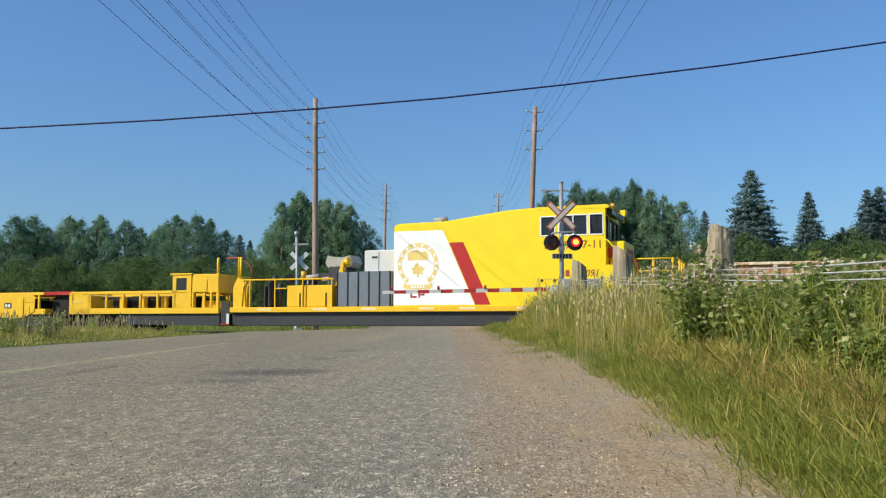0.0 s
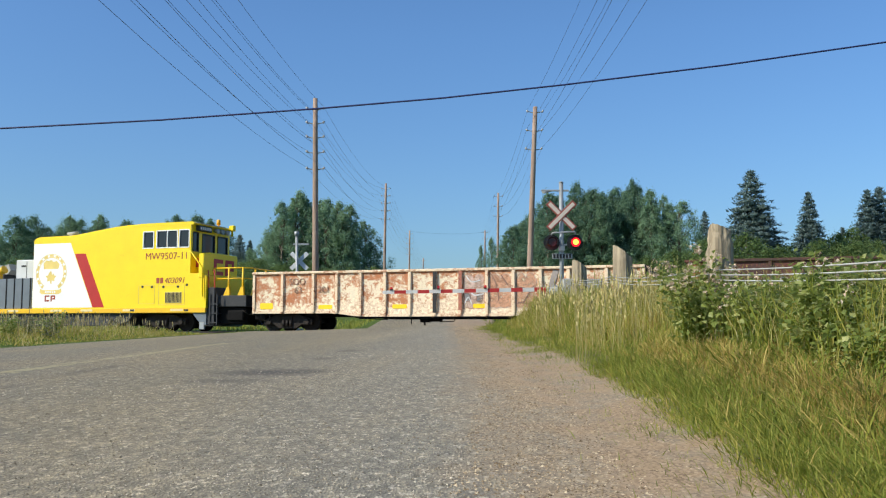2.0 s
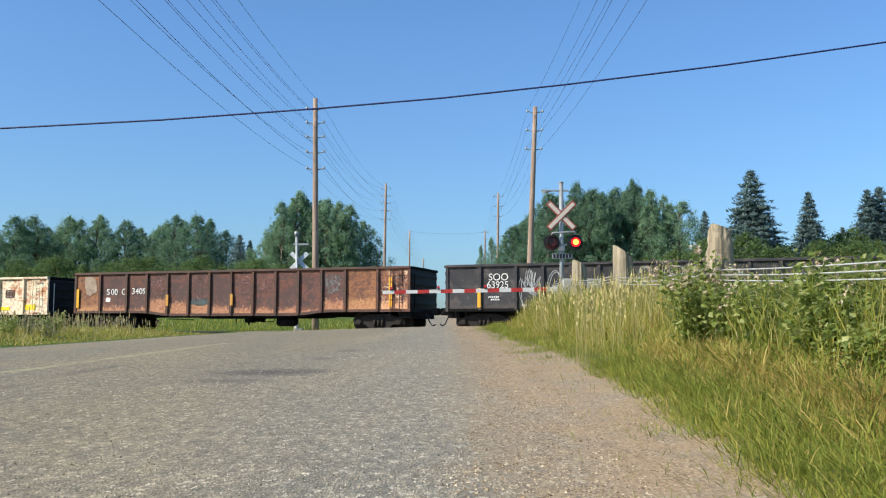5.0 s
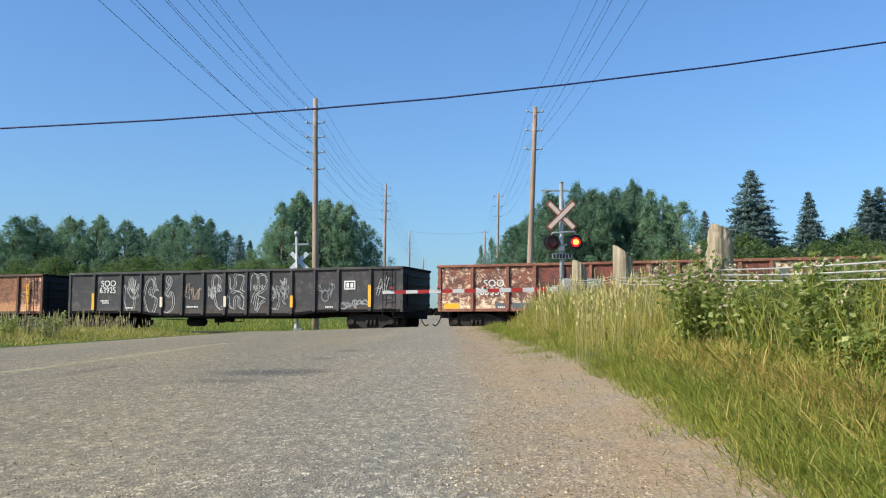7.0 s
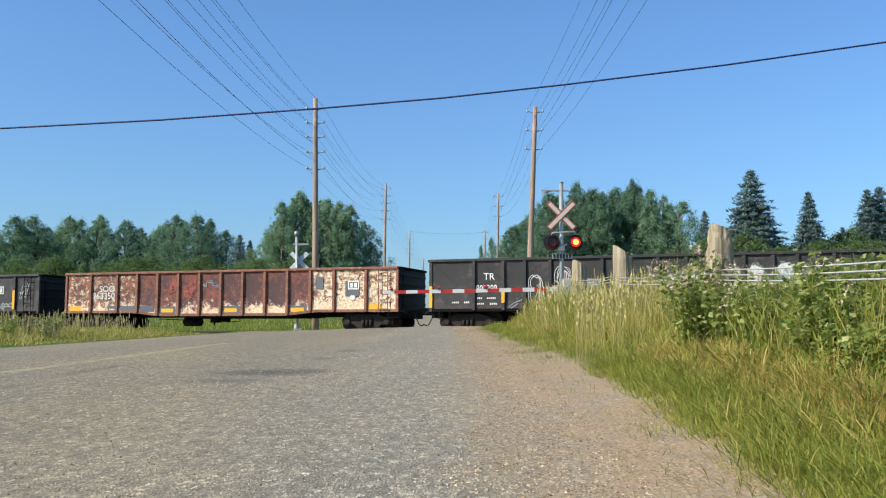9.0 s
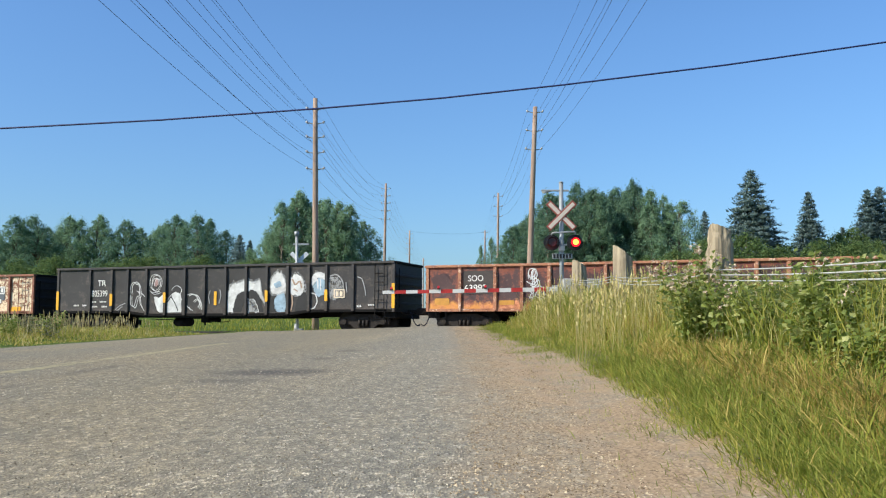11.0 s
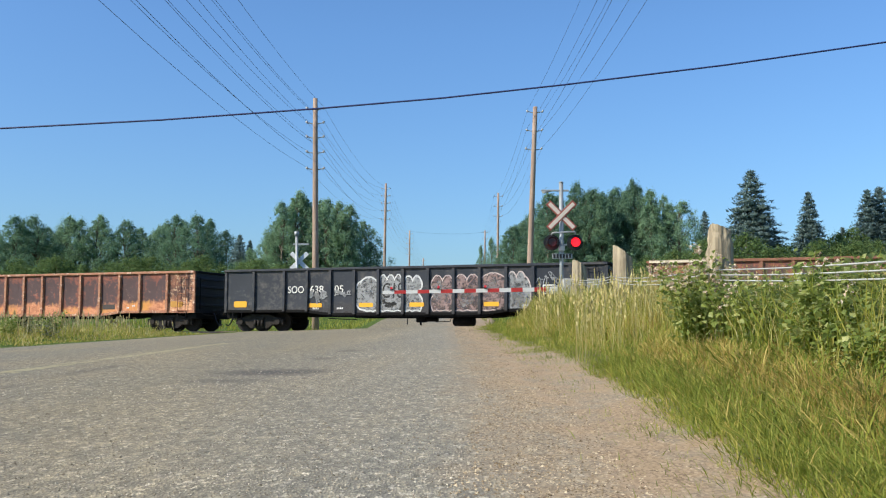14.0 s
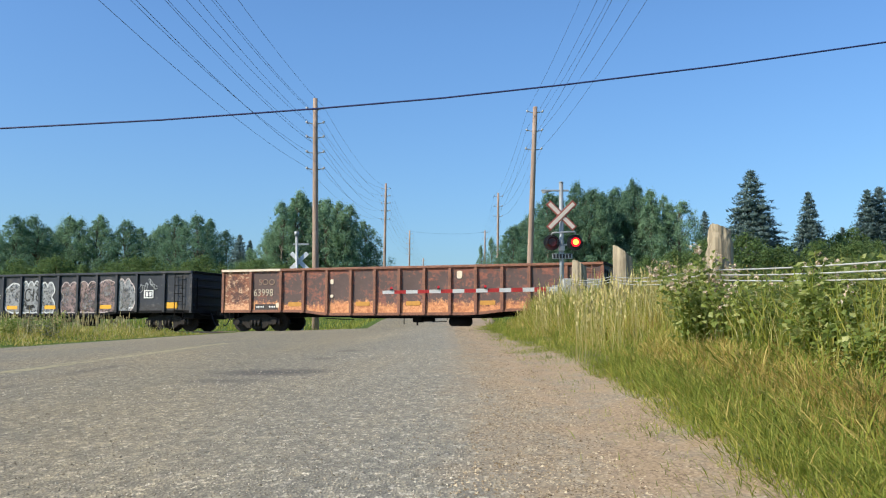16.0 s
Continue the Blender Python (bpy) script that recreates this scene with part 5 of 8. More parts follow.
# blue-black car: two words of swollen letters
SPRAY_PALE = sprayed("sprayed_pale_pink", (0.64, 0.53, 0.50), 0.85)
SPRAY_ROSE = sprayed("sprayed_rose", (0.31, 0.215, 0.205), 0.56, 3.0, 0.55)
letter(6, 6.09, 7.10, 0.84, 2.22, SPRAY_MIST, SPRAY_WHITE, 1, "round", "flat", 0.065, 1)
letter(6, 7.20, 8.17, 0.84, 2.30, SPRAY_MIST, SPRAY_WHITE, 3, "flat", "flat", 0.05, 2)
letter(6, 8.27, 9.10, 0.84, 2.24, SPRAY_MIST, SPRAY_WHITE, 2, "flat", "waist", 0.06, 3)
lettering("graffiti", "C18", 0.62, BLACK, cars[6], pose(7.28, Y_MARK + 0.004, 1.36), 0.1, 0.62, "black sprayed characters")
tag_lines(6, 7.3, 7.9, 1.02, 1.24, 3, BLACK, 0.04, 58, Y_MARK)
letter(6, 9.34, 10.33, 0.84, 2.24, SPRAY_ROSE, SPRAY_PALE, 2, "waist", "flat", 0.035, 5)
letter(6, 10.43, 11.40, 0.84, 2.26, SPRAY_ROSE, SPRAY_PALE, 2, "flat", "flat", 0.035, 6)
letter(6, 11.50, 12.47, 0.84, 2.30, SPRAY_ROSE, SPRAY_PALE, 1, "flat", "flat", 0.04, 7)
letter(6, 12.57, 13.50, 0.84, 2.34, SPRAY_MIST, SPRAY_PALE, 2, "flat", "round", 0.045, 8)
for j, pts in ((8, [(0.15, 0.30), (0.60, 0.35), (0.75, 0.62), (0.40, 0.70), (0.12, 0.55)]), (9, [(0.25, 0.12), (0.80, 0.20), (0.72, 0.48), (0.30, 0.45)]), (10, [(0.20, 0.50), (0.55, 0.42), (0.85, 0.60), (0.50, 0.78)]), (11, [(0.20, 0.20), (0.70, 0.15), (0.60, 0.55), (0.25, 0.60)])):
    patch_of(6, j, pts, SPRAY_HAZE, None, Y_MARK - 0.001)
tag_lines(6, 13.75, 14.6, 1.8, 2.25, 4, SPRAY_GREY, 0.03, 59)
tag_lines(6, 4.05, 4.9, 1.2, 1.75, 5, SPRAY_GREY, 0.05, 60)
tag_lines(6, 5.2, 5.95, 1.45, 1.75, 4, SPRAY_GREY, 0.04, 61)
FADED_PINK = sprayed("faded_pink_spray", (0.27, 0.125, 0.11), 0.42, 4.0, 0.5)
FADED_TEAL = sprayed("faded_teal_spray", (0.07, 0.10, 0.11), 0.6, 4.0)
scrawl(1, 5, [[(0.50, 0.92), (0.20, 0.85), (0.10, 0.62), (0.30, 0.42), (0.65, 0.42), (0.88, 0.62), (0.78, 0.86), (0.50, 0.92)]], FADED_PINK, 0.20)
patch_of(1, 3, [(0.15, 0.85), (0.80, 0.88), (0.85, 0.50), (0.20, 0.45)], FADED_PINK)
patch_of(1, 7, [(0.10, 0.90), (0.85, 0.92), (0.80, 0.48), (0.20, 0.50)], FADED_PINK)
patch_of(1, 8, [(0.15, 0.90), (0.90, 0.85), (0.85, 0.55), (0.20, 0.50)], FADED_PINK)
patch_of(1, 5, [(0.05, 0.34), (0.95, 0.34), (0.95, 0.20), (0.05, 0.20)], FADED_TEAL)
patch_of(1, 0, [(0.35, 0.95), (0.80, 0.92), (0.85, 0.55), (0.40, 0.50)], SPRAY_TAN)
patch_of(1, 11, [(0.10, 0.90), (0.85, 0.85), (0.70, 0.45), (0.20, 0.50)], SPRAY_HAZE)
# orange car and red-brown car: small marks
scrawl(5, 3, [[(0.18, 0.72), (0.22, 0.92), (0.40, 0.96), (0.46, 0.82), (0.30, 0.74), (0.20, 0.80)], [(0.10, 0.66), (0.30, 0.62), (0.50, 0.74), (0.58, 0.62), (0.44, 0.54), (0.24, 0.58)], [(0.30, 0.52), (0.55, 0.58), (0.78, 0.50), (0.70, 0.40), (0.45, 0.44), (0.38, 0.34)], [(0.12, 0.46), (0.30, 0.40), (0.24, 0.30), (0.50, 0.32), (0.66, 0.26), (0.90, 0.32), (0.84, 0.42)], [(0.56, 0.48), (0.62, 0.36), (0.80, 0.38)], [(0.40, 0.90), (0.34, 0.70), (0.40, 0.56)]], SPRAY_WHITE, 0.034, twice=True)
SPRAY_DULL = sprayed("sprayed_dull_red", (0.30, 0.065, 0.042), 0.70, 4.0)
tag_lines(3, 7.4, 8.1, 1.95, 2.15, 4, SPRAY_MIST, 0.06, 72)
patch_of(3, 5, [(0.20, 0.55), (0.55, 0.82), (0.90, 0.88), (0.80, 0.50), (0.45, 0.35)], SPRAY_DULL)
patch_of(3, 4, [(0.50, 0.45), (0.95, 0.60), (0.90, 0.90), (0.65, 0.80)], SPRAY_DULL)
# white car: red and grey letters towards its tail
SPRAY_TAUPE = sprayed("sprayed_taupe", (0.42, 0.37, 0.34), 0.88)
WASH_MAUVE = sprayed("sprayed_mauve_wash", (0.66, 0.48, 0.39), 0.62, 4.0)
WASH_ORANGE = sprayed("sprayed_orange_wash", (0.66, 0.36, 0.22), 0.62, 4.0)
THIN_DARK = sprayed("sprayed_brown_line", (0.26, 0.15, 0.11), 0.85)
letter(0, 9.40, 10.27, 0.92, 2.30, WASH_MAUVE, WASH_ORANGE, 2, "flat", "flat", 0.03, 81)
letter(0, 10.47, 11.34, 0.95, 2.25, WASH_ORANGE, WASH_MAUVE, 2, "flat", "flat", 0.025, 82)
letter(0, 11.54, 12.40, 0.95, 2.28, WASH_ORANGE, WASH_MAUVE, 2, "flat", "waist", 0.025, 83)
bubble(0, 9.42, 9.72, 1.18, 1.52, SPRAY_MIST, THIN_DARK, 84, 2, 0.03)
bubble(0, 9.92, 10.22, 1.18, 1.52, SPRAY_MIST, THIN_DARK, 85, 2, 0.03)
scrawl(0, 8, [[(0.05, 0.45), (0.30, 0.52), (0.55, 0.40), (0.95, 0.44)], [(0.10, 0.20), (0.25, 0.35), (0.40, 0.18)], [(0.15, 0.90), (0.40, 0.72), (0.80, 0.78)]], SPRAY_WHITE, 0.05)
scrawl(0, 9, [[(0.05, 0.95), (0.30, 0.70), (0.45, 0.35), (0.40, 0.25)], [(0.05, 0.55), (0.40, 0.50), (0.95, 0.48)], [(0.55, 0.90), (0.85, 0.62)]], THIN_DARK, 0.04)
scrawl(0, 10, [[(0.05, 0.18), (0.35, 0.24), (0.60, 0.45), (0.80, 0.62)], [(0.10, 0.22), (0.50, 0.16), (0.70, 0.20)], [(0.05, 0.60), (0.45, 0.55), (0.80, 0.50)]], THIN_DARK, 0.045)
bm = bm_new()
prism(bm, [(8.15, 0.75), (8.30, 0.75), (8.30, 2.39), (8.15, 2.39)], -1.606, -1.601)
part("graffiti", bm, SPRAY_BLACK, cars[0], "black paint over a side post")
bm = bm_new()
prism(bm, [(9.22, 0.85), (9.36, 0.85), (9.36, 2.39), (9.22, 2.39)], -1.606, -1.601)
part("graffiti", bm, SPRAY_RUST, cars[0], "red paint over a side post")
bm = bm_new()
stroke(bm, [(12.66, 0.86), (12.82, 1.4), (13.0, 2.0), (13.1, 2.36)], 0.22, Y_MARK)
part("graffiti", bm, SPRAY_TAUPE, cars[0], "broad grey sprayed stroke")

# ---- the yellow power car ----
power = thing("power_car", "yellow work-train power car with a white panel and red stripe", "rail vehicle")
PZ = -RAIL


def pz(z):
    return z + PZ


def wall_with_windows(name, parent, outline_z, windows, y0, y1, material):
    """A side wall between two x with openings cut right through."""
    (x0, x1, z0, z1) = outline_z
    xs = sorted({x0, x1, *[w[0] for w in windows], *[w[1] for w in windows]})
    zs = sorted({z0, z1, *[w[2] for w in windows], *[w[3] for w in windows]})
    bm = bm_new()
    for a, b in zip(xs, xs[1:]):
        for c, d in zip(zs, zs[1:]):
            mx, mz = (a + b) / 2, (c + d) / 2
            if not any(w[0] < mx < w[1] and w[2] < mz < w[3] for w in windows):
                box(bm, a, b, y0, y1, c, d)
    bmesh.ops.remove_doubles(bm, verts=bm.verts, dist=0.0005)
    return part(name, bm, material, parent)


HW = 1.55
# housing behind the cab: sloping roof, rounded shoulders
bm = bm_new()
prism(bm, [(-2.0, pz(1.72)), (4.0, pz(1.72)), (4.0, pz(5.47)), (3.4, pz(5.46)), (2.6, pz(5.40)), (0.2, pz(5.08)), (-1.8, pz(5.05)), (-2.0, pz(4.97))], -HW, HW)
bmesh.ops.bevel(bm, geom=[e for e in bm.edges if abs(e.verts[0].co.z - e.verts[1].co.z) < 0.6 and e.verts[0].co.z > 3 and e.verts[1].co.z > 3 and abs(e.verts[0].co.y - e.verts[1].co.y) < 0.01], offset=0.07, segments=2, affect="EDGES")
part("housing", bm, YELLOW, power)
WINS = [(4.07, 4.62, pz(4.38), pz(5.10)), (4.78, 5.86, pz(4.38), pz(5.13)), (5.95, 6.46, pz(4.38), pz(5.14))]
for s in (-1, 1):
    wall_with_windows("cab_wall", power, (4.0, 6.55, pz(1.72), pz(5.36)), WINS, min(s * HW, s * (HW - 0.06)), max(s * HW, s * (HW - 0.06)), YELLOW)
    for w in WINS:
        bm = bm_new()
        for x0, x1, z0, z1 in ((w[0] - 0.022, w[0] + 0.02, w[2] - 0.02, w[3] + 0.02), (w[1] - 0.02, w[1] + 0.022, w[2] - 0.02, w[3] + 0.02), (w[0], w[1], w[2] - 0.028, w[2] + 0.015), (w[0], w[1], w[3] - 0.015, w[3] + 0.028)):
            box(bm, x0, x1, min(s * (HW + 0.015), s * (HW - 0.075)), max(s * (HW + 0.015), s * (HW - 0.075)), z0, z1)
        win = part("window_frame", bm, WHITE, power, "white painted window frame")
        halves = [(w[0], (w[0] + w[1]) / 2 - 0.02), ((w[0] + w[1]) / 2 + 0.02, w[1])] if w[1] - w[0] > 0.8 else [(w[0], w[1])]
        for a, b in halves:
            bm = bm_new()
            box(bm, a, b, min(s * (HW - 0.05), s * (HW - 0.04)), max(s * (HW - 0.05), s * (HW - 0.04)), w[2] + 0.015, w[3] - 0.015)
            part("pane", bm, GLASS, win)
        if len(halves) == 2:
            bm = bm_new()
            box(bm, halves[0][1], halves[1][0], min(s * (HW - 0.06), s * (HW + 0.0)), max(s * (HW - 0.06), s * (HW + 0.0)), w[2], w[3])
            part("mullion", bm, WHITE, win)
bm = bm_new()
prism(bm, [(3.9, pz(5.36)), (6.66, pz(5.36)), (6.72, pz(5.42)), (6.6, pz(5.50)), (3.9, pz(5.475))], -HW - 0.01, HW + 0.01)
part("cab_roof", bm, YELLOW, power)
# front of the cab with its windscreens
front = [(-1.40, -0.98, pz(4.22), pz(5.06)), (-0.68, 0.30, pz(4.20), pz(5.02)), (0.55, 1.36, pz(4.22), pz(5.02))]
bm = bm_new()
ys = sorted({-HW + 0.06, HW - 0.06, *[f[0] for f in front], *[f[1] for f in front]})
zs = sorted({pz(3.0), pz(5.36), *[f[2] for f in front], *[f[3] for f in front]})
for a, b in zip(ys, ys[1:]):
    for c, d in zip(zs, zs[1:]):
        if not any(f[0] < (a + b) / 2 < f[1] and f[2] < (c + d) / 2 < f[3] for f in front):
            box(bm, 6.49, 6.55, a, b, c, d)
part("cab_front", bm, YELLOW, power)
for f in front:
    bm = bm_new()
    box(bm, 6.50, 6.52, f[0], f[1], f[2], f[3])
    part("windscreen", bm, GLASS, power)
    bm = bm_new()
    for y0, y1, z0, z1 in ((f[0] - 0.02, f[0] + 0.03, f[2] - 0.02, f[3] + 0.02), (f[1] - 0.03, f[1] + 0.02, f[2] - 0.02, f[3] + 0.02), (f[0] + 0.03, f[1] - 0.03, f[2] - 0.02, f[2] + 0.03), (f[0] + 0.03, f[1] - 0.03, f[3] - 0.03, f[3] + 0.02)):
        box(bm, 6.53, 6.57, y0, y1, z0, z1)
    part("windscreen_seal", bm, BLACK, power)
# dark cab interior back wall, and a seat back in it
bm = bm_new()
box(bm, 4.0, 4.03, -1.45, 1.45, pz(3.0), pz(5.3))
box(bm, 4.03, 6.4, -1.45, 1.45, pz(3.2), pz(3.3))
part("cab_lining", bm, FRAME_GREY, power)
# lower nose in front of the cab
bm = bm_new()
prism(bm, [(6.55, pz(1.72)), (7.38, pz(1.72)), (7.38, pz(3.10)), (7.15, pz(3.22)), (6.55, pz(3.22))], -HW, HW)
part("nose", bm, YELLOW, power)
bm = bm_new()
box(bm, 6.6, 7.20, -0.98, 1.25, pz(2.3), pz(4.16), 0.04)
nose_box = part("nose_box", bm, YELLOW, power)
bm = bm_new()
box(bm, 6.98, 7.26, -1.58, -0.98, pz(3.0), pz(4.08), 0.03)
part("side_locker", bm, YELLOW, power)
bm = bm_new()
for y0, y1, z0, z1 in ((-0.72, -0.50, 3.06, 3.78), (-0.50, 0.02, 3.60, 3.78), (-0.50, 0.02, 3.06, 3.24), (0.20, 0.42, 3.06, 3.78), (0.42, 0.92, 3.62, 3.78), (0.42, 0.92, 3.30, 3.46), (0.74, 0.92, 3.46, 3.62)):
    box(bm, 7.198, 7.212, y0, y1, pz(z0 + 0.12), pz(z1 + 0.12))
part("red_mark", bm, RED, nose_box, "plain red blocks")
bm = bm_new()
prism(bm, [(6.6, pz(3.5)), (7.1, pz(3.5)), (6.85, pz(3.9)), (6.6, pz(3.9))], -1.2, -1.19)
part("red_flash", bm, RED, power)
bm = bm_new()
path_tube(bm, [(6.5, -1.62, pz(4.15)), (6.62, -1.62, pz(4.15)), (7.2, -1.62, pz(3.45)), (7.25, -1.62, pz(2.2))], 0.03, 6)
part("handrail", bm, YELLOW, power)
# plough guard under the nose
bm = bm_new()
prism(bm, [(6.5, pz(1.70)), (7.38, pz(1.70)), (7.38, pz(0.98)), (7.18, pz(0.92))], -1.5, 1.5)
part("guard_plate", bm, PANEL_GREY, power, "grey sloping guard plate")
bm = bm_new()
box(bm, 7.05, 7.3, -1.52, -1.40, pz(0.78), pz(1.1), 0.02)
part("guard_foot", bm, GALV, power)
# deck edge, underframe, skirts
bm = bm_new()
box(bm, -9.55, 7.38, -HW - 0.03, HW + 0.03, pz(1.50), pz(1.72), 0.015)
part("deck", bm, WORK_YELLOW, power, "yellow deck with its edge beam")
bm = bm_new()
prism(bm, [(-9.5, pz(1.0)), (-9.3, pz(0.95)), (2.6, pz(0.95)), (3.3, pz(1.15)), (3.6, pz(1.50)), (-9.5, pz(1.50))], -1.42, 1.42)
part("underframe", bm, FRAME_GREY, power, "dark grey box underframe")
bm = bm_new()
box(bm, 3.0, 7.2, -0.6, 0.6, pz(1.15), pz(1.5))
part("draft_sill", bm, DARK_STEEL, power)
for x in (-8.2, -5.6, -3.4, -0.9, 0.8, 3.1, 5.6):
    plate("marker_strip", power, x, pz(1.575), 0.65, 0.10, WORN_STRIP, -HW - 0.036)
# white panel, red stripe, emblem
bm = bm_new()
prism(bm, [(-1.99, pz(1.76)), (1.42, pz(1.76)), (0.10, pz(4.73)), (-1.99, pz(4.73))], -HW - 0.006, -HW + 0.01)
part("white_panel", bm, WHITE, power, "glossy white panel")
bm = bm_new()
prism(bm, [(1.45, pz(1.76)), (2.06, pz(1.76)), (0.95, pz(4.22)), (0.36, pz(4.22))], -HW - 0.006, -HW + 0.01)
part("red_stripe", bm, RED, power, "slanting red stripe")
emblem = bm_new()
ex, ez, ey = -0.95, pz(3.37), -HW - 0.011
for i in range(44):
    a, b = 2 * math.pi * i / 44, 2 * math.pi * (i + 1) / 44
    if math.sin((a + b) / 2) < -0.86:
        continue
    for r0, r1, gap in ((0.70, 0.735, 0), (0.745, 0.84, i % 3 == 0), (0.85, 0.875, 0)):
        if not gap:
            emblem.faces.new([emblem.verts.new((ex + r * math.cos(t), ey, ez + 1.0 * r * math.sin(t))) for r, t in ((r0, a), (r1, a), (r1, b), (r0, b))])
for pts in ([(-0.42, 0.18), (0.40, 0.18), (0.46, 0.38), (0.30, 0.56), (0.12, 0.50), (-0.02, 0.60), (-0.22, 0.50), (-0.30, 0.58), (-0.46, 0.44), (-0.36, 0.34)],
            [(-0.04, -0.50), (0.04, -0.50), (0.04, -0.36), (0.22, -0.38), (0.18, -0.28), (0.32, -0.14), (0.18, -0.12), (0.14, -0.02), (0.06, -0.10), (0.0, 0.10), (-0.06, -0.10), (-0.14, -0.02), (-0.18, -0.12), (-0.32, -0.14), (-0.18, -0.28), (-0.22, -0.38), (-0.04, -0.36)],
            [(-0.48, -0.98), (0.48, -0.98), (0.62, -0.90), (0.60, -0.72), (0.44, -0.80), (-0.44, -0.80), (-0.60, -0.72), (-0.62, -0.90)]):
    emblem.faces.new([emblem.verts.new((ex + x, ey, ez + z)) for x, z in pts])
bmesh.ops.triangulate(emblem, faces=emblem.faces)
part("emblem", emblem, GOLD, power, "round gold emblem")
for i in range(5):
    plate("emblem_bar", power, ex - 0.30 + i * 0.125, ez - 0.93, 0.08, 0.10, WHITE, -HW - 0.016)
bm = bm_new()
for x0, x1, z0, z1 in ((0, 0.07, 0, 0.28), (0.07, 0.27, 0, 0.07), (0.07, 0.27, 0.21, 0.28), (0.34, 0.41, 0, 0.28), (0.41, 0.60, 0.21, 0.28), (0.41, 0.60, 0.09, 0.16), (0.53, 0.60, 0.16, 0.21)):
    box(bm, ex - 0.32 + x0, ex - 0.32 + x1, -HW - 0.012, -HW - 0.004, pz(2.05) + z0, pz(2.05) + z1)
part("red_mark", bm, LETTER_RED, power, "small plain red blocks")
lettering("lettering", "MW9507-11", 0.30, LETTER_RED, power, pose(4.2, -HW - 0.006, pz(3.86)), 0.0, 1.02, "brown-red unit lettering")
lettering("lettering", "403091", 0.25, LETTER_RED, power, pose(5.22, -HW - 0.006, pz(2.80)), 0.25, 1.0, "slanting brown-red number")
for i in range(2):
    plate("letter_bar", power, 4.82 + i * 0.2, pz(2.80), 0.15, 0.25, LETTER_RED, -HW - 0.01)
# access doors, vents and bolts low on the side
for x0, x1, z0, z1 in ((3.9, 4.75, 1.9, 2.72), (4.95, 6.3, 1.85, 2.72)):
    bm = bm_new()
    for a, b, c, d in ((x0, x1, z0, z0 + 0.015), (x0, x1, z1 - 0.015, z1), (x0, x0 + 0.015, z0, z1), (x1 - 0.015, x1, z0, z1)):
        box(bm, a, b, -HW - 0.012, -HW + 0.01, pz(c), pz(d))
    part("access_door_edge", bm, GOLD, power)
bm = bm_new()
box(bm, 5.3, 6.15, -HW - 0.02, -HW + 0.01, pz(1.92), pz(2.42))
vent = part("vent", bm, GOLD, power, "louvred side vent")
for i in range(12):
    bm = bm_new()
    box(bm, 5.33 + i * 0.068, 5.36 + i * 0.068, -HW - 0.035, -HW - 0.018, pz(1.95), pz(2.39))
    part("slat", bm, BLACK, vent)
for x, z in ((4.1, 2.66), (4.6, 2.65), (5.2, 2.64), (5.95, 2.64), (6.4, 2.72)):
    bm = bm_new()
    tube(bm, (x, -HW - 0.02, pz(z)), (x, -HW + 0.01, pz(z)), 0.055, seg=10)
    part("lifting_eye", bm, BLACK, power)
for x in (3.5, 6.3):
    plate("step_light", power, x, pz(1.57), 0.22, 0.09, BLACK, -HW - 0.037)
# roof lamps
for x, y, z in ((-0.15, -1.2, 5.10),):
    bm = bm_new()
    tube(bm, (x - 0.25, y, pz(z + 0.1)), (x + 0.3, y, pz(z + 0.1)), 0.06, 0.10, seg=12)
    box(bm, x - 0.1, x + 0.1, y - 0.08, y + 0.08, pz(z - 0.05), pz(z + 0.05))
    part("roof_horn", bm, BOX_GREY, power)
bm = bm_new()
box(bm, 6.56, 6.74, -1.22, -0.18, pz(5.12), pz(5.36), 0.02)
board = part("number_board", bm, FRAME_GREY, power, "dark number board over the windscreen")
for i in range(6):
    bm = bm_new()
    box(bm, 6.741, 6.748, -1.12 + i * 0.15, -1.03 + i * 0.15, pz(5.18), pz(5.31))
    part("mark_bar", bm, SIGN_WHITE, board)
for y in (0.25, 0.62, 1.05):
    bm = bm_new()
    tube(bm, (6.56, y, pz(5.27)), (6.80, y, pz(5.22)), 0.09, 0.12, seg=12)
    tube(bm, (6.80, y, pz(5.22)), (6.805, y, pz(5.22)), 0.10, 0.10, seg=12)
    part("headlamp", bm, GALV, power)
bm = bm_new()
tube(bm, (6.45, 0.75, pz(5.48)), (6.45, 0.75, pz(5.60)), 0.05, seg=8)
tube(bm, (6.45, 0.75, pz(5.60)), (6.45, 0.75, pz(5.82)), 0.10, 0.08, seg=10)
part("roof_beacon", bm, REFLECT_YELLOW, power)
bm = bm_new()
path_tube(bm, [(6.5, -1.5, pz(5.40)), (6.72, -1.35, pz(5.46)), (6.76, -0.6, pz(5.44)), (6.74, 0.9, pz(5.46))], 0.022, 6)
part("conduit", bm, GALV, power)
bm = bm_new()
tube(bm, (6.75, 1.45, pz(5.1)), (6.75, 1.45, pz(5.6)), 0.05, seg=8)
box(bm, 6.62, 6.88, 1.36, 1.56, pz(5.35), pz(5.62), 0.03)
part("side_beacon", bm, YELLOW, power)
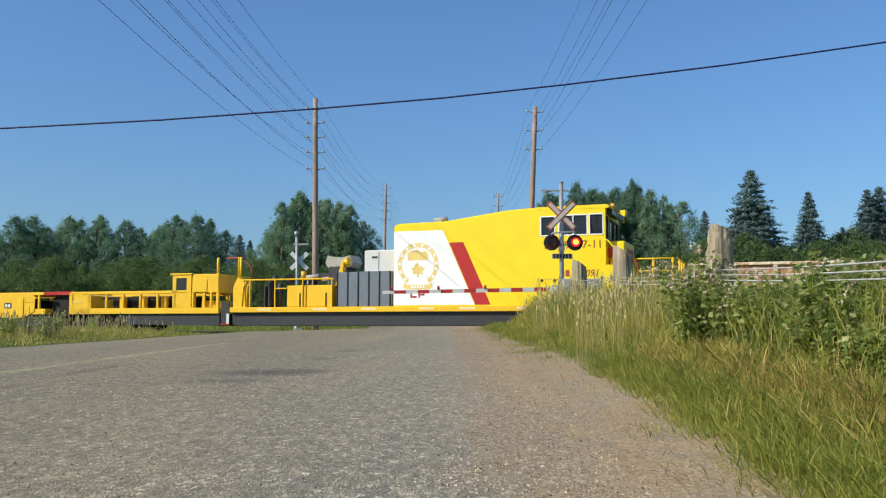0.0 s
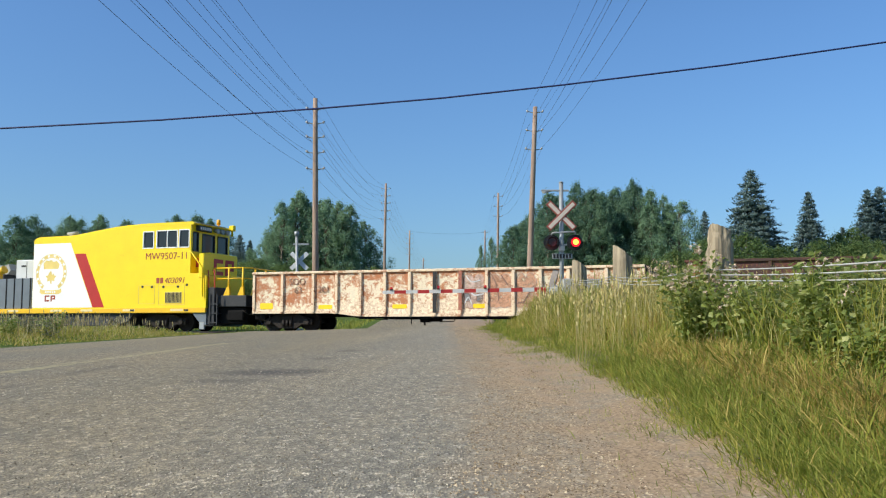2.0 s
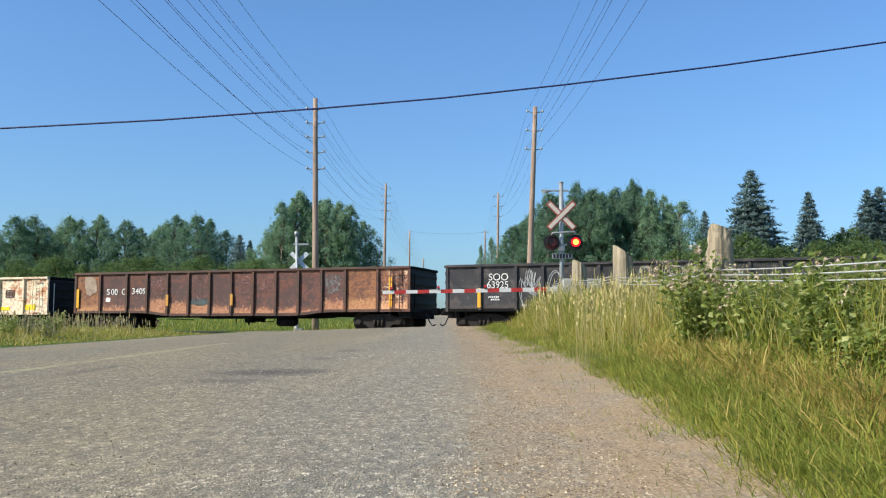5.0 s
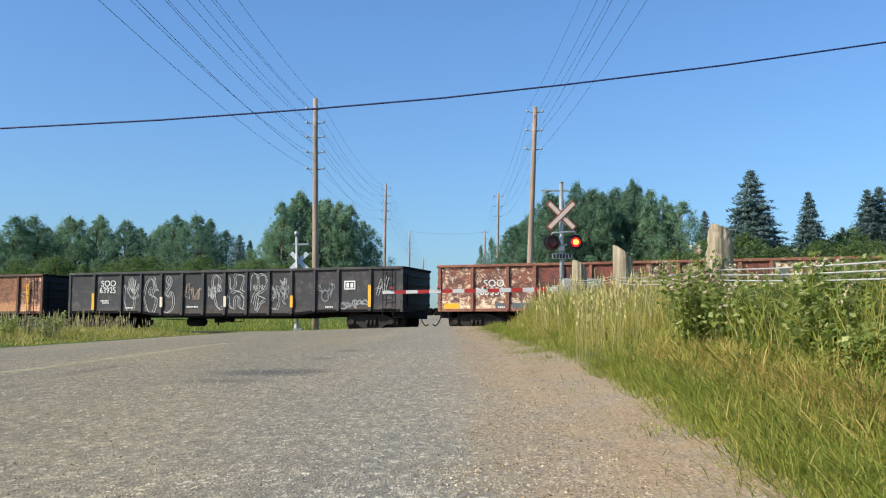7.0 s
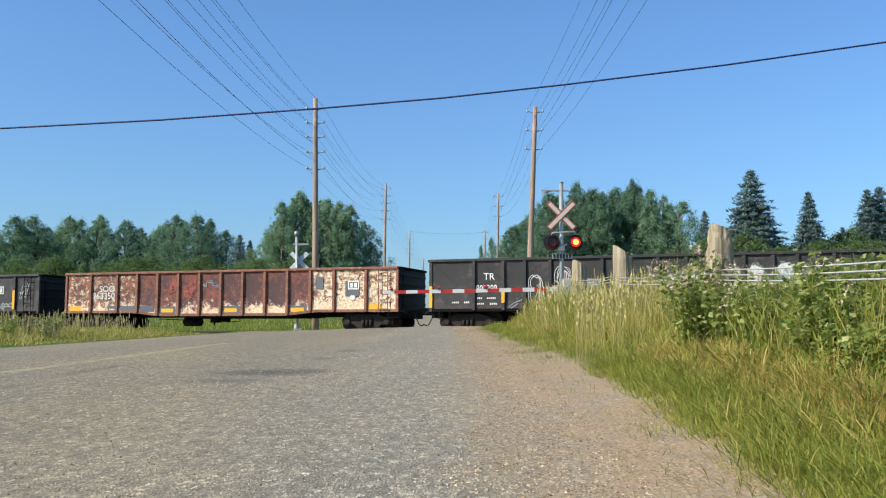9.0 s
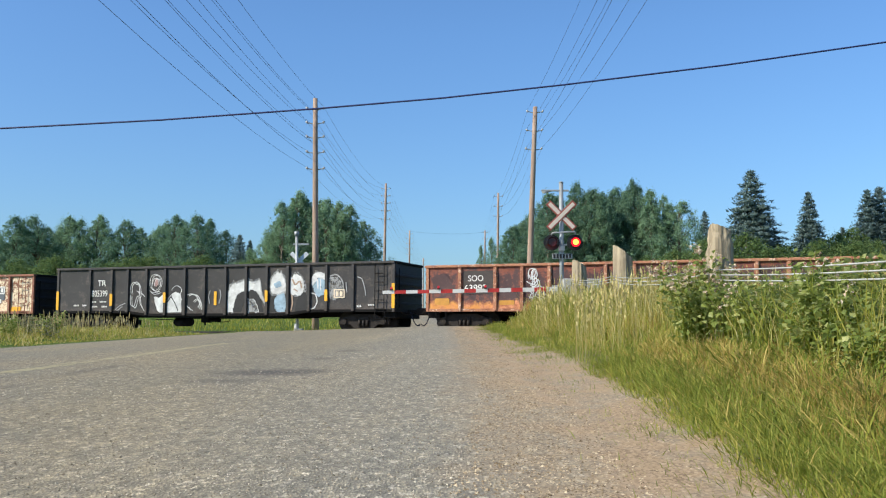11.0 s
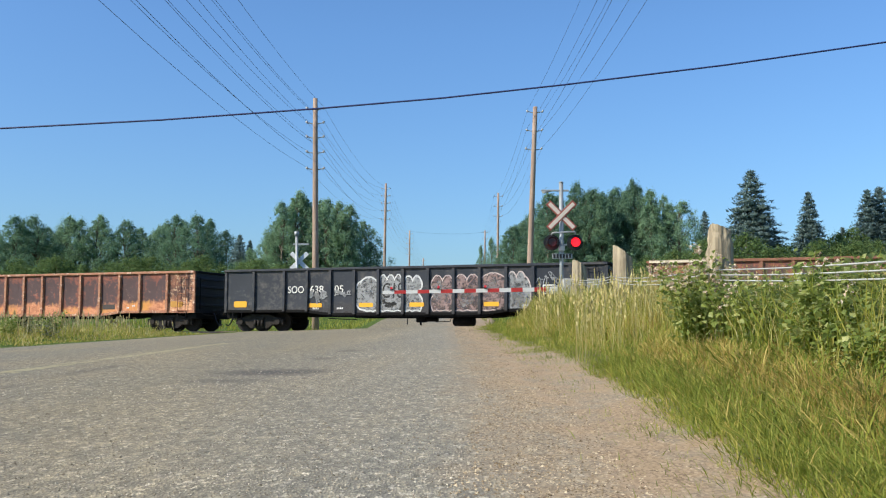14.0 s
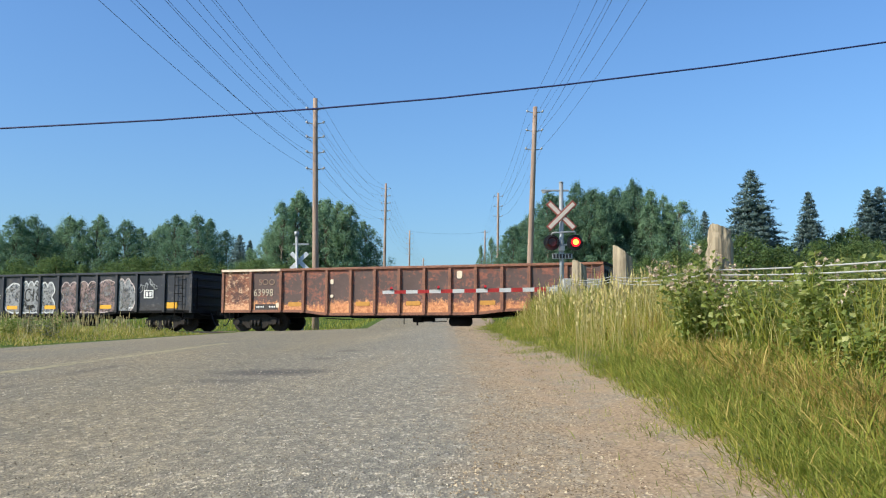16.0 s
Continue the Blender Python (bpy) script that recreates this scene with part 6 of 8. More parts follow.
# dark platform ahead of the nose, short yellow rails, steps and drawgear
bm = bm_new()
box(bm, 7.38, 9.2, -1.25, 1.4, pz(1.75), pz(2.25), 0.03)
part("platform", bm, FRAME_GREY, power, "dark grey end platform")
for x, y in ((7.55, -1.15), (8.25, -1.15), (8.95, -1.15), (9.12, -0.4), (9.12, 0.5), (9.12, 1.3)):
    bm = bm_new()
    tube(bm, (x, y, pz(2.22)), (x, y, pz(3.46)), 0.045, seg=8)
    prism(bm, [(x - 0.22, pz(2.25)), (x + 0.08, pz(2.25)), (x + 0.06, pz(2.62)), (x - 0.06, pz(2.62))], y - 0.06, y + 0.06)
    part("rail_post", bm, WORK_YELLOW, power)
for z in (2.98, 3.44):
    bm = bm_new()
    path_tube(bm, [(7.55, -1.15, pz(z)), (8.95, -1.15, pz(z)), (9.12, -0.9, pz(z)), (9.12, 1.3, pz(z))], 0.03, 6)
    part("top_rail" if z > 3 else "mid_rail", bm, WORK_YELLOW, power)
for x in (7.42, 7.72):
    bm = bm_new()
    path_tube(bm, [(x, -1.42, pz(1.1)), (x, -1.42, pz(3.1)), (x - 0.12, -1.30, pz(3.35)), (x - 0.25, -1.2, pz(3.35))], 0.022, 6)
    part("grab_rail", bm, RED, power, "red grab rail by the steps")
bm = bm_new()
box(bm, 7.7, 9.15, -1.1, 1.3, pz(1.0), pz(1.75), 0.05)
box(bm, 8.3, 9.1, -1.3, -1.05, pz(1.15), pz(1.6), 0.05)
part("end_platform_frame", bm, DARK_STEEL, power)
bm = bm_new()
box(bm, 7.4, 7.75, -1.45, -0.2, pz(0.98), pz(2.6), 0.02)
part("buffer_plate", bm, FRAME_GREY, power)
bm = bm_new()
for z in (1.05, 1.45, 1.85):
    box(bm, 7.55, 7.9, -1.5, -1.15, pz(z), pz(z + 0.05))
for x in (7.55, 7.9):
    box(bm, x - 0.02, x + 0.02, -1.5, -1.46, pz(0.95), pz(2.3))
part("steps", bm, FRAME_GREY, power)
coupler(power, 9.0, 1)
truck(power, 5.0)

# deck machinery behind the housing
bm = bm_new()
box(bm, -4.55, -2.08, -1.5, 1.4, pz(1.72), pz(3.14), 0.02)
bin_ = part("louvred_bin", bm, PANEL_GREY, power, "blue-grey panelled machine casing")
for i in range(6):
    bm = bm_new()
    x = -4.55 + i * 0.47
    box(bm, x, x + 0.055, -1.53, -1.49, pz(1.72), pz(3.16), 0.01)
    part("casing_rib", bm, BLACK, bin_)
bm = bm_new()
box(bm, -3.55, -2.05, -1.0, 0.9, pz(3.14), pz(4.06), 0.05)
cab_box = part("cooling_unit", bm, MACHINE_WHITE, power, "off-white cooling cabinet")
bm = bm_new()
box(bm, -2.9, -2.88, -1.012, -0.99, pz(3.2), pz(4.0))
box(bm, -3.2, -2.95, -1.012, -0.99, pz(3.72), pz(3.80))
part("cabinet_seam", bm, FRAME_GREY, cab_box)
for x0, x1 in ((-6.85, -5.95), (-5.92, -4.75)):
    bm = bm_new()
    box(bm, x0, x1, -1.5, -0.4, pz(1.72), pz(2.62), 0.03)
    tank = part("tool_chest", bm, WORK_YELLOW, power)
    bm = bm_new()
    box(bm, x1 - 0.3, x1 - 0.26, -1.53, -1.49, pz(1.72), pz(2.3))
    part("latch", bm, BLACK, tank)
bm = bm_new()
for x in (-8.6, -7.4, -6.1, -4.75):
    tube(bm, (x, -1.52, pz(1.72)), (x, -1.52, pz(2.88)), 0.035, seg=6)
tube(bm, (-8.95, -1.52, pz(2.88)), (-4.7, -1.52, pz(2.88)), 0.035, seg=6)
tube(bm, (-7.4, -1.52, pz(2.5)), (-6.85, -1.52, pz(2.5)), 0.025, seg=6)
part("railing", bm, WORK_YELLOW, power)
bm = bm_new()
prism(bm, [(-4.75, pz(2.62)), (-4.45, pz(2.62)), (-4.40, pz(3.6)), (-4.5, pz(3.6))], -1.2, -0.9)
tube(bm, (-4.5, -1.0, pz(3.5)), (-4.2, -1.0, pz(3.62)), 0.14, 0.20, seg=10)
part("boom_arm", bm, WORK_YELLOW, power)
bm = bm_new()
box(bm, -5.4, -4.6, -0.6, 0.5, pz(1.72), pz(3.45), 0.05)
tube(bm, (-6.4, 0.2, pz(1.72)), (-6.4, 0.2, pz(3.2)), 0.1, seg=8)
box(bm, -6.2, -5.4, -0.2, 0.4, pz(2.9), pz(3.2), 0.04)
part("operator_seat", bm, FRAME_GREY, power, "grey operator seat and controls")
bm = bm_new()
prism(bm, [(-5.45, pz(3.42)), (-4.45, pz(3.42)), (-4.30, pz(3.62)), (-4.42, pz(3.92)), (-4.70, pz(3.84)), (-5.20, pz(3.84)), (-5.45, pz(3.92)), (-5.55, pz(3.60))], -0.55, 0.5)
part("machine_head", bm, BOX_GREY, power, "pale grey machine casing")
for x, z in ((-6.9, 3.0), (-5.9, 2.95)):
    bm = bm_new()
    tube(bm, (x, -0.1, pz(z)), (x + 0.9, -0.15, pz(z + 0.08)), 0.11, seg=10)
    tube(bm, (x + 0.3, -0.1, pz(2.6)), (x + 0.3, -0.1, pz(z)), 0.05, seg=8)
    part("hydraulic_pipe", bm, BOX_GREY, power)
# step hung at the joint between the two units
bm = bm_new()
box(bm, -10.02, -9.62, -1.50, -1.42, pz(1.02), pz(1.95), 0.01)
step = part("hung_step", bm, FRAME_GREY, power)
bm = bm_new()
box(bm, -9.74, -9.60, -1.53, -1.501, pz(1.02), pz(1.45))
part("step_plate", bm, MACHINE_WHITE, step, "pale worn step plate")
bm = bm_new()
box(bm, -10.02, -9.60, -1.54, -1.40, pz(0.97), pz(1.018), 0.005)
part("step_edge", bm, RED, step, "red step edge")
bm = bm_new()
box(bm, -7.9, -7.75, -1.3, -0.7, pz(1.72), pz(2.8), 0.05)
tube(bm, (-7.85, -1.0, pz(2.8)), (-7.6, -1.0, pz(3.05)), 0.12, seg=8)
box(bm, -8.05, -7.95, -1.35, -0.9, pz(1.72), pz(2.6), 0.03)
tube(bm, (-7.5, -0.9, pz(1.75)), (-7.5, -0.9, pz(2.75)), 0.12, seg=10)
part("winch", bm, [FRAME_GREY], power, "dark winch column")
bm = bm_new()
tube(bm, (-6.1, -1.45, pz(2.9)), (-6.1, -1.45, pz(3.2)), 0.10, 0.12, seg=10)
part("warning_beacon", bm, REFLECT_YELLOW, power)
bm = bm_new()
path_tube(bm, [(-9.3, -1.3, pz(1.72)), (-9.3, -1.3, pz(3.88)), (-9.2, -1.3, pz(3.88)), (-9.2, -1.3, pz(2.9))], 0.05, 6)
prism(bm, [(-9.5, pz(1.72)), (-8.9, pz(1.72)), (-9.0, pz(2.9)), (-9.3, pz(3.0)), (-9.5, pz(2.6))], -1.4, -1.1)
part("ladder_post", bm, WORK_YELLOW, power)
bm = bm_new()
path_tube(bm, [(-10.0, -1.2, pz(3.86)), (-9.2, -1.2, pz(3.88)), (-8.72, -1.2, pz(3.4)), (-8.75, -1.2, pz(2.9))], 0.035, 6)
part("hose_rail", bm, LETTER_RED, power)
for x in (-9.05, -8.85):
    bm = bm_new()
    path_tube(bm, [(x, -1.4, pz(1.72)), (x + 0.05, -1.4, pz(2.6)), (x + 0.2, -1.4, pz(2.85))], 0.04, 6)
    part("grab_rail", bm, WORK_YELLOW, power)


# ---- the low yellow work unit ahead of it ----
def work_unit(name, label, x0, x1, with_cab):
    unit = thing(name, label, "rail vehicle", group="yellow work units of the train")
    bm = bm_new()
    box(bm, x0, x1, -1.5, 1.5, pz(1.46), pz(1.72), 0.015)
    part("deck", bm, WORK_YELLOW, unit)
    bm = bm_new()
    prism(bm, [(x0 + 0.5, pz(1.46)), (x0 + 2.6, pz(1.46)), (x0 + 3.2, pz(1.0)), (x1 - 0.2, pz(0.95)), (x1, pz(1.0)), (x1, pz(1.46))], -1.4, 1.4)
    part("underframe", bm, FRAME_GREY, unit)
    for s in (-1, 1):
        bm = bm_new()
        box(bm, x0 + 0.05, x1 - (1.6 if with_cab else 0.1), min(s * 1.36, s * 1.5), max(s * 1.36, s * 1.5), pz(2.34), pz(2.48), 0.02)
        part("top_rail", bm, WORK_YELLOW, unit)
        n = 9
        for i in range(n):
            x = x0 + 0.2 + (x1 - x0 - 0.6) * i / (n - 1)
            bm = bm_new()
            box(bm, x - 0.05, x + 0.05, min(s * 1.4, s * 1.5), max(s * 1.4, s * 1.5), pz(1.72), pz(2.36), 0.01)
            part("stanchion", bm, WORK_YELLOW, unit)
    bm = bm_new()
    prism(bm, [(x0, pz(1.5)), (x0 + 1.2, pz(1.5)), (x0 + 1.2, pz(2.3)), (x0, pz(2.42))], -1.5, 1.5)
    chest = part("end_box", bm, WORK_YELLOW, unit)
    bm = bm_new()
    box(bm, x0 + 0.2, x0 + 0.75, -1.52, -1.49, pz(2.0), pz(2.05))
    part("slot_edge", bm, GOLD, chest)
    bm = bm_new()
    for i in range(5):
        x = x0 + 2.0 + i * 1.0
        box(bm, x, x + 0.55, -1.0, 0.9, pz(1.72), pz(2.15 + 0.12 * (i % 2)), 0.04)
    tube(bm, (x0 + 1.4, -0.9, pz(2.2)), (x1 - 2.2, -0.9, pz(2.2)), 0.06, seg=8)
    part("conveyor_gear", bm, TRUCK, unit, "rusty conveyor machinery")
    for i in range(4):
        bm = bm_new()
        x = x0 + 2.6 + i * 1.1
        box(bm, x, x + 0.3, -1.3, -1.1, pz(1.72), pz(2.25), 0.03)
        part("roller_bracket", bm, WORK_YELLOW, unit)
    if with_cab:
        a = x1 - 2.35
        wall_with_windows("cab_wall", unit, (a, a + 0.95, pz(1.72), pz(3.15)), [(a + 0.18, a + 0.72, pz(2.42), pz(3.02))], -1.5, -1.45, WORK_YELLOW)
        bm = bm_new()
        box(bm, a, a + 0.05, -1.45, 0.2, pz(2.42), pz(3.15))
        box(bm, a - 0.12, a + 1.0, -1.54, 0.25, pz(3.15), pz(3.23), 0.02)
        part("cab_shell", bm, WORK_YELLOW, unit)
        bm = bm_new()
        box(bm, a + 0.18, a + 0.72, -1.47, -1.46, pz(2.42), pz(3.02))
        part("pane", bm, GLASS, unit)
        bm = bm_new()
        box(bm, a + 0.97, x1 - 0.02, -1.48, 1.3, pz(2.36), pz(3.18), 0.03)
        for lx in (a + 1.0, a + 1.5, x1 - 0.16):
            for ly in (-1.46, 1.2):
                box(bm, lx, lx + 0.12, ly, ly + 0.1, pz(1.72), pz(2.37))
        box(bm, a + 1.12, x1 - 0.2, -1.0, 1.0, pz(1.72), pz(2.05), 0.03)
        box(bm, a + 1.1, a + 1.75, -1.51, -1.47, pz(2.4), pz(2.95), 0.01)
        part("engine_box", bm, WORK_YELLOW, unit)
        bm = bm_new()
        tube(bm, (x1 - 0.25, -1.2, pz(3.15)), (x1 - 0.25, -1.2, pz(3.9)), 0.06, seg=8)
        part("lamp_post", bm, WORK_YELLOW, unit)
    coupler(unit, x1, 1)
    truck(unit, x0 + 2.4)
    return unit


units = [work_unit("work_unit", "low yellow work unit with a small operator cab", -18.05, -10.15, True),
         work_unit("work_unit", "low yellow conveyor unit with red belt ends", -27.5, -19.4, False)]
bm = bm_new()
prism(bm, [(-22.0, pz(2.50)), (-18.2, pz(2.52)), (-18.2, pz(2.36)), (-22.0, pz(2.36))], -1.2, 1.2)
part("conveyor_belt", bm, RED, units[1], "red belt cover")
bm = bm_new()
prism(bm, [(-19.6, pz(1.3)), (-18.3, pz(1.45)), (-18.3, pz(2.35)), (-19.3, pz(2.3))], -1.0, 1.0)
part("chute", bm, TRUCK, units[1], "rusty discharge chute")
bm = bm_new()
prism(bm, [(-27.4, pz(1.3)), (-20.6, pz(1.3)), (-20.0, pz(1.62)), (-20.0, pz(2.30)), (-20.4, pz(2.44)), (-27.4, pz(2.40))], -1.53, -1.50)
side = part("side_plate", bm, WORK_YELLOW, units[1], "yellow plated side")
bm = bm_new()
box(bm, -21.75, -21.35, -1.545, -1.531, pz(1.75), pz(2.0))
part("instrument_panel", bm, BLACK, side)
for i in range(2):
    bm = bm_new()
    box(bm, -21.70 + 0.17 * i, -21.57 + 0.17 * i, -1.552, -1.546, pz(1.79), pz(1.95))
    part("dial", bm, SIGN_WHITE, side)
bm = bm_new()
box(bm, -20.75, -20.62, -1.56, -1.531, pz(1.35), pz(2.25), 0.02)
box(bm, -20.6, -20.05, -1.55, -1.531, pz(2.02), pz(2.12), 0.01)
part("rib", bm, WORK_YELLOW, side)


# ---- level crossing signals ----
def crossbuck(parent, x, y, z, size=1.42, back=False):
    for i, tilt in enumerate((45, -45)):
        bm = bm_new()
        h, w = size / 2, 0.105 if back else 0.108
        box(bm, -h, h, -0.012, 0.012, -w, w, 0.006)
        blade = part("crossbuck_blade", bm, FAR_BLADE if back else CROSS_RED, parent, "plain metal back of a sign blade" if back else "white sign blade with a red border")
        blade.matrix_basis = pose(x, y - 0.026 * i, z, 0, tilt, 0)
        if not back:
            bm = bm_new()
            box(bm, -h + 0.05, h - 0.05, -0.020, -0.013, -w + 0.045, w - 0.045)
            part("white_face", bm, CROSS_WHITE, blade)


FLASHERS = []


def signal_head(parent, x, y, z, lit_first):
    bm = bm_new()
    tube(bm, (0, 0.0, 0), (0, 0.02, 0), 0.275, seg=32)
    tube(bm, (0, 0.02, 0), (0, 0.22, 0), 0.17, 0.12, seg=20)
    head = part("signal_head", bm, BLACK, parent, "round black signal background")
    head.matrix_basis = pose(x, y, z)
    # hood over the upper half of the lens
    bm = bm_new()
    n = 18
    for i in range(n):
        a0, a1 = math.pi * (-0.15 + 1.3 * i / n), math.pi * (-0.15 + 1.3 * (i + 1) / n)
        for r_ in (0.185,):
            q = [(r_ * math.cos(a), yy, r_ * math.sin(a)) for a, yy in ((a0, -0.001), (a1, -0.001), (a1, -0.28), (a0, -0.28))]
            bm.faces.new([bm.verts.new(p) for p in q])
            q2 = [((r_ - 0.008) * math.cos(a), yy, (r_ - 0.008) * math.sin(a)) for a, yy in ((a0, -0.28), (a1, -0.28), (a1, -0.001), (a0, -0.001))]
            bm.faces.new([bm.verts.new(p) for p in q2])
    part("hood", bm, BLACK, head)
    # both discs are added to imitate lamps that switch on and off
    # turning lens: red on one face, dark on the other; the bulb's bright disc turns on it
    bm = bm_new()
    tube(bm, (0, -0.02, 0), (0, 0.0, 0), 0.150, 0.160, seg=24, mat=0)
    tube(bm, (0, 0.001, 0), (0, 0.02, 0), 0.160, 0.150, seg=24, mat=1)
    lens = part("lens", bm, [LAMP_LIT, LAMP_DARK], parent, "red signal lens")
    bm = bm_new()
    tube(bm, (0, -0.004, 0), (0, 0.0, 0), 0.085, 0.095, seg=20, mat=0)
    tube(bm, (0, 0.0005, 0), (0, 0.004, 0), 0.095, 0.085, seg=20, mat=1)
    bulb = part("bulb_disc", bm, [LAMP_CORE, LAMP_LIT], lens, "added disc that imitates the bulb's changing glow")
    FLASHERS.append((lens, bulb, (x, y - 0.19, z), lit_first))
    return head


GX, GY = 4.09, 33.0
gz = ground_z(GX, GY)
signal = thing("crossing_signal", "crossing signal mast with crossbuck and two red flashing lamps", "crossing signal", pose(GX, GY, 0))
bm = bm_new()
tube(bm, (0, 0, gz), (0, 0, 5.86), 0.078, 0.074, seg=14)
tube(bm, (0, 0, 5.86), (0, 0, 5.90), 0.09, 0.06, seg=14)
part("mast", bm, GALV, signal, "galvanised steel mast")
bm = bm_new()
box(bm, -0.42, 0.42, -0.42, 0.42, gz - 0.3, gz + 0.25, 0.03)
part("foundation", bm, BALLAST, signal, "concrete foundation block")
bm = bm_new()
box(bm, 0.0, 1.35, -0.28, 0.26, gz + 0.6, gz + 1.55, 0.04)
part("relay_box", bm, BOX_GREY, signal, "grey gate mechanism case")
bm = bm_new()
box(bm, -0.70, 0.27, -0.05, 0.03, 5.56, 5.62, 0.01)
tube(bm, (-0.66, -0.01, 5.52), (-0.4, -0.01, 5.56), 0.035, seg=8)
part("top_arm", bm, GALV, signal)
crossbuck(signal, -0.01, -0.13, 4.70, 1.29)
bm = bm_new()
path_tube(bm, [(-0.36, -0.16, 4.06), (-0.3, -0.17, 4.10), (0.42, -0.17, 4.14), (0.46, -0.16, 4.1)], 0.03, 8)
tube(bm, (-0.36, -0.1, 4.06), (-0.36, 0.0, 3.80), 0.02, seg=6)
tube(bm, (0.46, -0.1, 4.1), (0.46, 0.0, 3.80), 0.02, seg=6)
part("lamp_bracket", bm, GALV, signal)
bm = bm_new()
tube(bm, (-0.34, 0.02, 3.70), (0.45, 0.02, 3.70), 0.03, seg=8)
box(bm, -0.1, 0.1, -0.12, 0.12, 3.48, 3.66, 0.02)
part("junction_box", bm, MACHINE_WHITE, signal)
signal_head(signal, -0.35, -0.10, 3.77, True)
signal_head(signal, 0.45, -0.10, 3.77, False)
bm = bm_new()
box(bm, -0.34, 0.36, -0.12, -0.10, 3.21, 3.39, 0.006)
strip = part("number_strip", bm, GALV, signal, "small grey strip with dark marks")
for i in range(6):
    bm = bm_new()
    box(bm, -0.30 + i * 0.107, -0.225 + i * 0.107, -0.128, -0.121, 3.23, 3.37)
    part("mark_bar", bm, BLACK, strip)

# the lowered gate arm, red and white
gate = thing("gate_arm", "lowered red and white crossing gate arm with small red lamps", "gate", pose(0, 33.3, 0))
X0, X1, Z0, Z1 = -2.09, 3.98, 2.055, 2.185
pitch_n = 15
for i in range(pitch_n):
    a, b = X0 + (X1 - X0) * i / pitch_n, X0 + (X1 - X0) * (i + 1) / pitch_n
    za, zb = Z0 + (Z1 - Z0) * i / pitch_n, Z0 + (Z1 - Z0) * (i + 1) / pitch_n
    w = 0.056 + 0.018 * i / pitch_n
    bm = bm_new()
    prism(bm, [(a, za - w), (b, zb - w), (b, zb + w), (a, za + w)], -0.02, 0.02)
    part("stripe", bm, SIGN_WHITE if i % 2 == 0 else SIGN_RED, gate)
for x in (-1.78, -0.15, 1.47):
    z = Z0 + (Z1 - Z0) * (x - X0) / (X1 - X0) + 0.058
    bm = bm_new()
    box(bm, x - 0.05, x + 0.05, -0.05, 0.05, z, z + 0.05, 0.01)
    lamp = part("gate_lamp", bm, BLACK, gate)
    bm = bm_new()
    tube(bm, (x, -0.07, z + 0.085), (x, 0.07, z + 0.08), 0.044, seg=14)
    part("lens", bm, GATE_RED_LENS, lamp, "red gate lamp lens")
bm = bm_new()
prism(bm, [(3.8, 1.95), (4.5, 1.85), (4.9, 2.0), (4.9, 2.3), (4.5, 2.35), (3.8, 2.32)], 0.03, 0.08)
part("arm_bracket", bm, GALV, gate)

# the signal beyond the track, seen from behind
fz = ground_z(-7.25, 48)
far_signal = thing("crossing_signal", "far crossing signal mast seen from its bare back", "crossing signal", pose(-7.3, 48, 0))
bm = bm_new()
tube(bm, (0.06, 0, fz), (-0.05, 0, 5.5), 0.075, 0.07, seg=12)
tube(bm, (-0.05, 0, 5.5), (-0.05, 0, 5.72), 0.12, 0.12, seg=12)
part("mast", bm, GALV, far_signal)
bm = bm_new()
box(bm, -0.22, 0.58, -0.05, 0.05, 5.02, 5.12, 0.01)
part("top_arm", bm, GALV, far_signal)
crossbuck(far_signal, 0.08, 0.12, 4.24, 1.16, True)
bm = bm_new()
box(bm, -0.05, 0.35, -0.3, 0.1, fz - 0.1, fz + 0.3, 0.02)
tube(bm, (0.0, 0, fz), (0.0, 0, fz + 0.55), 0.13, 0.09, seg=12)
part("mast_foot", bm, GALV, far_signal)
bm = bm_new()
tube(bm, (-0.4, 0.1, 3.3), (-0.4, 0.16, 3.3), 0.27, seg=24)
tube(bm, (0.45, 0.1, 3.3), (0.45, 0.16, 3.3), 0.27, seg=24)
tube(bm, (-0.4, 0.08, 3.3), (0.45, 0.08, 3.3), 0.03, seg=8)
part("lamp_pair", bm, BLACK, far_signal)


# ---- utility poles and wires ----
def utility_pole(x, y, top, lean, levels, r0=0.17, r1=0.11, group="poles along the road"):
    gz_ = ground_z(x, y)
    p = thing("utility_pole", "tall weathered wooden utility pole with side insulators", "utility pole", pose(x, y, 0), group)
    bm = bm_new()
    n = 6
    path_tube(bm, [(lean * i / n, 0, gz_ - 0.2 + (top - gz_ + 0.2) * i / n) for i in range(n + 1)], [r0 + (r1 - r0) * i / n for i in range(n + 1)], 12)
    part("pole_shaft", bm, POLE_WOOD, p)
    ends = []
    for z in levels:
        k = lean * (z - gz_) / (top - gz_)
        for s in (-1, 1):
            bm = bm_new()
            tube(bm, (k + s * 0.08, 0, z - 0.06), (k + s * 0.40, 0, z + 0.02), 0.028, seg=6)
            arm = part("insulator_arm", bm, GALV, p)
            bm = bm_new()
            tube(bm, (k + s * 0.40, 0, z - 0.02), (k + s * 0.48, 0, z + 0.10), 0.05, 0.06, seg=8)
            part("insulator", bm, CERAMIC, arm)
            ends.append((x + k + s * 0.46, y, z + 0.09))
    return ends


def sagging(a, b, sag, n=20):
    a, b = Vector(a), Vector(b)
    return [a.lerp(b, i / n) - Vector((0, 0, sag * 4 * (i / n) * (1 - i / n))) for i in range(n + 1)]


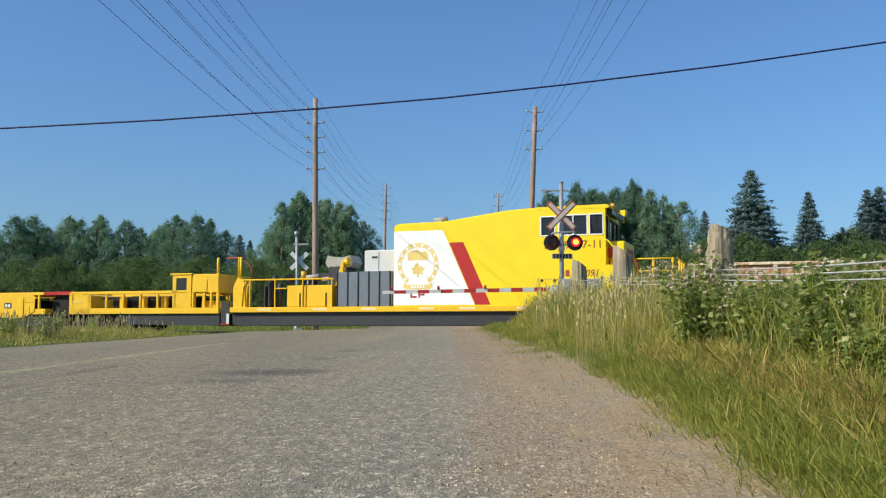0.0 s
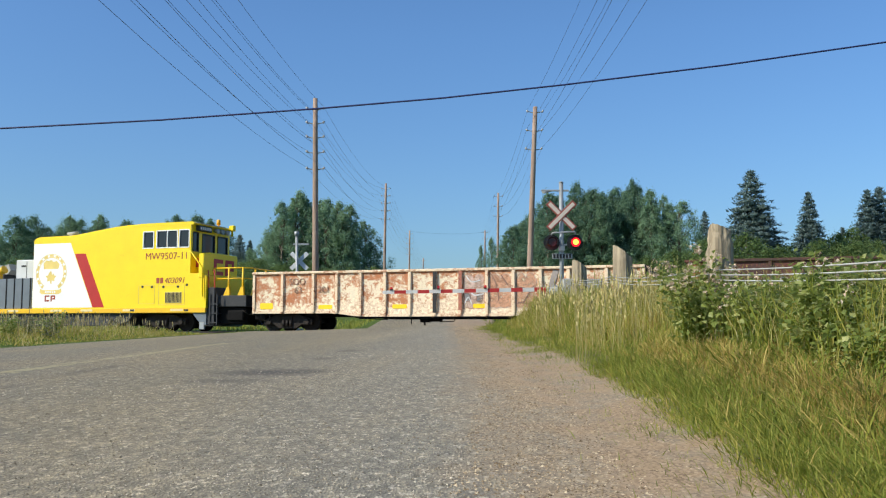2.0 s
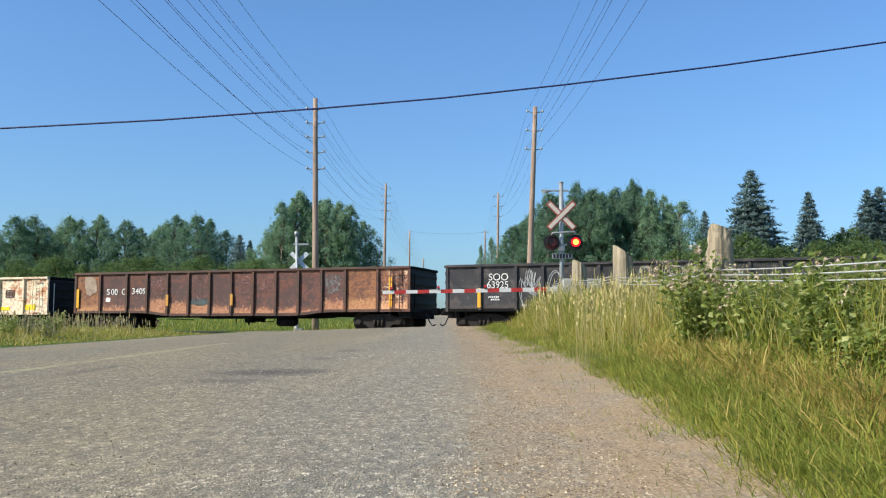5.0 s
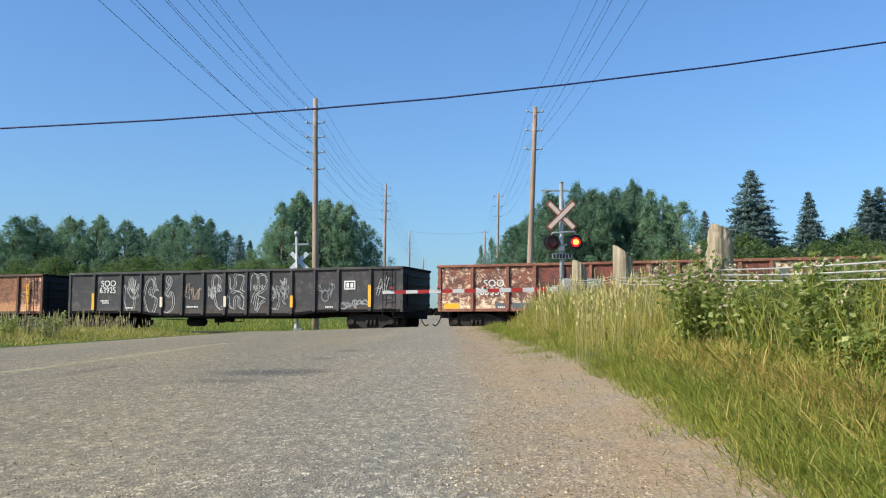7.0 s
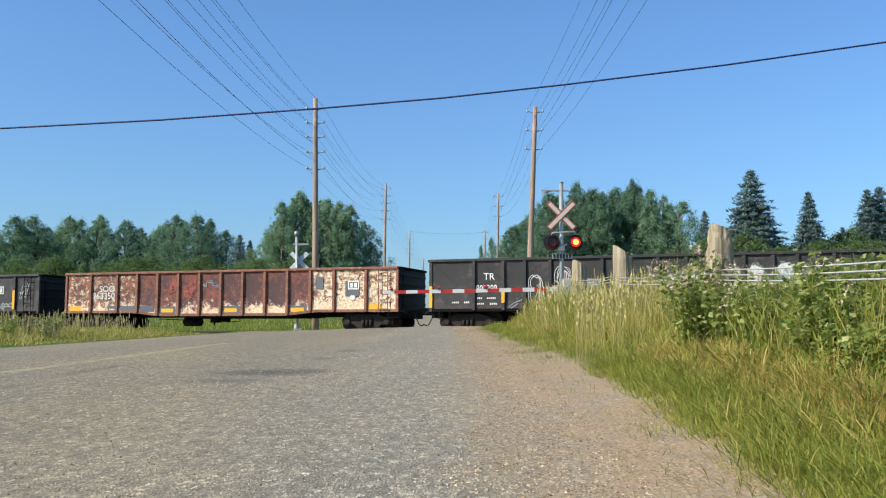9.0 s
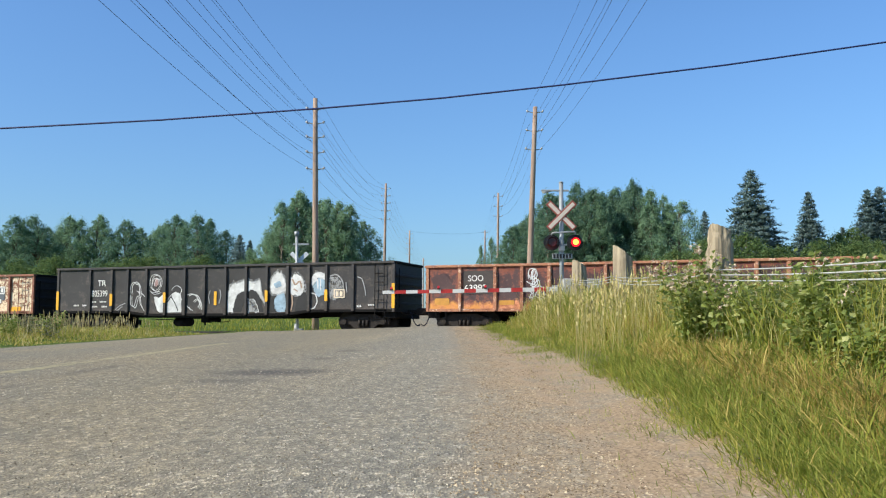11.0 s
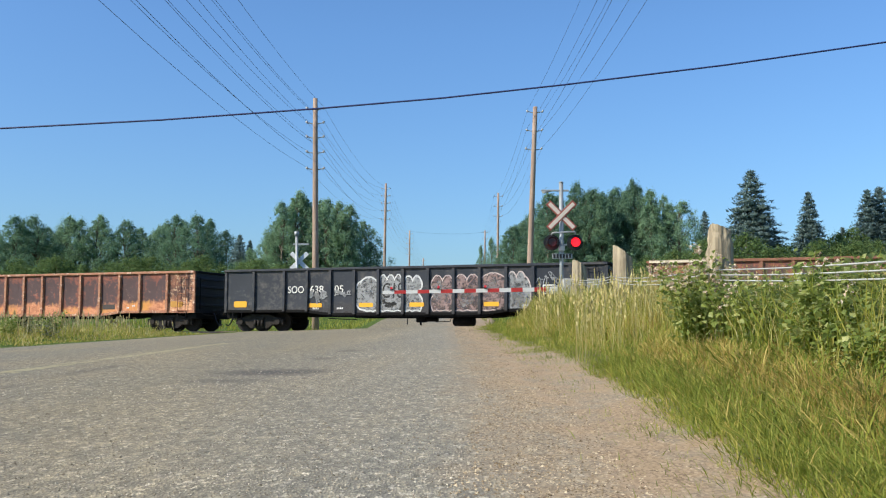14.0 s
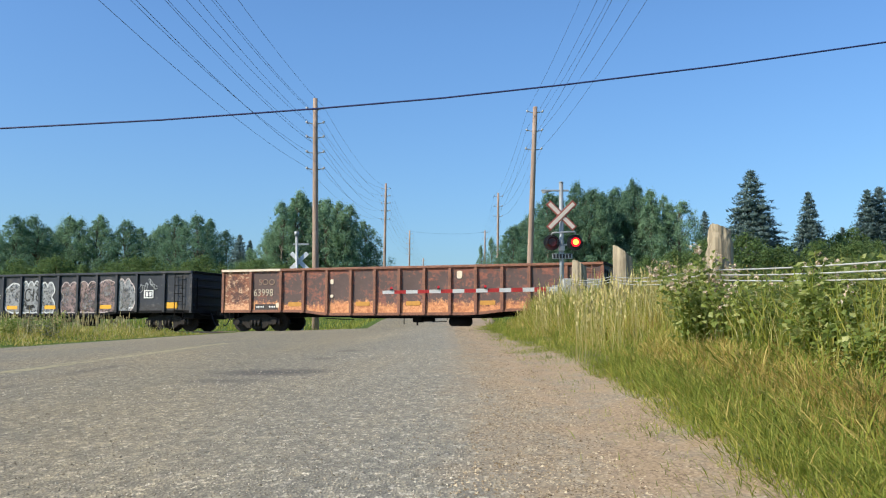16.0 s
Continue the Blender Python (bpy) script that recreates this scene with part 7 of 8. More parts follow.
def span_wires(ends_a, ends_b, sag, r, group):
    for i, (a, b) in enumerate(zip(ends_a, ends_b)):
        bm = bm_new()
        path_tube(bm, sagging(a, b, sag * (0.9 + 0.06 * (i % 4))), r, 4)
        w = new("overhead_wire", mesh_of("overhead_wire", bm, WIRE))
        tagged(w, "thin dark overhead wire strung between the poles", "wire", group)


LEFT_LEVELS = (12.46, 11.70, 10.94, 10.13, 9.25)
left_line = [utility_pole(-7.6, -16.0, 13.0, 0.0, LEFT_LEVELS),
             utility_pole(-6.60, 50.0, 13.02, -0.19, LEFT_LEVELS, 0.19, 0.12),
             utility_pole(-6.15, 100.0, 16.32, 0.13, [z + 3.3 for z in LEFT_LEVELS]),
             utility_pole(-5.3, 150.0, 16.73, 0.06, [z + 3.7 for z in LEFT_LEVELS]),
             utility_pole(-4.12, 200.0, 16.28, 0.0, [z + 3.3 for z in LEFT_LEVELS])]
for a, b in zip(left_line, left_line[1:]):
    span_wires(a, b, 1.6 if a[0][1] < 40 else 1.0, 0.0064 if a[0][1] < 40 else 0.0062, "wires of the pole lines")
RIGHT_LEVELS = (13.50, 12.40, 11.30)
right_line = [utility_pole(5.1, -14.0, 13.8, 0.0, RIGHT_LEVELS),
              utility_pole(4.85, 55.0, 13.80, 0.50, RIGHT_LEVELS, 0.19, 0.13),
              utility_pole(5.95, 105.0, 16.07, 0.13, [z + 2.2 for z in RIGHT_LEVELS]),
              utility_pole(6.8, 157.0, 17.5, 0.1, [z + 3.7 for z in RIGHT_LEVELS])]
for a, b in zip(right_line, right_line[1:]):
    span_wires(a, b, 1.6 if a[0][1] < 40 else 1.0, 0.0064 if a[0][1] < 40 else 0.0062, "wires of the pole lines")
bm = bm_new()
path_tube(bm, sagging((-5.3, 150, 16.6), (6.8, 157, 17.2), 0.35), 0.013, 4)
tagged(new("overhead_wire", mesh_of("overhead_wire", bm, WIRE)), "thin wire crossing high over the far road", "wire", "wires of the pole lines")
# a service cable across the road close by
cable_pts = [(-24.0, 22.0, 5.10), (-17.0, 22.0, 5.13), (-10.31, 22.0, 5.36), (-6.6, 22.0, 5.57), (-2.96, 22.0, 5.85), (0.0, 22.0, 6.115), (2.84, 22.0, 6.44), (6.6, 22.0, 6.92), (10.37, 22.0, 7.48), (14.0, 22.0, 8.05)]
bm = bm_new()
path_tube(bm, cable_pts, 0.021, 8)
tagged(new("service_cable", mesh_of("service_cable", bm, CABLE_NAVY)), "thick navy blue service cable slung across the road", "cable")


# ---- fence ----
def fence_post(x, y, top, r, cut, label, notch=0.0, turn=0.4, worn=0.8):
    """A split post: uneven round section, weathered grooves, a slanting and partly split-off top."""
    g = ground_z(x, y)
    bm = bm_new()
    n, rings = 26, []
    rr = random.Random(int(x * 100 + y))
    shape = [1 + rr.uniform(-0.07, 0.06) + (-0.10 if rr.random() < 0.08 else 0) for _ in range(n)]
    levels = [i / 13 * 0.86 for i in range(14)] + [0.9, 0.94, 0.97, 1.0]
    for h in levels:
        ring = []
        for i in range(n):
            a = 2 * math.pi * i / n
            k = r * shape[i] * (1 + 0.02 * rr.uniform(-1, 1)) * (1 - 0.05 * h)
            zt = top - cut * (0.5 + 0.5 * math.cos(a - turn)) - 0.0375 * worn * rr.random() * min(cut, 0.2) / 0.1
            px_, py_ = k * math.cos(a), k * math.sin(a)
            # a slab has split off one side of the upper part
            if notch and h > 0.80:
                px_ = max(px_, -r * (1.0 - notch * min(1.0, (h - 0.80) / 0.06) * rr.uniform(0.8, 1.1)))
            if h > 0.9:
                chip = 1 + worn / 0.8 * (rr.uniform(0.90, 1.0) * (1 - 0.8 * (h - 0.9)) - 1)
                px_, py_ = px_ * chip, py_ * chip
            ring.append(bm.verts.new((px_, py_, g - 0.2 + (zt - g + 0.2) * h)))
        rings.append(ring)
    for a, b in zip(rings, rings[1:]):
        for i in range(n):
            bm.faces.new((a[i], a[(i + 1) % n], b[(i + 1) % n], b[i]))
    cap = bm.verts.new((0, 0, top - cut * 0.5 + 0.01))
    for i in range(n):
        bm.faces.new((rings[-1][i], rings[-1][(i + 1) % n], cap))
    ob = new("fence_post", mesh_of("fence_post", bm, POST_WOOD))
    ob.matrix_basis = pose(x, y, 0)
    tagged(ob, label, "fence post", "wooden fence posts")


fence_post(2.60, 9.0, 1.695, 0.128, 0.075, "thick weathered wooden fence post with a split rounded top", 0.38, 0.2)
fence_post(3.06, 16.3, 2.15, 0.168, 0.24, "weathered wooden fence post with a slanting sawn top", 0.0, 0.15, 0.1)
fence_post(3.27, 23.0, 2.43, 0.185, 0.20, "weathered wooden fence post with a broken top", 0.0, 0.3, 0.35)
fence_post(2.45, 1.2, 1.15, 0.11, 0.06, "weathered wooden fence post in tall grass")
FENCE = [(2.45, 1.2, 0.93), (2.60, 9.0, 1.25), (3.00, 16.3, 1.62), (3.20, 23.0, 1.95), (3.5, 31.0, 2.0)]
for drop, side in ((0.0, -1), (0.045, 1), (0.09, -1)):
    bm = bm_new()
    for a, b in zip(FENCE, FENCE[1:]):
        p, q = Vector(a), Vector(b)
        p.x, q.x = p.x - 0.13, q.x - 0.13
        p.z, q.z = p.z - drop, q.z - drop
        path_tube(bm, sagging(p, q, 0.05 + 0.04 * abs(side) * drop, 10), 0.006, 5)
    tagged(new("fence_wire", mesh_of("fence_wire", bm, FENCE_STEEL)), "slack grey fence wire strung along the posts", "fence wire", "fence wires")


# ---- trees ----
def leaf_cloud(verts, faces, centre, radius, count, size, rr, squash=0.85):
    for _ in range(count):
        d = Vector((rr.gauss(0, 1), rr.gauss(0, 1), rr.gauss(0, 1)))
        d.normalize()
        rad = radius * (0.25 + 0.95 * rr.random())
        p = Vector(centre) + Vector((d.x * rad, d.y * rad, d.z * rad * squash))
        n = (d + Vector((rr.gauss(0, 0.55), rr.gauss(0, 0.55), rr.gauss(0, 0.55) + 0.45))).normalized()
        a = n.orthogonal().normalized()
        b = n.cross(a)
        t = rr.uniform(0, 6.28)
        u, v = a * math.cos(t) + b * math.sin(t), b * math.cos(t) - a * math.sin(t)
        s = size * rr.uniform(0.6, 1.35)
        i = len(verts)
        verts += [p - u * s, p - v * s * 0.7, p + u * s * 0.9 + v * s * 0.3]
        faces.append((i, i + 1, i + 2))


def crown_mesh(name, verts, faces, material):
    me = bpy.data.meshes.new(name)
    me.from_pydata([tuple(v) for v in verts], [], faces)
    me.materials.append(material)
    return me


def broadleaf(seed, height, width, clumps, leaves, size, material, label, low=0.2, taper=1.0):
    """A tree of unit build: trunk, rising limbs, and a crown of upright leafy sprays with gaps between them."""
    rr = random.Random(seed)
    tree = thing("tree", label, "tree", None, "bushes at the field edge" if height < 6 else "broad-leaved trees beyond the track")
    bm = bm_new()
    pts = [(0, 0, -0.3)]
    for i in range(1, 7):
        pts.append((pts[-1][0] + rr.uniform(-0.2, 0.2), pts[-1][1] + rr.uniform(-0.2, 0.2), height * 0.93 * i / 6))
    r = height * 0.011
    for i in range(6):
        tube(bm, pts[i], pts[i + 1], r * (1 - i / 6.6), r * (1 - (i + 1) / 6.6), 6, caps=False)
    verts, faces = [], []
    for c in range(clumps):
        h = low + (1 - low) * (c + rr.random()) / clumps
        g_ = (h - low) / (1 - low)
        a = rr.uniform(0, 6.28)
        lobe = 0.86 + 0.20 * math.sin(3 * a + seed) * math.sin(7.0 * h + 2 * seed) + 0.16 * math.sin(5 * a + 11 * h)
        prof = min(1.0, 0.6 + 1.6 * g_) * max(0.0, 1 - g_ ** (3.4 - taper)) ** 0.72 * lobe
        prof = max(prof, 0.05)
        rad = width * 0.5 * prof * rr.uniform(0.1, 1.0) ** 0.55
        cen = (rad * math.cos(a), rad * math.sin(a), height * h * 0.97)
        cr = width * 0.5 * rr.uniform(0.09, 0.21) * (0.45 + 0.55 * prof)
        leaf_cloud(verts, faces, cen, cr, int(leaves * (cr / (width * 0.085)) ** 1.6) + 12, size, rr, rr.uniform(0.85, 1.45))
        if c % 4 == 0:
            z0 = max(height * 0.12, cen[2] - 0.5 * rad - height * 0.10)
            k = min(5, int(z0 / (height * 0.93) * 6))
            tube(bm, (pts[k][0], pts[k][1], z0), cen, r * 0.32, r * 0.08, 4, caps=False)
    part("trunk", bm, BARK, tree)
    # upright shoots feather the top and the flanks
    for _ in range(40):
        a, u = rr.uniform(0, 6.28), rr.random()
        rad = width * 0.42 * u
        z = height * (1.0 - 0.45 * u ** 1.8) * rr.uniform(0.90, 1.02)
        leaf_cloud(verts, faces, (rad * math.cos(a), rad * math.sin(a), z - 0.3), 0.26, 34, size * 0.8, rr, rr.uniform(1.3, 2.6))
    ob = new("crown", crown_mesh("crown", verts, faces, material))
    ob.parent = tree
    return tree


def spruce(seed, height, width, label):
    """A spruce: whorls of boughs that droop lower down, each hung with short dense needle sprays."""
    rr = random.Random(seed)
    tree = thing("tree", label, "tree", None, "spruce trees beyond the track")
    bm = bm_new()
    tube(bm, (0, 0, -0.3), (0, 0, height), height * 0.016, 0.01, 7, caps=False)
    verts, faces = [], []
    tiers = int(height * 2.7)
    lean = [rr.uniform(0.86, 1.14) for _ in range(9)]
    for t in range(tiers):
        h = 0.05 + 0.95 * (t + rr.uniform(-0.25, 0.25)) / tiers
        h = min(h, 0.995)
        reach = width * 0.5 * (1 - h) ** 0.80 + 0.10
        count = 20 if h < 0.75 else 12
        for k in range(count):
            a = 6.28 * (k + 0.5 * (t % 2)) / count + rr.uniform(-0.22, 0.22)
            rl = reach * rr.uniform(0.72, 1.12) * lean[int(a / 6.29 * 9) % 9]
            z0 = height * (h + rr.uniform(-0.4, 0.4) / tiers)
            sag = -0.55 + 0.95 * smooth(0.0, 0.35, 1 - h) + rr.uniform(-0.10, 0.10)
            elbow = Vector((0.65 * rl * math.cos(a), 0.65 * rl * math.sin(a), z0 - rl * 0.52 * sag))
            tip = Vector((rl * math.cos(a), rl * math.sin(a), z0 - rl * 0.58 * sag))
            if k % 2 == 0:
                tube(bm, (0, 0, z0), elbow, 0.03, 0.012, 4, caps=False)
            n = max(6, int(rl * 12))
            for i in range(n):
                f = ((i + rr.random()) / n) ** 0.62
                p = (Vector((0, 0, z0)).lerp(elbow, f / 0.65) if f < 0.65 else elbow.lerp(tip, (f - 0.65) / 0.35))
                spread = 0.26 * rl * (1.05 - f) + 0.05
                side_ = rr.gauss(0, spread)
                p = p + Vector((-math.sin(a) * side_, math.cos(a) * side_, rr.gauss(0, 0.06) - 0.10 * abs(side_)))
                b = a + 0.9 * math.copysign(min(1.0, abs(side_) * 2.0), side_) + rr.uniform(-0.3, 0.3)
                d = Vector((math.cos(b), math.sin(b), -0.16 + rr.gauss(0, 0.20))).normalized()
                sdir = d.cross(Vector((0, 0, 1))).normalized()
                s = rr.uniform(0.24, 0.46) * (0.75 + 0.4 * (1 - h))
                i0 = len(verts)
                drop = Vector((0, 0, -0.55 * s))
                verts += [p - d * s * 0.4, p + sdir * s * 0.36 + drop, p + d * s, p - sdir * s * 0.36 + drop]
                faces.append((i0, i0 + 1, i0 + 2, i0 + 3))
    part("trunk", bm, BARK, tree)
    ob = new("crown", crown_mesh("crown", verts, faces, NEEDLE))
    ob.parent = tree
    return tree


POPLAR = [broadleaf(s, 12.0, w, 235, 84, 0.100, LEAF, "tall broad-leaved tree with a grey-green crown in a row", 0.05, t_) for s, w, t_ in ((1, 6.4, 0.9), (2, 7.2, 0.6), (3, 5.8, 1.2))]
DARK_TREE = [broadleaf(s, 12.0, w, 235, 84, 0.100, LEAF_DARK, "dense dark green broad-leaved tree beyond the track", 0.06, t_) for s, w, t_ in ((4, 7.4, 1.2), (5, 6.6, 0.8))]
BUSH = [broadleaf(s, 4.2, 5.2, 110, 52, 0.082, leaf, "rounded green bush at the edge of the field", 0.05, 0.3) for s, leaf in ((6, LEAF_BUSH), (7, LEAF_BUSH), (10, LEAF_PALE))]
SPRUCE = [spruce(8, 13.0, 10.6, "dark spruce tree with drooping branches"), spruce(9, 13.0, 9.4, "dark spruce tree with drooping branches")]
used = set()


def plant(proto, x, y, top, spin, wide=1.0, base=None):
    g = ground_z(x, y) - 0.1 if base is None else base
    h0 = {"p": 12.0, "d": 12.0, "b": 4.2, "s": 13.0}[proto[0]]
    src = {"p": POPLAR, "d": DARK_TREE, "b": BUSH, "s": SPRUCE}[proto[0]][int(proto[1])]
    k = (top - g) / h0
    if src.name in used:
        ob = copy_thing(src, pose(x, y, g, 0, 0, spin))
    else:
        used.add(src.name)
        ob = src
    ob.matrix_basis = pose(x, y, g, 0, 0, spin) @ Matrix.Diagonal((k * wide, k * wide, k, 1))
    return ob


rt = random.Random(77)
LEFT_TOPS = [(-75, 14.3), (-61, 14.8), (-56, 15.6), (-52.5, 16.1), (-49.0, 16.6), (-44.0, 16.4), (-42.0, 15.5), (-38.5, 16.1), (-34.0, 16.6), (-30.8, 16.3)]
for i in range(27):
    x = -66.5 + i * 1.36 + rt.uniform(-0.5, 0.5)
    plant("p%d" % rt.randrange(3) if rt.random() < 0.6 else "d%d" % rt.randrange(2), x, 129 + rt.uniform(-5, 9), lerp_table(LEFT_TOPS, x) + rt.uniform(-0.9, 0.2), rt.uniform(0, 360), rt.uniform(1.0, 1.35))
for i in range(27):
    x = -58 + i * 1.65 + rt.uniform(-0.6, 0.6)
    plant("b%d" % rt.randrange(2), x * 0.72, 84 + rt.uniform(-6, 10), 7.0 + rt.uniform(-0.9, 0.5), rt.uniform(0, 360), rt.uniform(0.9, 1.3))
for x, top in ((-58.5, 14.4), (-57.0, 14.8), (-55.6, 15.0), (-54.2, 15.2), (-29.8, 14.8)):
    plant("d0", x, 131, top, rt.uniform(0, 360), 1.15)
MID_TOPS = [(-25.0, 8.2), (-22.5, 9.0), (-20.6, 10.2), (-18.8, 11.8), (-17.6, 13.8), (-16.4, 15.8), (-15.4, 16.7), (-12.4, 15.3), (-11.0, 14.7), (-9.2, 14.1), (-8.5, 11.9), (-7.6, 9.2)]
for i in range(22):
    x = -24.6 + i * 0.825 + rt.uniform(-0.3, 0.3)
    plant("d%d" % rt.randrange(2) if rt.random() < 0.25 else "p%d" % rt.randrange(3), x, 104 + rt.uniform(-4, 5), lerp_table(MID_TOPS, x) + rt.uniform(-1.2, 0.3), rt.uniform(0, 360), rt.uniform(0.92, 1.2))
RIGHT_TOPS = [(6.6, 10.0), (7.8, 13.2), (9.6, 14.3), (12.5, 15.9), (14.2, 16.5), (15.5, 15.9), (17.6, 16.2), (18.6, 16.3), (20.0, 17.3), (21.4, 15.8), (22.6, 15.0), (24.6, 15.6), (25.4, 13.6), (26.4, 12.0)]
for i in range(23):
    x = 7.4 + i * 0.83 + rt.uniform(-0.3, 0.3)
    kind_ = "d%d" % rt.randrange(2) if rt.random() < (0.9 if x < 21 else 0.0) else "p%d" % rt.randrange(3)
    plant(kind_, x, 102 + rt.uniform(-4, 7), lerp_table(RIGHT_TOPS, x) + rt.uniform(-1.0, 0.3), rt.uniform(0, 360), rt.uniform(0.95, 1.18))
for i in range(8):
    x = 9.2 + i * 2.0 + rt.uniform(-0.3, 0.3)
    plant("p%d" % rt.randrange(3), x, 112 + rt.uniform(-2, 4), lerp_table(RIGHT_TOPS, x * 0.9) * 1.05 + rt.uniform(-0.8, 0.0), rt.uniform(0, 360), rt.uniform(0.9, 1.1))
for x, y, top, k, w in ((7.6, 150, 15.9, "p0", 0.6), (5.9, 150, 14.6, "p2", 0.5), (20.0, 101, 17.3, "d0", 0.6), (14.0, 100, 16.7, "d1", 0.7), (25.0, 108, 16.6, "p1", 0.7)):
    plant(k, x, y, top, rt.uniform(0, 360), w)
for x, y, top, k, w in ((27.5, 85, 15.4, "s0", 1.0), (34.5, 90, 14.2, "s1", 0.85), (42.3, 95, 15.2, "s1", 0.95), (44.0, 96, 15.6, "s0", 1.0), (32.9, 120, 16.2, "s1", 0.7), (-25.5, 120, 13.0, "s0", 0.8), (-24.4, 121, 12.4, "s1", 0.7), (40.6, 97, 11.6, "s1", 0.9), (46.5, 93, 13.5, "s0", 1.0)):
    plant(k, x, y, top, rt.uniform(0, 360), w)
for i in range(30):
    x = 12.0 + i * 1.25 + rt.uniform(-0.5, 0.5)
    plant("b%d" % rt.randrange(2), x, 84 + rt.uniform(-5, 7), lerp_table([(12, 6.4), (20, 7.4), (24, 8.6), (45, 8.9)], x) + rt.uniform(-0.9, 0.5), rt.uniform(0, 360), rt.uniform(0.9, 1.25))
for i in range(7):
    plant("b2", 6.2 + i * 1.05 + rt.uniform(-0.3, 0.3), 80 + rt.uniform(-3, 4), lerp_table([(6, 4.9), (13, 6.2)], 6.2 + i * 1.05) + rt.uniform(-0.4, 0.4), rt.uniform(0, 360), rt.uniform(0.9, 1.25))
for x, top in ((38.0, 10.4), (36.4, 9.8), (39.4, 11.0), (26.6, 9.6), (25.2, 9.8)):
    plant("b0", x, 92, top, rt.uniform(0, 360), 0.75)
for i in range(10):
    x = -22 + i * 1.7 + rt.uniform(-0.5, 0.5)
    plant("b%d" % rt.randrange(2), x, 92 + rt.uniform(-3, 4), 7.2 + rt.uniform(-1.0, 0.3), rt.uniform(0, 360), rt.uniform(0.9, 1.2))


# ---- grass and weeds ----
def blades(name, label, places, material):
    """Bent grass blades at (x, y, height, width, lean) places, and some with the way they lean, all in one mesh."""
    n = len(places)
    rng = np.random.default_rng(len(places))
    P = np.array([(*p, 99.0)[:6] for p in places])
    base = np.column_stack([P[:, 0], P[:, 1], [ground_z(x, y) - 0.02 for x, y in P[:, :2]]])
    a = rng.uniform(0, 2 * math.pi, n)
    facing = np.column_stack([np.cos(a), np.sin(a), np.zeros(n)])
    b = np.where(P[:, 5] > 90, rng.uniform(0, 2 * math.pi, n), P[:, 5])
    bend = np.column_stack([np.cos(b), np.sin(b), np.zeros(n)]) * (P[:, 4] * P[:, 2])[:, None]
    up = np.zeros((n, 3))
    up[:, 2] = P[:, 2]
    w = facing * (P[:, 3] * 0.5)[:, None]
    rows = []
    for k, kw in ((0.0, 0.9), (0.4, 1.0), (0.75, 0.7)):
        c = base + up * k * (1 - 0.12 * P[:, 4:5] * k) + bend * k ** 2
        rows += [c - w * kw, c + w * kw]
    tip = base + up * (1 - 0.25 * P[:, 4:5]) + bend
    verts = np.stack(rows + [tip], axis=1).reshape(-1, 3)
    # the nearer blades bend in three pieces, the farther ones in two
    near = P[:, 1] < 8.0
    i = np.arange(n)[:, None] * 7
    quads = np.concatenate([(i + np.array([0, 1, 3, 2]))[near], (i + np.array([2, 3, 5, 4]))[near], (i + np.array([0, 1, 3, 2]))[~near]], axis=0)
    tris = np.concatenate([(i + np.array([4, 5, 6]))[near], (i + np.array([2, 3, 6]))[~near]], axis=0)
    me = bpy.data.meshes.new(name)
    me.from_pydata(verts.tolist(), [], quads.tolist() + tris.tolist())
    me.materials.append(material)
    return tagged(new(name, me), label, "grass", kind="stuff")


def verge_edge(y):
    """Where the grass begins beside the gravelly margin."""
    return edge_right(y) + lerp_table([(3.0, 0.07), (5.4, 0.24), (8.2, 0.26), (11.0, 0.12), (14.5, 0.0), (24.0, -0.10), (31.0, -0.36)], y)


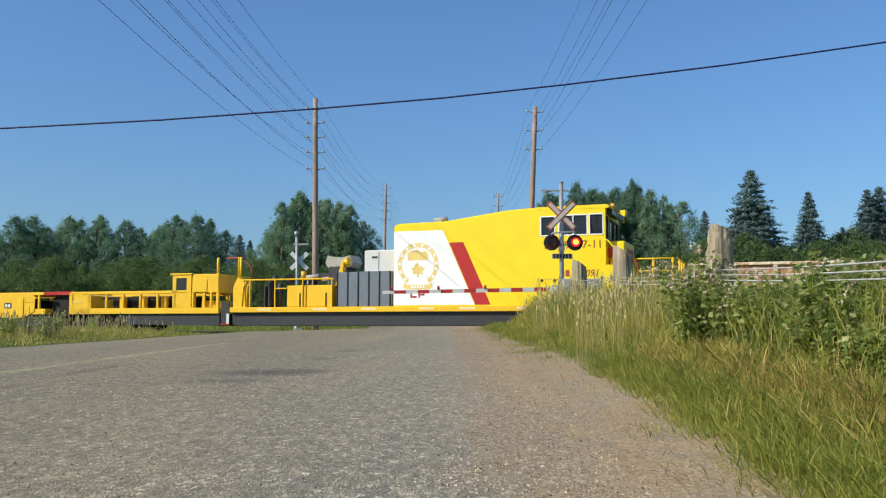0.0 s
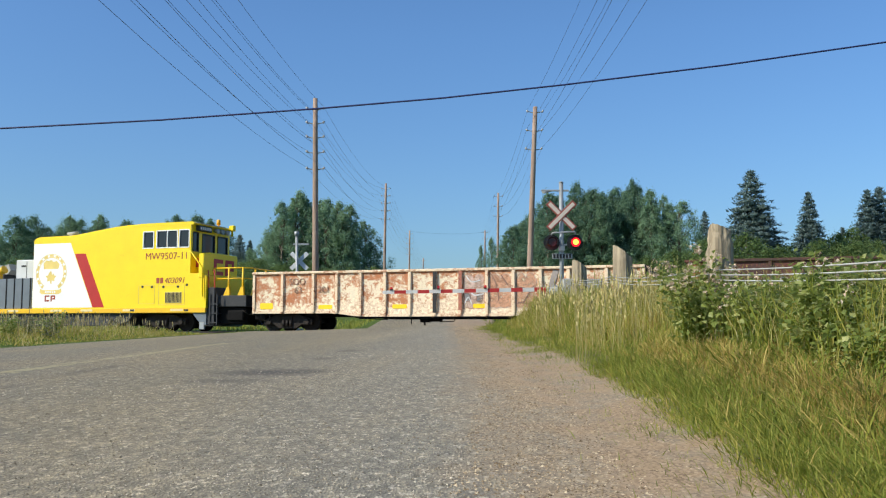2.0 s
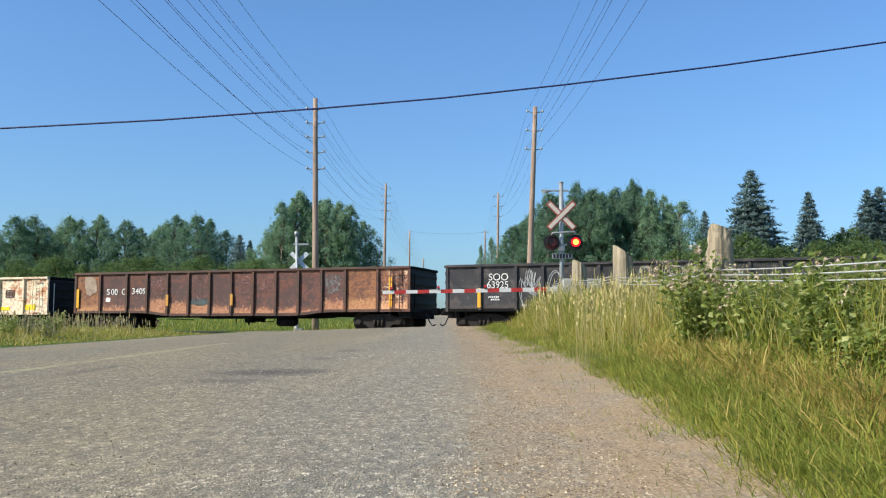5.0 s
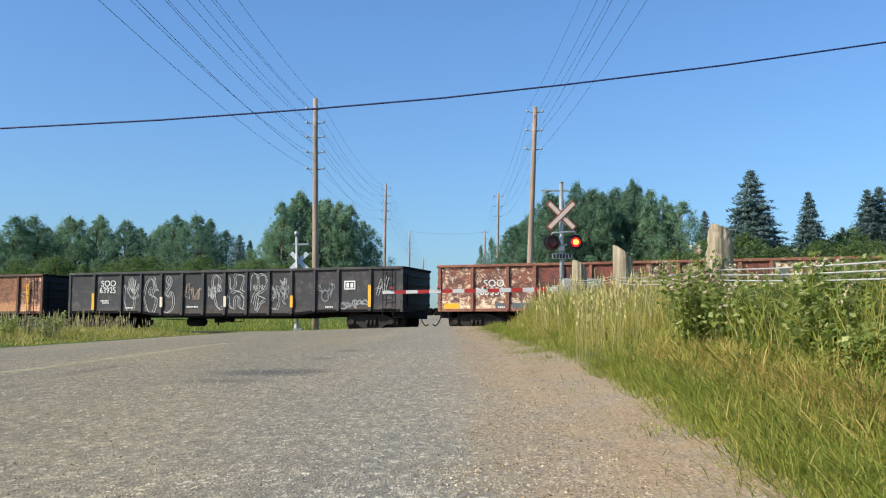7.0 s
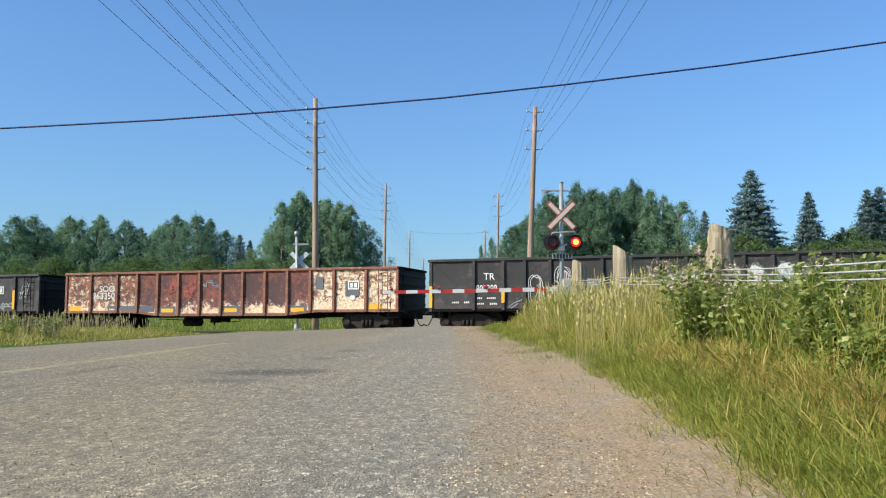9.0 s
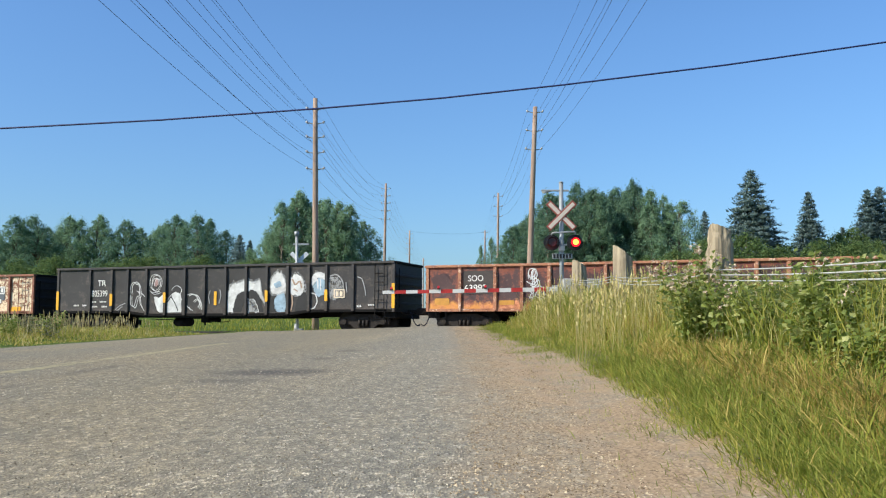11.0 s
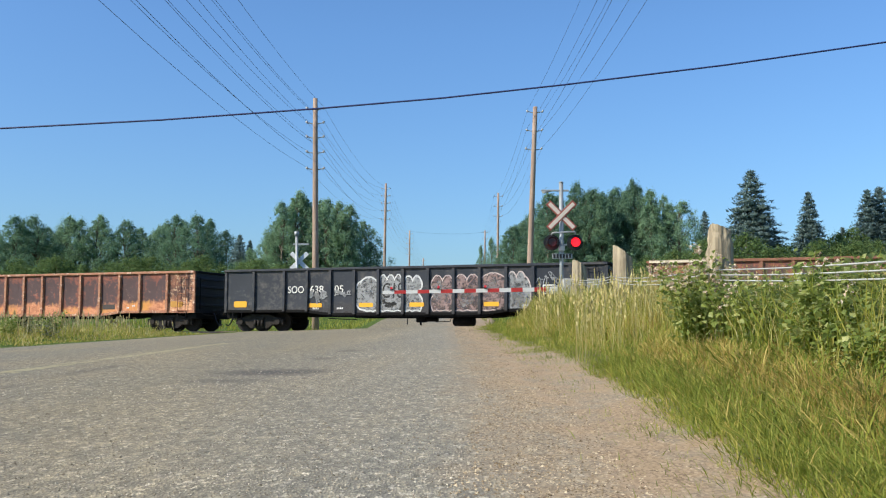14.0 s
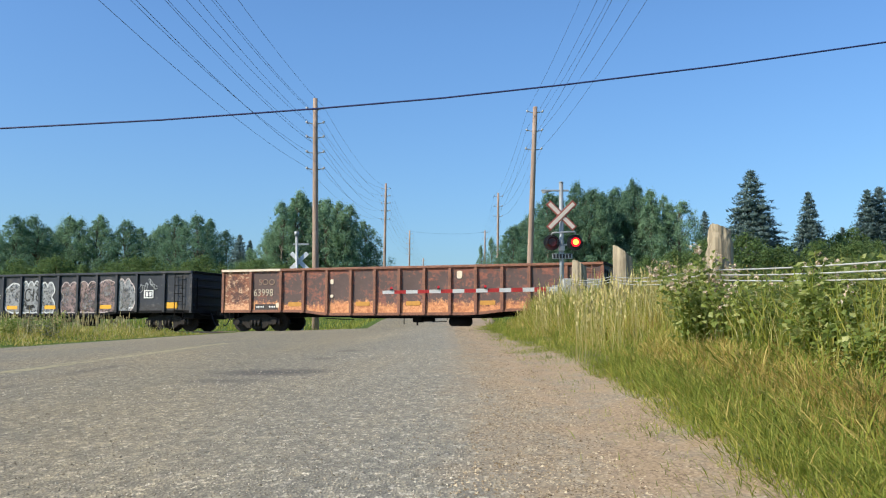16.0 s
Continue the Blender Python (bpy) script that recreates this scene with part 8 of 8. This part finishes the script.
rg = random.Random(12)
green, mixed_grass, dry, brown = [], [], [], []
for i in range(225000):
    # blades stand in tufts that share their colour and height and fan outwards
    if i % 11 == 0:
        ty = 1.3 + 33.0 * rg.random() ** 1.9
        tx = verge_edge(ty) - 0.25 + 6.7 * rg.random() ** 2.0
        t_in = tx - verge_edge(ty) + 0.24 * noise.noise(Vector((ty * 0.9, 2.0, 0.0))) + 0.20 * noise.noise(Vector((tx * 2.0, ty * 2.6, 7.0))) + 0.12 * noise.noise(Vector((tx * 6.0, ty * 7.0, 3.0)))
        tuft_stands = rg.random() < smooth(-0.20, 0.30, t_in) ** 1.2 + 0.010
        tuft_tone, tuft_size, tuft_wide = rg.gauss(0, 0.20), rg.uniform(0.72, 1.25), rg.uniform(0.03, 0.10) + 0.004 * ty
    ox, oy = rg.gauss(0, tuft_wide), rg.gauss(0, tuft_wide)
    x, y = tx + ox, ty + oy
    fan = math.atan2(oy, ox) + rg.gauss(0, 0.8)
    inn = x - verge_edge(y)
    q = behind(x, y)
    inn += 0.20 * noise.noise(Vector((y * 0.9, 2.0, 0.0))) + 0.14 * noise.noise(Vector((x * 2.0, y * 2.6, 7.0)))
    if q > -1.8 or not tuft_stands:
        continue
    patch = noise.noise(Vector((x * 0.8, y * 0.45, 4.0)))
    tuft = noise.noise(Vector((x * 4.0, y * 4.0, 9.0)))
    bare = smooth(0.42, 0.70, inn) * (1 - smooth(1.25, 1.6, inn)) * (0.90 + 0.6 * patch + 0.4 * tuft) * (1 - 0.8 * smooth(2.2, 4.2, 6.4 - y)) * (1 - 0.8 * smooth(7.5, 10.5, y))
    tall = 0.07 + 0.12 * smooth(0.0, 0.4, inn) * (1 - 0.35 * smooth(0.6, 0.9, inn)) + 0.43 * smooth(1.15, 1.6, inn) + (0.13 * patch + 0.09 * tuft) * smooth(0.1, 0.8, inn)
    tall += 0.30 * smooth(9.5, 13.5, y) * smooth(0.65, 1.2, inn) * (1 - 0.4 * smooth(1.2, 1.6, inn))
    tall *= 1 - 0.35 * min(1.0, max(0.0, bare))
    h = max(0.04, tall * tuft_size * rg.uniform(0.35, 1.2)) + (0.06 if x < edge_right(y) + 0.2 else 0.0)
    wdt = (0.0024 + 0.00046 * y) * rg.uniform(0.5, 1.6)
    item = (x, y, h, wdt, rg.uniform(0.05, 0.9) if h > 0.22 else rg.uniform(0.05, 1.0) if rg.random() < 0.8 else rg.uniform(1.0, 2.2), fan)
    if rg.random() < 0.90 * bare:
        brown.append(item)
        continue
    if h > 0.25 and rg.random() < 0.75:
        item = (x, y, h, wdt * 0.85, rg.uniform(0.05, 0.65), fan)
    k = 0.5 + 0.5 * (rg.random() - 0.5) + tuft_tone + 0.5 * patch - 0.20 * (1 - smooth(0.45, 0.9, inn)) - 0.06 * smooth(7, 12, y) + 0.24 * smooth(0.5, 1.2, inn)
    (dry if k > 1.10 - 0.12 * smooth(1.1, 1.5, inn) else mixed_grass if k > 0.58 else green).append(item)
# a close sward along the edge of the road
for i in range(42000):
    if i % 12 == 0:
        ty = 1.8 + 8.0 * rg.random() ** 1.5
        t_in = 0.03 + 0.85 * rg.random()
        tx = verge_edge(ty) + t_in + 0.10 * noise.noise(Vector((ty * 2.2, 5.0, 0.0)))
        tuft_tone, tuft_size = rg.random(), rg.uniform(0.7, 1.3)
    ox, oy = rg.gauss(0, 0.035), rg.gauss(0, 0.035)
    h = (0.07 + 0.12 * smooth(0.0, 0.4, t_in)) * tuft_size * rg.uniform(0.4, 1.2)
    item = (tx + ox, ty + oy, h, (0.0026 + 0.0005 * ty) * rg.uniform(0.6, 1.6), rg.uniform(0.1, 1.2), math.atan2(oy, ox) + rg.gauss(0, 0.8))
    (brown if rg.random() < 0.03 + 0.55 * smooth(0.42, 0.72, t_in) * smooth(2.6, 4.4, ty) else mixed_grass if tuft_tone > 0.70 else green).append(item)
# the verge beside and behind the camera's place
for _ in range(34000):
    y = 1.7 - 9.0 * rg.random()
    inn = 4.5 * rg.random() ** 1.5
    x = verge_edge(y) - 0.12 + inn + 0.10 * noise.noise(Vector((y * 2.2, 5.0, 0.0)))
    h = (0.08 + 0.10 * smooth(0.0, 0.4, inn) + 0.34 * smooth(0.9, 1.6, inn)) * rg.uniform(0.4, 1.2)
    k = rg.random()
    (dry if k > 0.93 else brown if k > 0.70 else mixed_grass if k > 0.40 else green).append((x, y, h, 0.005 * rg.uniform(0.6, 1.5), rg.uniform(0.1, 0.9)))
# tall stems that stand up through the brambles at the fence
for _ in range(1900):
    y = 4.6 + 5.5 * rg.random()
    x = 2.0 + 0.04 * y + 1.1 * rg.random() ** 1.4
    h = rg.uniform(0.30, 0.62) if rg.random() < 0.95 else rg.uniform(0.6, 0.8)
    k = rg.random()
    (dry if k > 0.86 else mixed_grass if k > 0.36 else green).append((x, y, h, rg.uniform(0.004, 0.010), rg.uniform(0.05, 0.55)))
# broad young blades by the road
for _ in range(1100):
    y = 2.0 + 5.5 * rg.random()
    x = verge_edge(y) + 0.30 + 0.8 * rg.random()
    green.append((x, y, rg.uniform(0.10, 0.24), rg.uniform(0.010, 0.017), rg.uniform(0.4, 1.6)))
for _ in range(15000):
    y = 22 + 15 * rg.random()
    x = edge_left(y) - 0.2 - 16 * rg.random() ** 1.3
    if behind(x, y) > -1.5:
        continue
    inn = edge_left(y) - x
    h = (0.11 + 0.30 * smooth(0.3, 2.4, inn) * (0.75 + 0.6 * noise.noise(Vector((x * 0.7, y * 0.5, 1.0))))) * rg.uniform(0.5, 1.2)
    item = (x, y, h, 0.022 * rg.uniform(0.6, 1.4), rg.uniform(0.3, 1.0))
    k = rg.random()
    (dry if k > 0.86 else brown if k > 0.66 else mixed_grass if k > 0.18 else green).append(item)
for _ in range(9000):
    y = 44 + 20 * rg.random()
    x = -22 + 34 * rg.random()
    if behind(x, y) < 4.5 or edge_left(y) - 0.2 < x < edge_right(y) + 0.2:
        continue
    (mixed_grass if rg.random() > 0.6 else green).append((x, y, rg.uniform(0.15, 0.35), 0.035, rg.uniform(0.1, 0.6)))
for _ in range(700):
    y = 2 + 20 * rg.random() ** 1.6
    x = edge_right(y) + rg.uniform(-0.35, 0.25)
    brown.append((x, y, rg.uniform(0.02, 0.05), 0.003 + 0.0004 * y, rg.uniform(1.5, 4.0)))
blades("verge_grass", "fresh green roadside grass on the bank", green, GRASS_GREEN)
blades("verge_grass", "mixed green and yellowing roadside grass on the bank", mixed_grass, GRASS)
blades("dry_grass", "withered brown grass between the green strips", brown, BROWN_GRASS)
blades("dry_grass", "straw-coloured dry grass among the green", dry, STRAW)


def seed_stalks(name, label, places, material):
    bm_v, bm_f = [], []
    rr = random.Random(3)
    for x, y, h in places:
        g = ground_z(x, y) - 0.02
        dx, dy = rr.uniform(-0.15, 0.15) * h, rr.uniform(-0.15, 0.15) * h
        w = 0.0009 + 0.00011 * y
        i = len(bm_v)
        bm_v += [(x - w, y, g), (x + w, y, g), (x + dx + w, y + dy, g + h), (x + dx - w, y + dy, g + h)]
        bm_f.append((i, i + 1, i + 2, i + 3))
        for k in range(5):
            c = Vector((x + dx * (1 + 0.05 * k), y + dy, g + h * (0.86 + 0.05 * k)))
            s = (0.010 + 0.0012 * y) * (1.2 - 0.16 * k)
            a = rr.uniform(0, 3.1)
            u = Vector((math.cos(a), math.sin(a), 0)) * s * 0.5
            i = len(bm_v)
            bm_v += [tuple(c - u), tuple(c + Vector((0, 0, -s))), tuple(c + u), tuple(c + Vector((0, 0, s * 1.6)))]
            bm_f.append((i, i + 1, i + 2, i + 3))
    me = bpy.data.meshes.new(name)
    me.from_pydata(bm_v, [], bm_f)
    me.materials.append(material)
    return tagged(new(name, me), label, "grass", kind="stuff")


stalks = []
for _ in range(300):
    y = 5.0 + 26 * rg.random() ** 1.1
    x = edge_right(y) + (0.6 if y > 13 else 1.55) + 4.0 * rg.random()
    if behind(x, y) < -2.2:
        stalks.append((x, y, rg.uniform(0.45, 0.8)))
for _ in range(150):
    yy = rg.uniform(17, 28)
    stalks.append((0.135 * yy + rg.uniform(-0.75, 0.8), yy, rg.uniform(0.45, 1.1)))
for _ in range(170):
    yy = rg.uniform(10.5, 15.5)
    stalks.append((yy * rg.uniform(0.135, 0.225), yy, rg.uniform(0.45, 0.88)))
left_stalks = []
for _ in range(620):
    y = 24 + 12 * rg.random()
    x = edge_left(y) - 0.6 - 12 * rg.random()
    if behind(x, y) < -1.8:
        left_stalks.append((x, y, rg.uniform(0.30, 0.55) + 0.28 * rg.random() * smooth(-0.29, -0.35, x / y)))
seed_stalks("seed_grass", "tall pale grass stalks with seed heads", stalks, STRAW)
seed_stalks("seed_grass", "pale brown seed stalks in the verge near the track", left_stalks, SEED_PALE)


def weed(x, y, spread, top, leaves, size, material, label, flowers=0, seed=0):
    """A leafy roadside weed: stems, folded pointed leaves, and faded flower heads."""
    rr = random.Random(seed)
    g = ground_z(x, y)
    w = thing("weed", label, "weed", pose(x, y, g), "leafy weeds by the fence")
    tips = []
    for i in range(10):
        a, r = rr.uniform(0, 6.28), spread * rr.uniform(0.2, 1.0)
        tip = (r * math.cos(a), r * math.sin(a), (top - g) * rr.uniform(0.65, 1.0))
        mid = (tip[0] * 0.55, tip[1] * 0.55, tip[2] * 0.6)
        bm = bm_new()
        path_tube(bm, [(tip[0] * 0.3, tip[1] * 0.3, -0.03), mid, tip], [0.006, 0.005, 0.003], 5)
        part("stem", bm, GRASS_GREEN, w)
        tips.append((mid, tip))
    verts, faces = [], []
    for i in range(int(leaves * 2.2)):
        mid, tip = rr.choice(tips)
        f = rr.random()
        p = Vector(mid).lerp(Vector(tip), -1.15 + 2.15 * f ** 0.8)
        p += Vector((rr.gauss(0, spread * 0.17), rr.gauss(0, spread * 0.17), rr.gauss(0, 0.05)))
        p.z = max(0.02, min(p.z, tip[2] + 0.02))
        a = rr.uniform(0, 6.28)
        d = Vector((math.cos(a), math.sin(a), rr.uniform(-1.1, 0.7))).normalized()
        s = d.cross(Vector((rr.gauss(0, 0.45), rr.gauss(0, 0.45), 1))).normalized()
        n = s.cross(d)
        L = size * rr.uniform(0.30, 0.80)
        i0 = len(verts)
        verts += [p, p + d * L * 0.42 + s * L * 0.42 + n * L * 0.10, p + d * L * 0.45, p + d * L * 0.42 - s * L * 0.42 + n * L * 0.10, p + d * L - n * L * 0.1]
        faces += [(i0, i0 + 2, i0 + 1), (i0, i0 + 3, i0 + 2), (i0 + 1, i0 + 2, i0 + 4), (i0 + 2, i0 + 3, i0 + 4)]
    ob = new("foliage", crown_mesh("foliage", verts, faces, material))
    ob.parent = w
    if flowers:
        verts, faces = [], []
        for i in range(flowers):
            mid, tip = rr.choice(tips)
            leaf_cloud(verts, faces, Vector(tip) + Vector((rr.gauss(0, 0.035), rr.gauss(0, 0.035), rr.gauss(0, 0.03) - 0.02)), 0.022, 9, 0.014, rr)
        ob = new("blossom", crown_mesh("blossom", verts, faces, BLOSSOM))
        ob.parent = w
        tagged(ob, "faded pinkish flower heads", kind="stuff")


weed(2.28, 8.6, 0.42, 1.43, 520, 0.078, BRAMBLE, "leafy bramble with faded pinkish flowers beside a fence post", 78, 1)
weed(2.17, 8.4, 0.34, 1.36, 340, 0.07, BRAMBLE, "leafy bramble with faded pinkish flowers beside a fence post", 66, 2)
weed(2.45, 8.0, 0.40, 1.10, 276, 0.10, BRAMBLE, "leafy bramble with faded pinkish flowers beside a fence post", 10, 11)
weed(2.75, 7.9, 0.40, 1.12, 252, 0.10, BRAMBLE, "leafy green bramble under the fence wire", 6, 3)
weed(2.70, 6.6, 0.42, 1.22, 276, 0.10, BRAMBLE, "leafy green weed with a few pale flowers at the fence", 16, 4)
weed(2.95, 6.4, 0.36, 1.13, 228, 0.09, BRAMBLE, "leafy green weed with a few pale flowers at the fence", 12, 5)
weed(2.32, 6.0, 0.34, 1.10, 380, 0.085, BRAMBLE, "leafy green weed with a few pale flowers at the fence", 8, 14)
weed(2.62, 6.2, 0.40, 1.17, 430, 0.09, BRAMBLE, "leafy green weed with a few pale flowers at the fence", 14, 15)
weed(2.42, 7.3, 0.34, 1.12, 260, 0.08, BRAMBLE, "leafy green bramble under the fence wire", 8, 16)
weed(2.35, 5.8, 0.40, 0.92, 252, 0.08, BRAMBLE, "low leafy green weed in the roadside grass", 0, 6)
weed(2.55, 5.3, 0.40, 0.98, 252, 0.08, BRAMBLE, "low leafy green weed in the roadside grass", 3, 12)
weed(2.15, 5.0, 0.30, 0.72, 156, 0.07, BRAMBLE, "low leafy green weed in the roadside grass", 0, 13)
weed(3.3, 10.6, 0.5, 1.32, 220, 0.10, BRAMBLE, "leafy green weed with pale flowers behind the fence", 8, 7)
weed(-11.8, 29.0, 0.7, 1.25, 260, 0.13, BRAMBLE, "bushy green weed in the verge near the track", 0, 8)
weed(-14.3, 29.5, 0.9, 0.95, 300, 0.15, BRAMBLE, "low bushy green weed in the verge near the track", 0, 9)
weed(-12.4, 25.5, 0.8, 0.75, 260, 0.14, BRAMBLE, "low bushy green weed in the verge near the track", 0, 10)

rw = random.Random(31)
for i in range(9):
    yy = rw.uniform(25.5, 34.5)
    xx = edge_left(yy) - rw.uniform(1.2, 9.0)
    if behind(xx, yy) < -2.4:
        weed(xx, yy, rw.uniform(0.25, 0.5), ground_z(xx, yy) + rw.uniform(0.4, 0.7), 130, 0.10, WEED_DULL if i % 3 else BRAMBLE, "bushy dull green weed in the verge near the track", 6 if i % 3 == 0 else 0, 40 + i)

# loose stones along the road's margin
road_stones, margin_stones = ([], []), ([], [])
rs = random.Random(21)
for _ in range(46000):
    if rs.random() < 0.45:
        y = 1.6 + 30 * rs.random() ** 2.2
        x = verge_edge(y) + 0.22 - 1.2 * rs.random() ** 0.8 - (2.5 * rs.random() if rs.random() < 0.25 else 0)
    else:
        y = 1.7 + 13 * rs.random() ** 1.5
        x = 1.1 - min(8.0, 1.2 + 0.62 * y) * rs.random()
    s = rs.uniform(0.0025, 0.0068) * (1.0 + 0.03 * y) * (1.7 if rs.random() < 0.03 else 1)
    z = road_z(x, y) + 0.006 + 0.30 * smooth(0.1, 1.6, x - edge_right(y))
    sv, sf = margin_stones if x > 0.15 + 0.25 * noise.noise(Vector((x * 2, y, 3.0))) else road_stones
    i = len(sv)
    for a in range(4):
        t = a * math.pi / 2 + rs.uniform(-0.4, 0.4)
        sv.append((x + s * math.cos(t) * rs.uniform(0.7, 1.3), y + s * math.sin(t) * rs.uniform(0.7, 1.3), z - 0.001))
    sv.append((x + rs.uniform(-0.3, 0.3) * s, y + rs.uniform(-0.3, 0.3) * s, z + s * rs.uniform(0.5, 0.9)))
    sf += [(i, i + 1, i + 4), (i + 1, i + 2, i + 4), (i + 2, i + 3, i + 4), (i + 3, i, i + 4)]
STONE = leafy("loose_stone", (0.12, 0.097, 0.066), (0.35, 0.295, 0.21), (0.64, 0.57, 0.44), 0.85, 0.3, 0.0)
MARGIN_STONE = leafy("margin_stone", (0.115, 0.080, 0.045), (0.345, 0.255, 0.150), (0.68, 0.56, 0.38), 0.85, 0.3, 0.0)
for (sv, sf), material, label in ((road_stones, STONE, "loose pale chippings strewn over the road"), (margin_stones, MARGIN_STONE, "loose sandy brown gravel along the road margin")):
    me = bpy.data.meshes.new("loose_gravel")
    me.from_pydata(sv, [], sf)
    me.materials.append(material)
    tagged(new("loose_gravel", me), label, "gravel", kind="stuff")


def insect():
    """A fly with a rounded body and two wings."""
    fly = thing("insect", "small dark flying insect with blurred wings", "insect")
    bm = bm_new()
    path_tube(bm, [(-0.009, 0, 0), (-0.006, 0, 0), (0.0, 0, 0.001), (0.006, 0, 0), (0.010, 0, -0.001)], [0.001, 0.0030, 0.0042, 0.0032, 0.001], 8)
    part("body", bm, BLACK, fly)
    for s in (-1, 1):
        bm = bm_new()
        prism(bm, [(0.002, s * 0.001), (0.006, s * 0.006), (0.004, s * 0.012), (-0.002, s * 0.011), (-0.003, s * 0.004)], 0.003, 0.0034, axis="z")
        part("wing", bm, FRAME_GREY, fly)
    return fly


FLIES = [(insect(), [(0.0, (3.6, 4.0, 0.4)), (8.2, (3.0, 4.0, 0.75)), (8.3, (1.2, 4.0, 1.5)), (8.4, (-0.14, 4.0, 1.66)), (8.5, (-1.46, 4.0, 1.77)), (8.6, (-2.75, 4.0, 1.85)), (16.0, (-6.0, 4.0, 1.2))])]

# ---- movement ----
# the train's small gains and losses on an even run, in seconds
UNEVEN = [(0, 0.0), (4.0, 0.003), (6.5, 0.002), (7.0, 0.014), (7.5, 0.006), (8.0, 0.0), (8.5, 0.008), (9.0, 0.011), (11.5, 0.020), (12.0, 0.022), (12.5, 0.029), (13.0, 0.030), (13.5, 0.030), (14.0, 0.002), (14.5, 0.0), (15.0, -0.018), (15.5, -0.014), (16.0, -0.012)]


def travelled(t):
    s = t + lerp_table(UNEVEN, t)
    return RUN * s + RUN2 * (s - 8) ** 2


def motions():
    for ob, u in [(power, 0.0), (units[0], 0.0), (units[1], 0.0), *zip(cars, CAR_AT)]:
        walk(ob, [(i * 0.5, pose(*on_track(u - travelled(i * 0.5)), 0, 0, -THETA)) for i in range(33)])
    for w, dx in WHEELS:
        walk(w, [(i / 15, pose(dx, 0, 0.42, 0, -math.degrees(travelled(i / 15) / 0.42), 0)) for i in range(241)])
    for fly, rows in FLIES:
        walk(fly, [(t, pose(*p)) for t, p in rows])
    # the two lamps flash by turns; while they change over, both bulbs glow a dull red for a moment
    step = 1 / FPS
    for lens, bulb, place, is_left in FLASHERS:
        half = {lens: 180.0 if is_left else 0.0, bulb: 0.0}
        start = dict(half)
        rows = {lens: [], bulb: []}

        def swing(ob, end):
            """Turn a disc over in two short steps that end at a time."""
            for d, a in ((-2, 0.0), (-1, 89.5), (0, 180.0)):
                if step / 2 < end + d * step < 16.0 - step / 2:
                    rows[ob].append((end + d * step, half[ob] + a * (1 if ob is lens else -1)))
            half[ob] += 180.0 if ob is lens else -180.0
        lit = not is_left
        for k in range(33):
            t = 0.5 * k
            late = 0.0 if 23 <= k <= 29 else 2 * step
            if lit:
                swing(bulb, t + late)
                swing(lens, t + late + 2 * step)
                swing(bulb, t + late + 6 * step)
            else:
                wake = t if k in (23, 25, 26, 27) else t + 2 * step
                swing(bulb, wake - 5 * step)
                swing(lens, wake)
                swing(bulb, wake + (0 if k == 27 else 2) * step)
            lit = not lit
        for ob, at in ((lens, place), (bulb, (0, -0.026, 0))):
            keyed = [(0.0, start[ob])] + rows[ob] + [(16.0, rows[ob][-1][1])]
            clean = [keyed[0]]
            for t, a in keyed[1:]:
                if t > clean[-1][0] + 0.5 * step:
                    clean.append((t, a))
            walk(ob, [(t, pose(*at, 0, 0, a)) for t, a in clean])


motions()
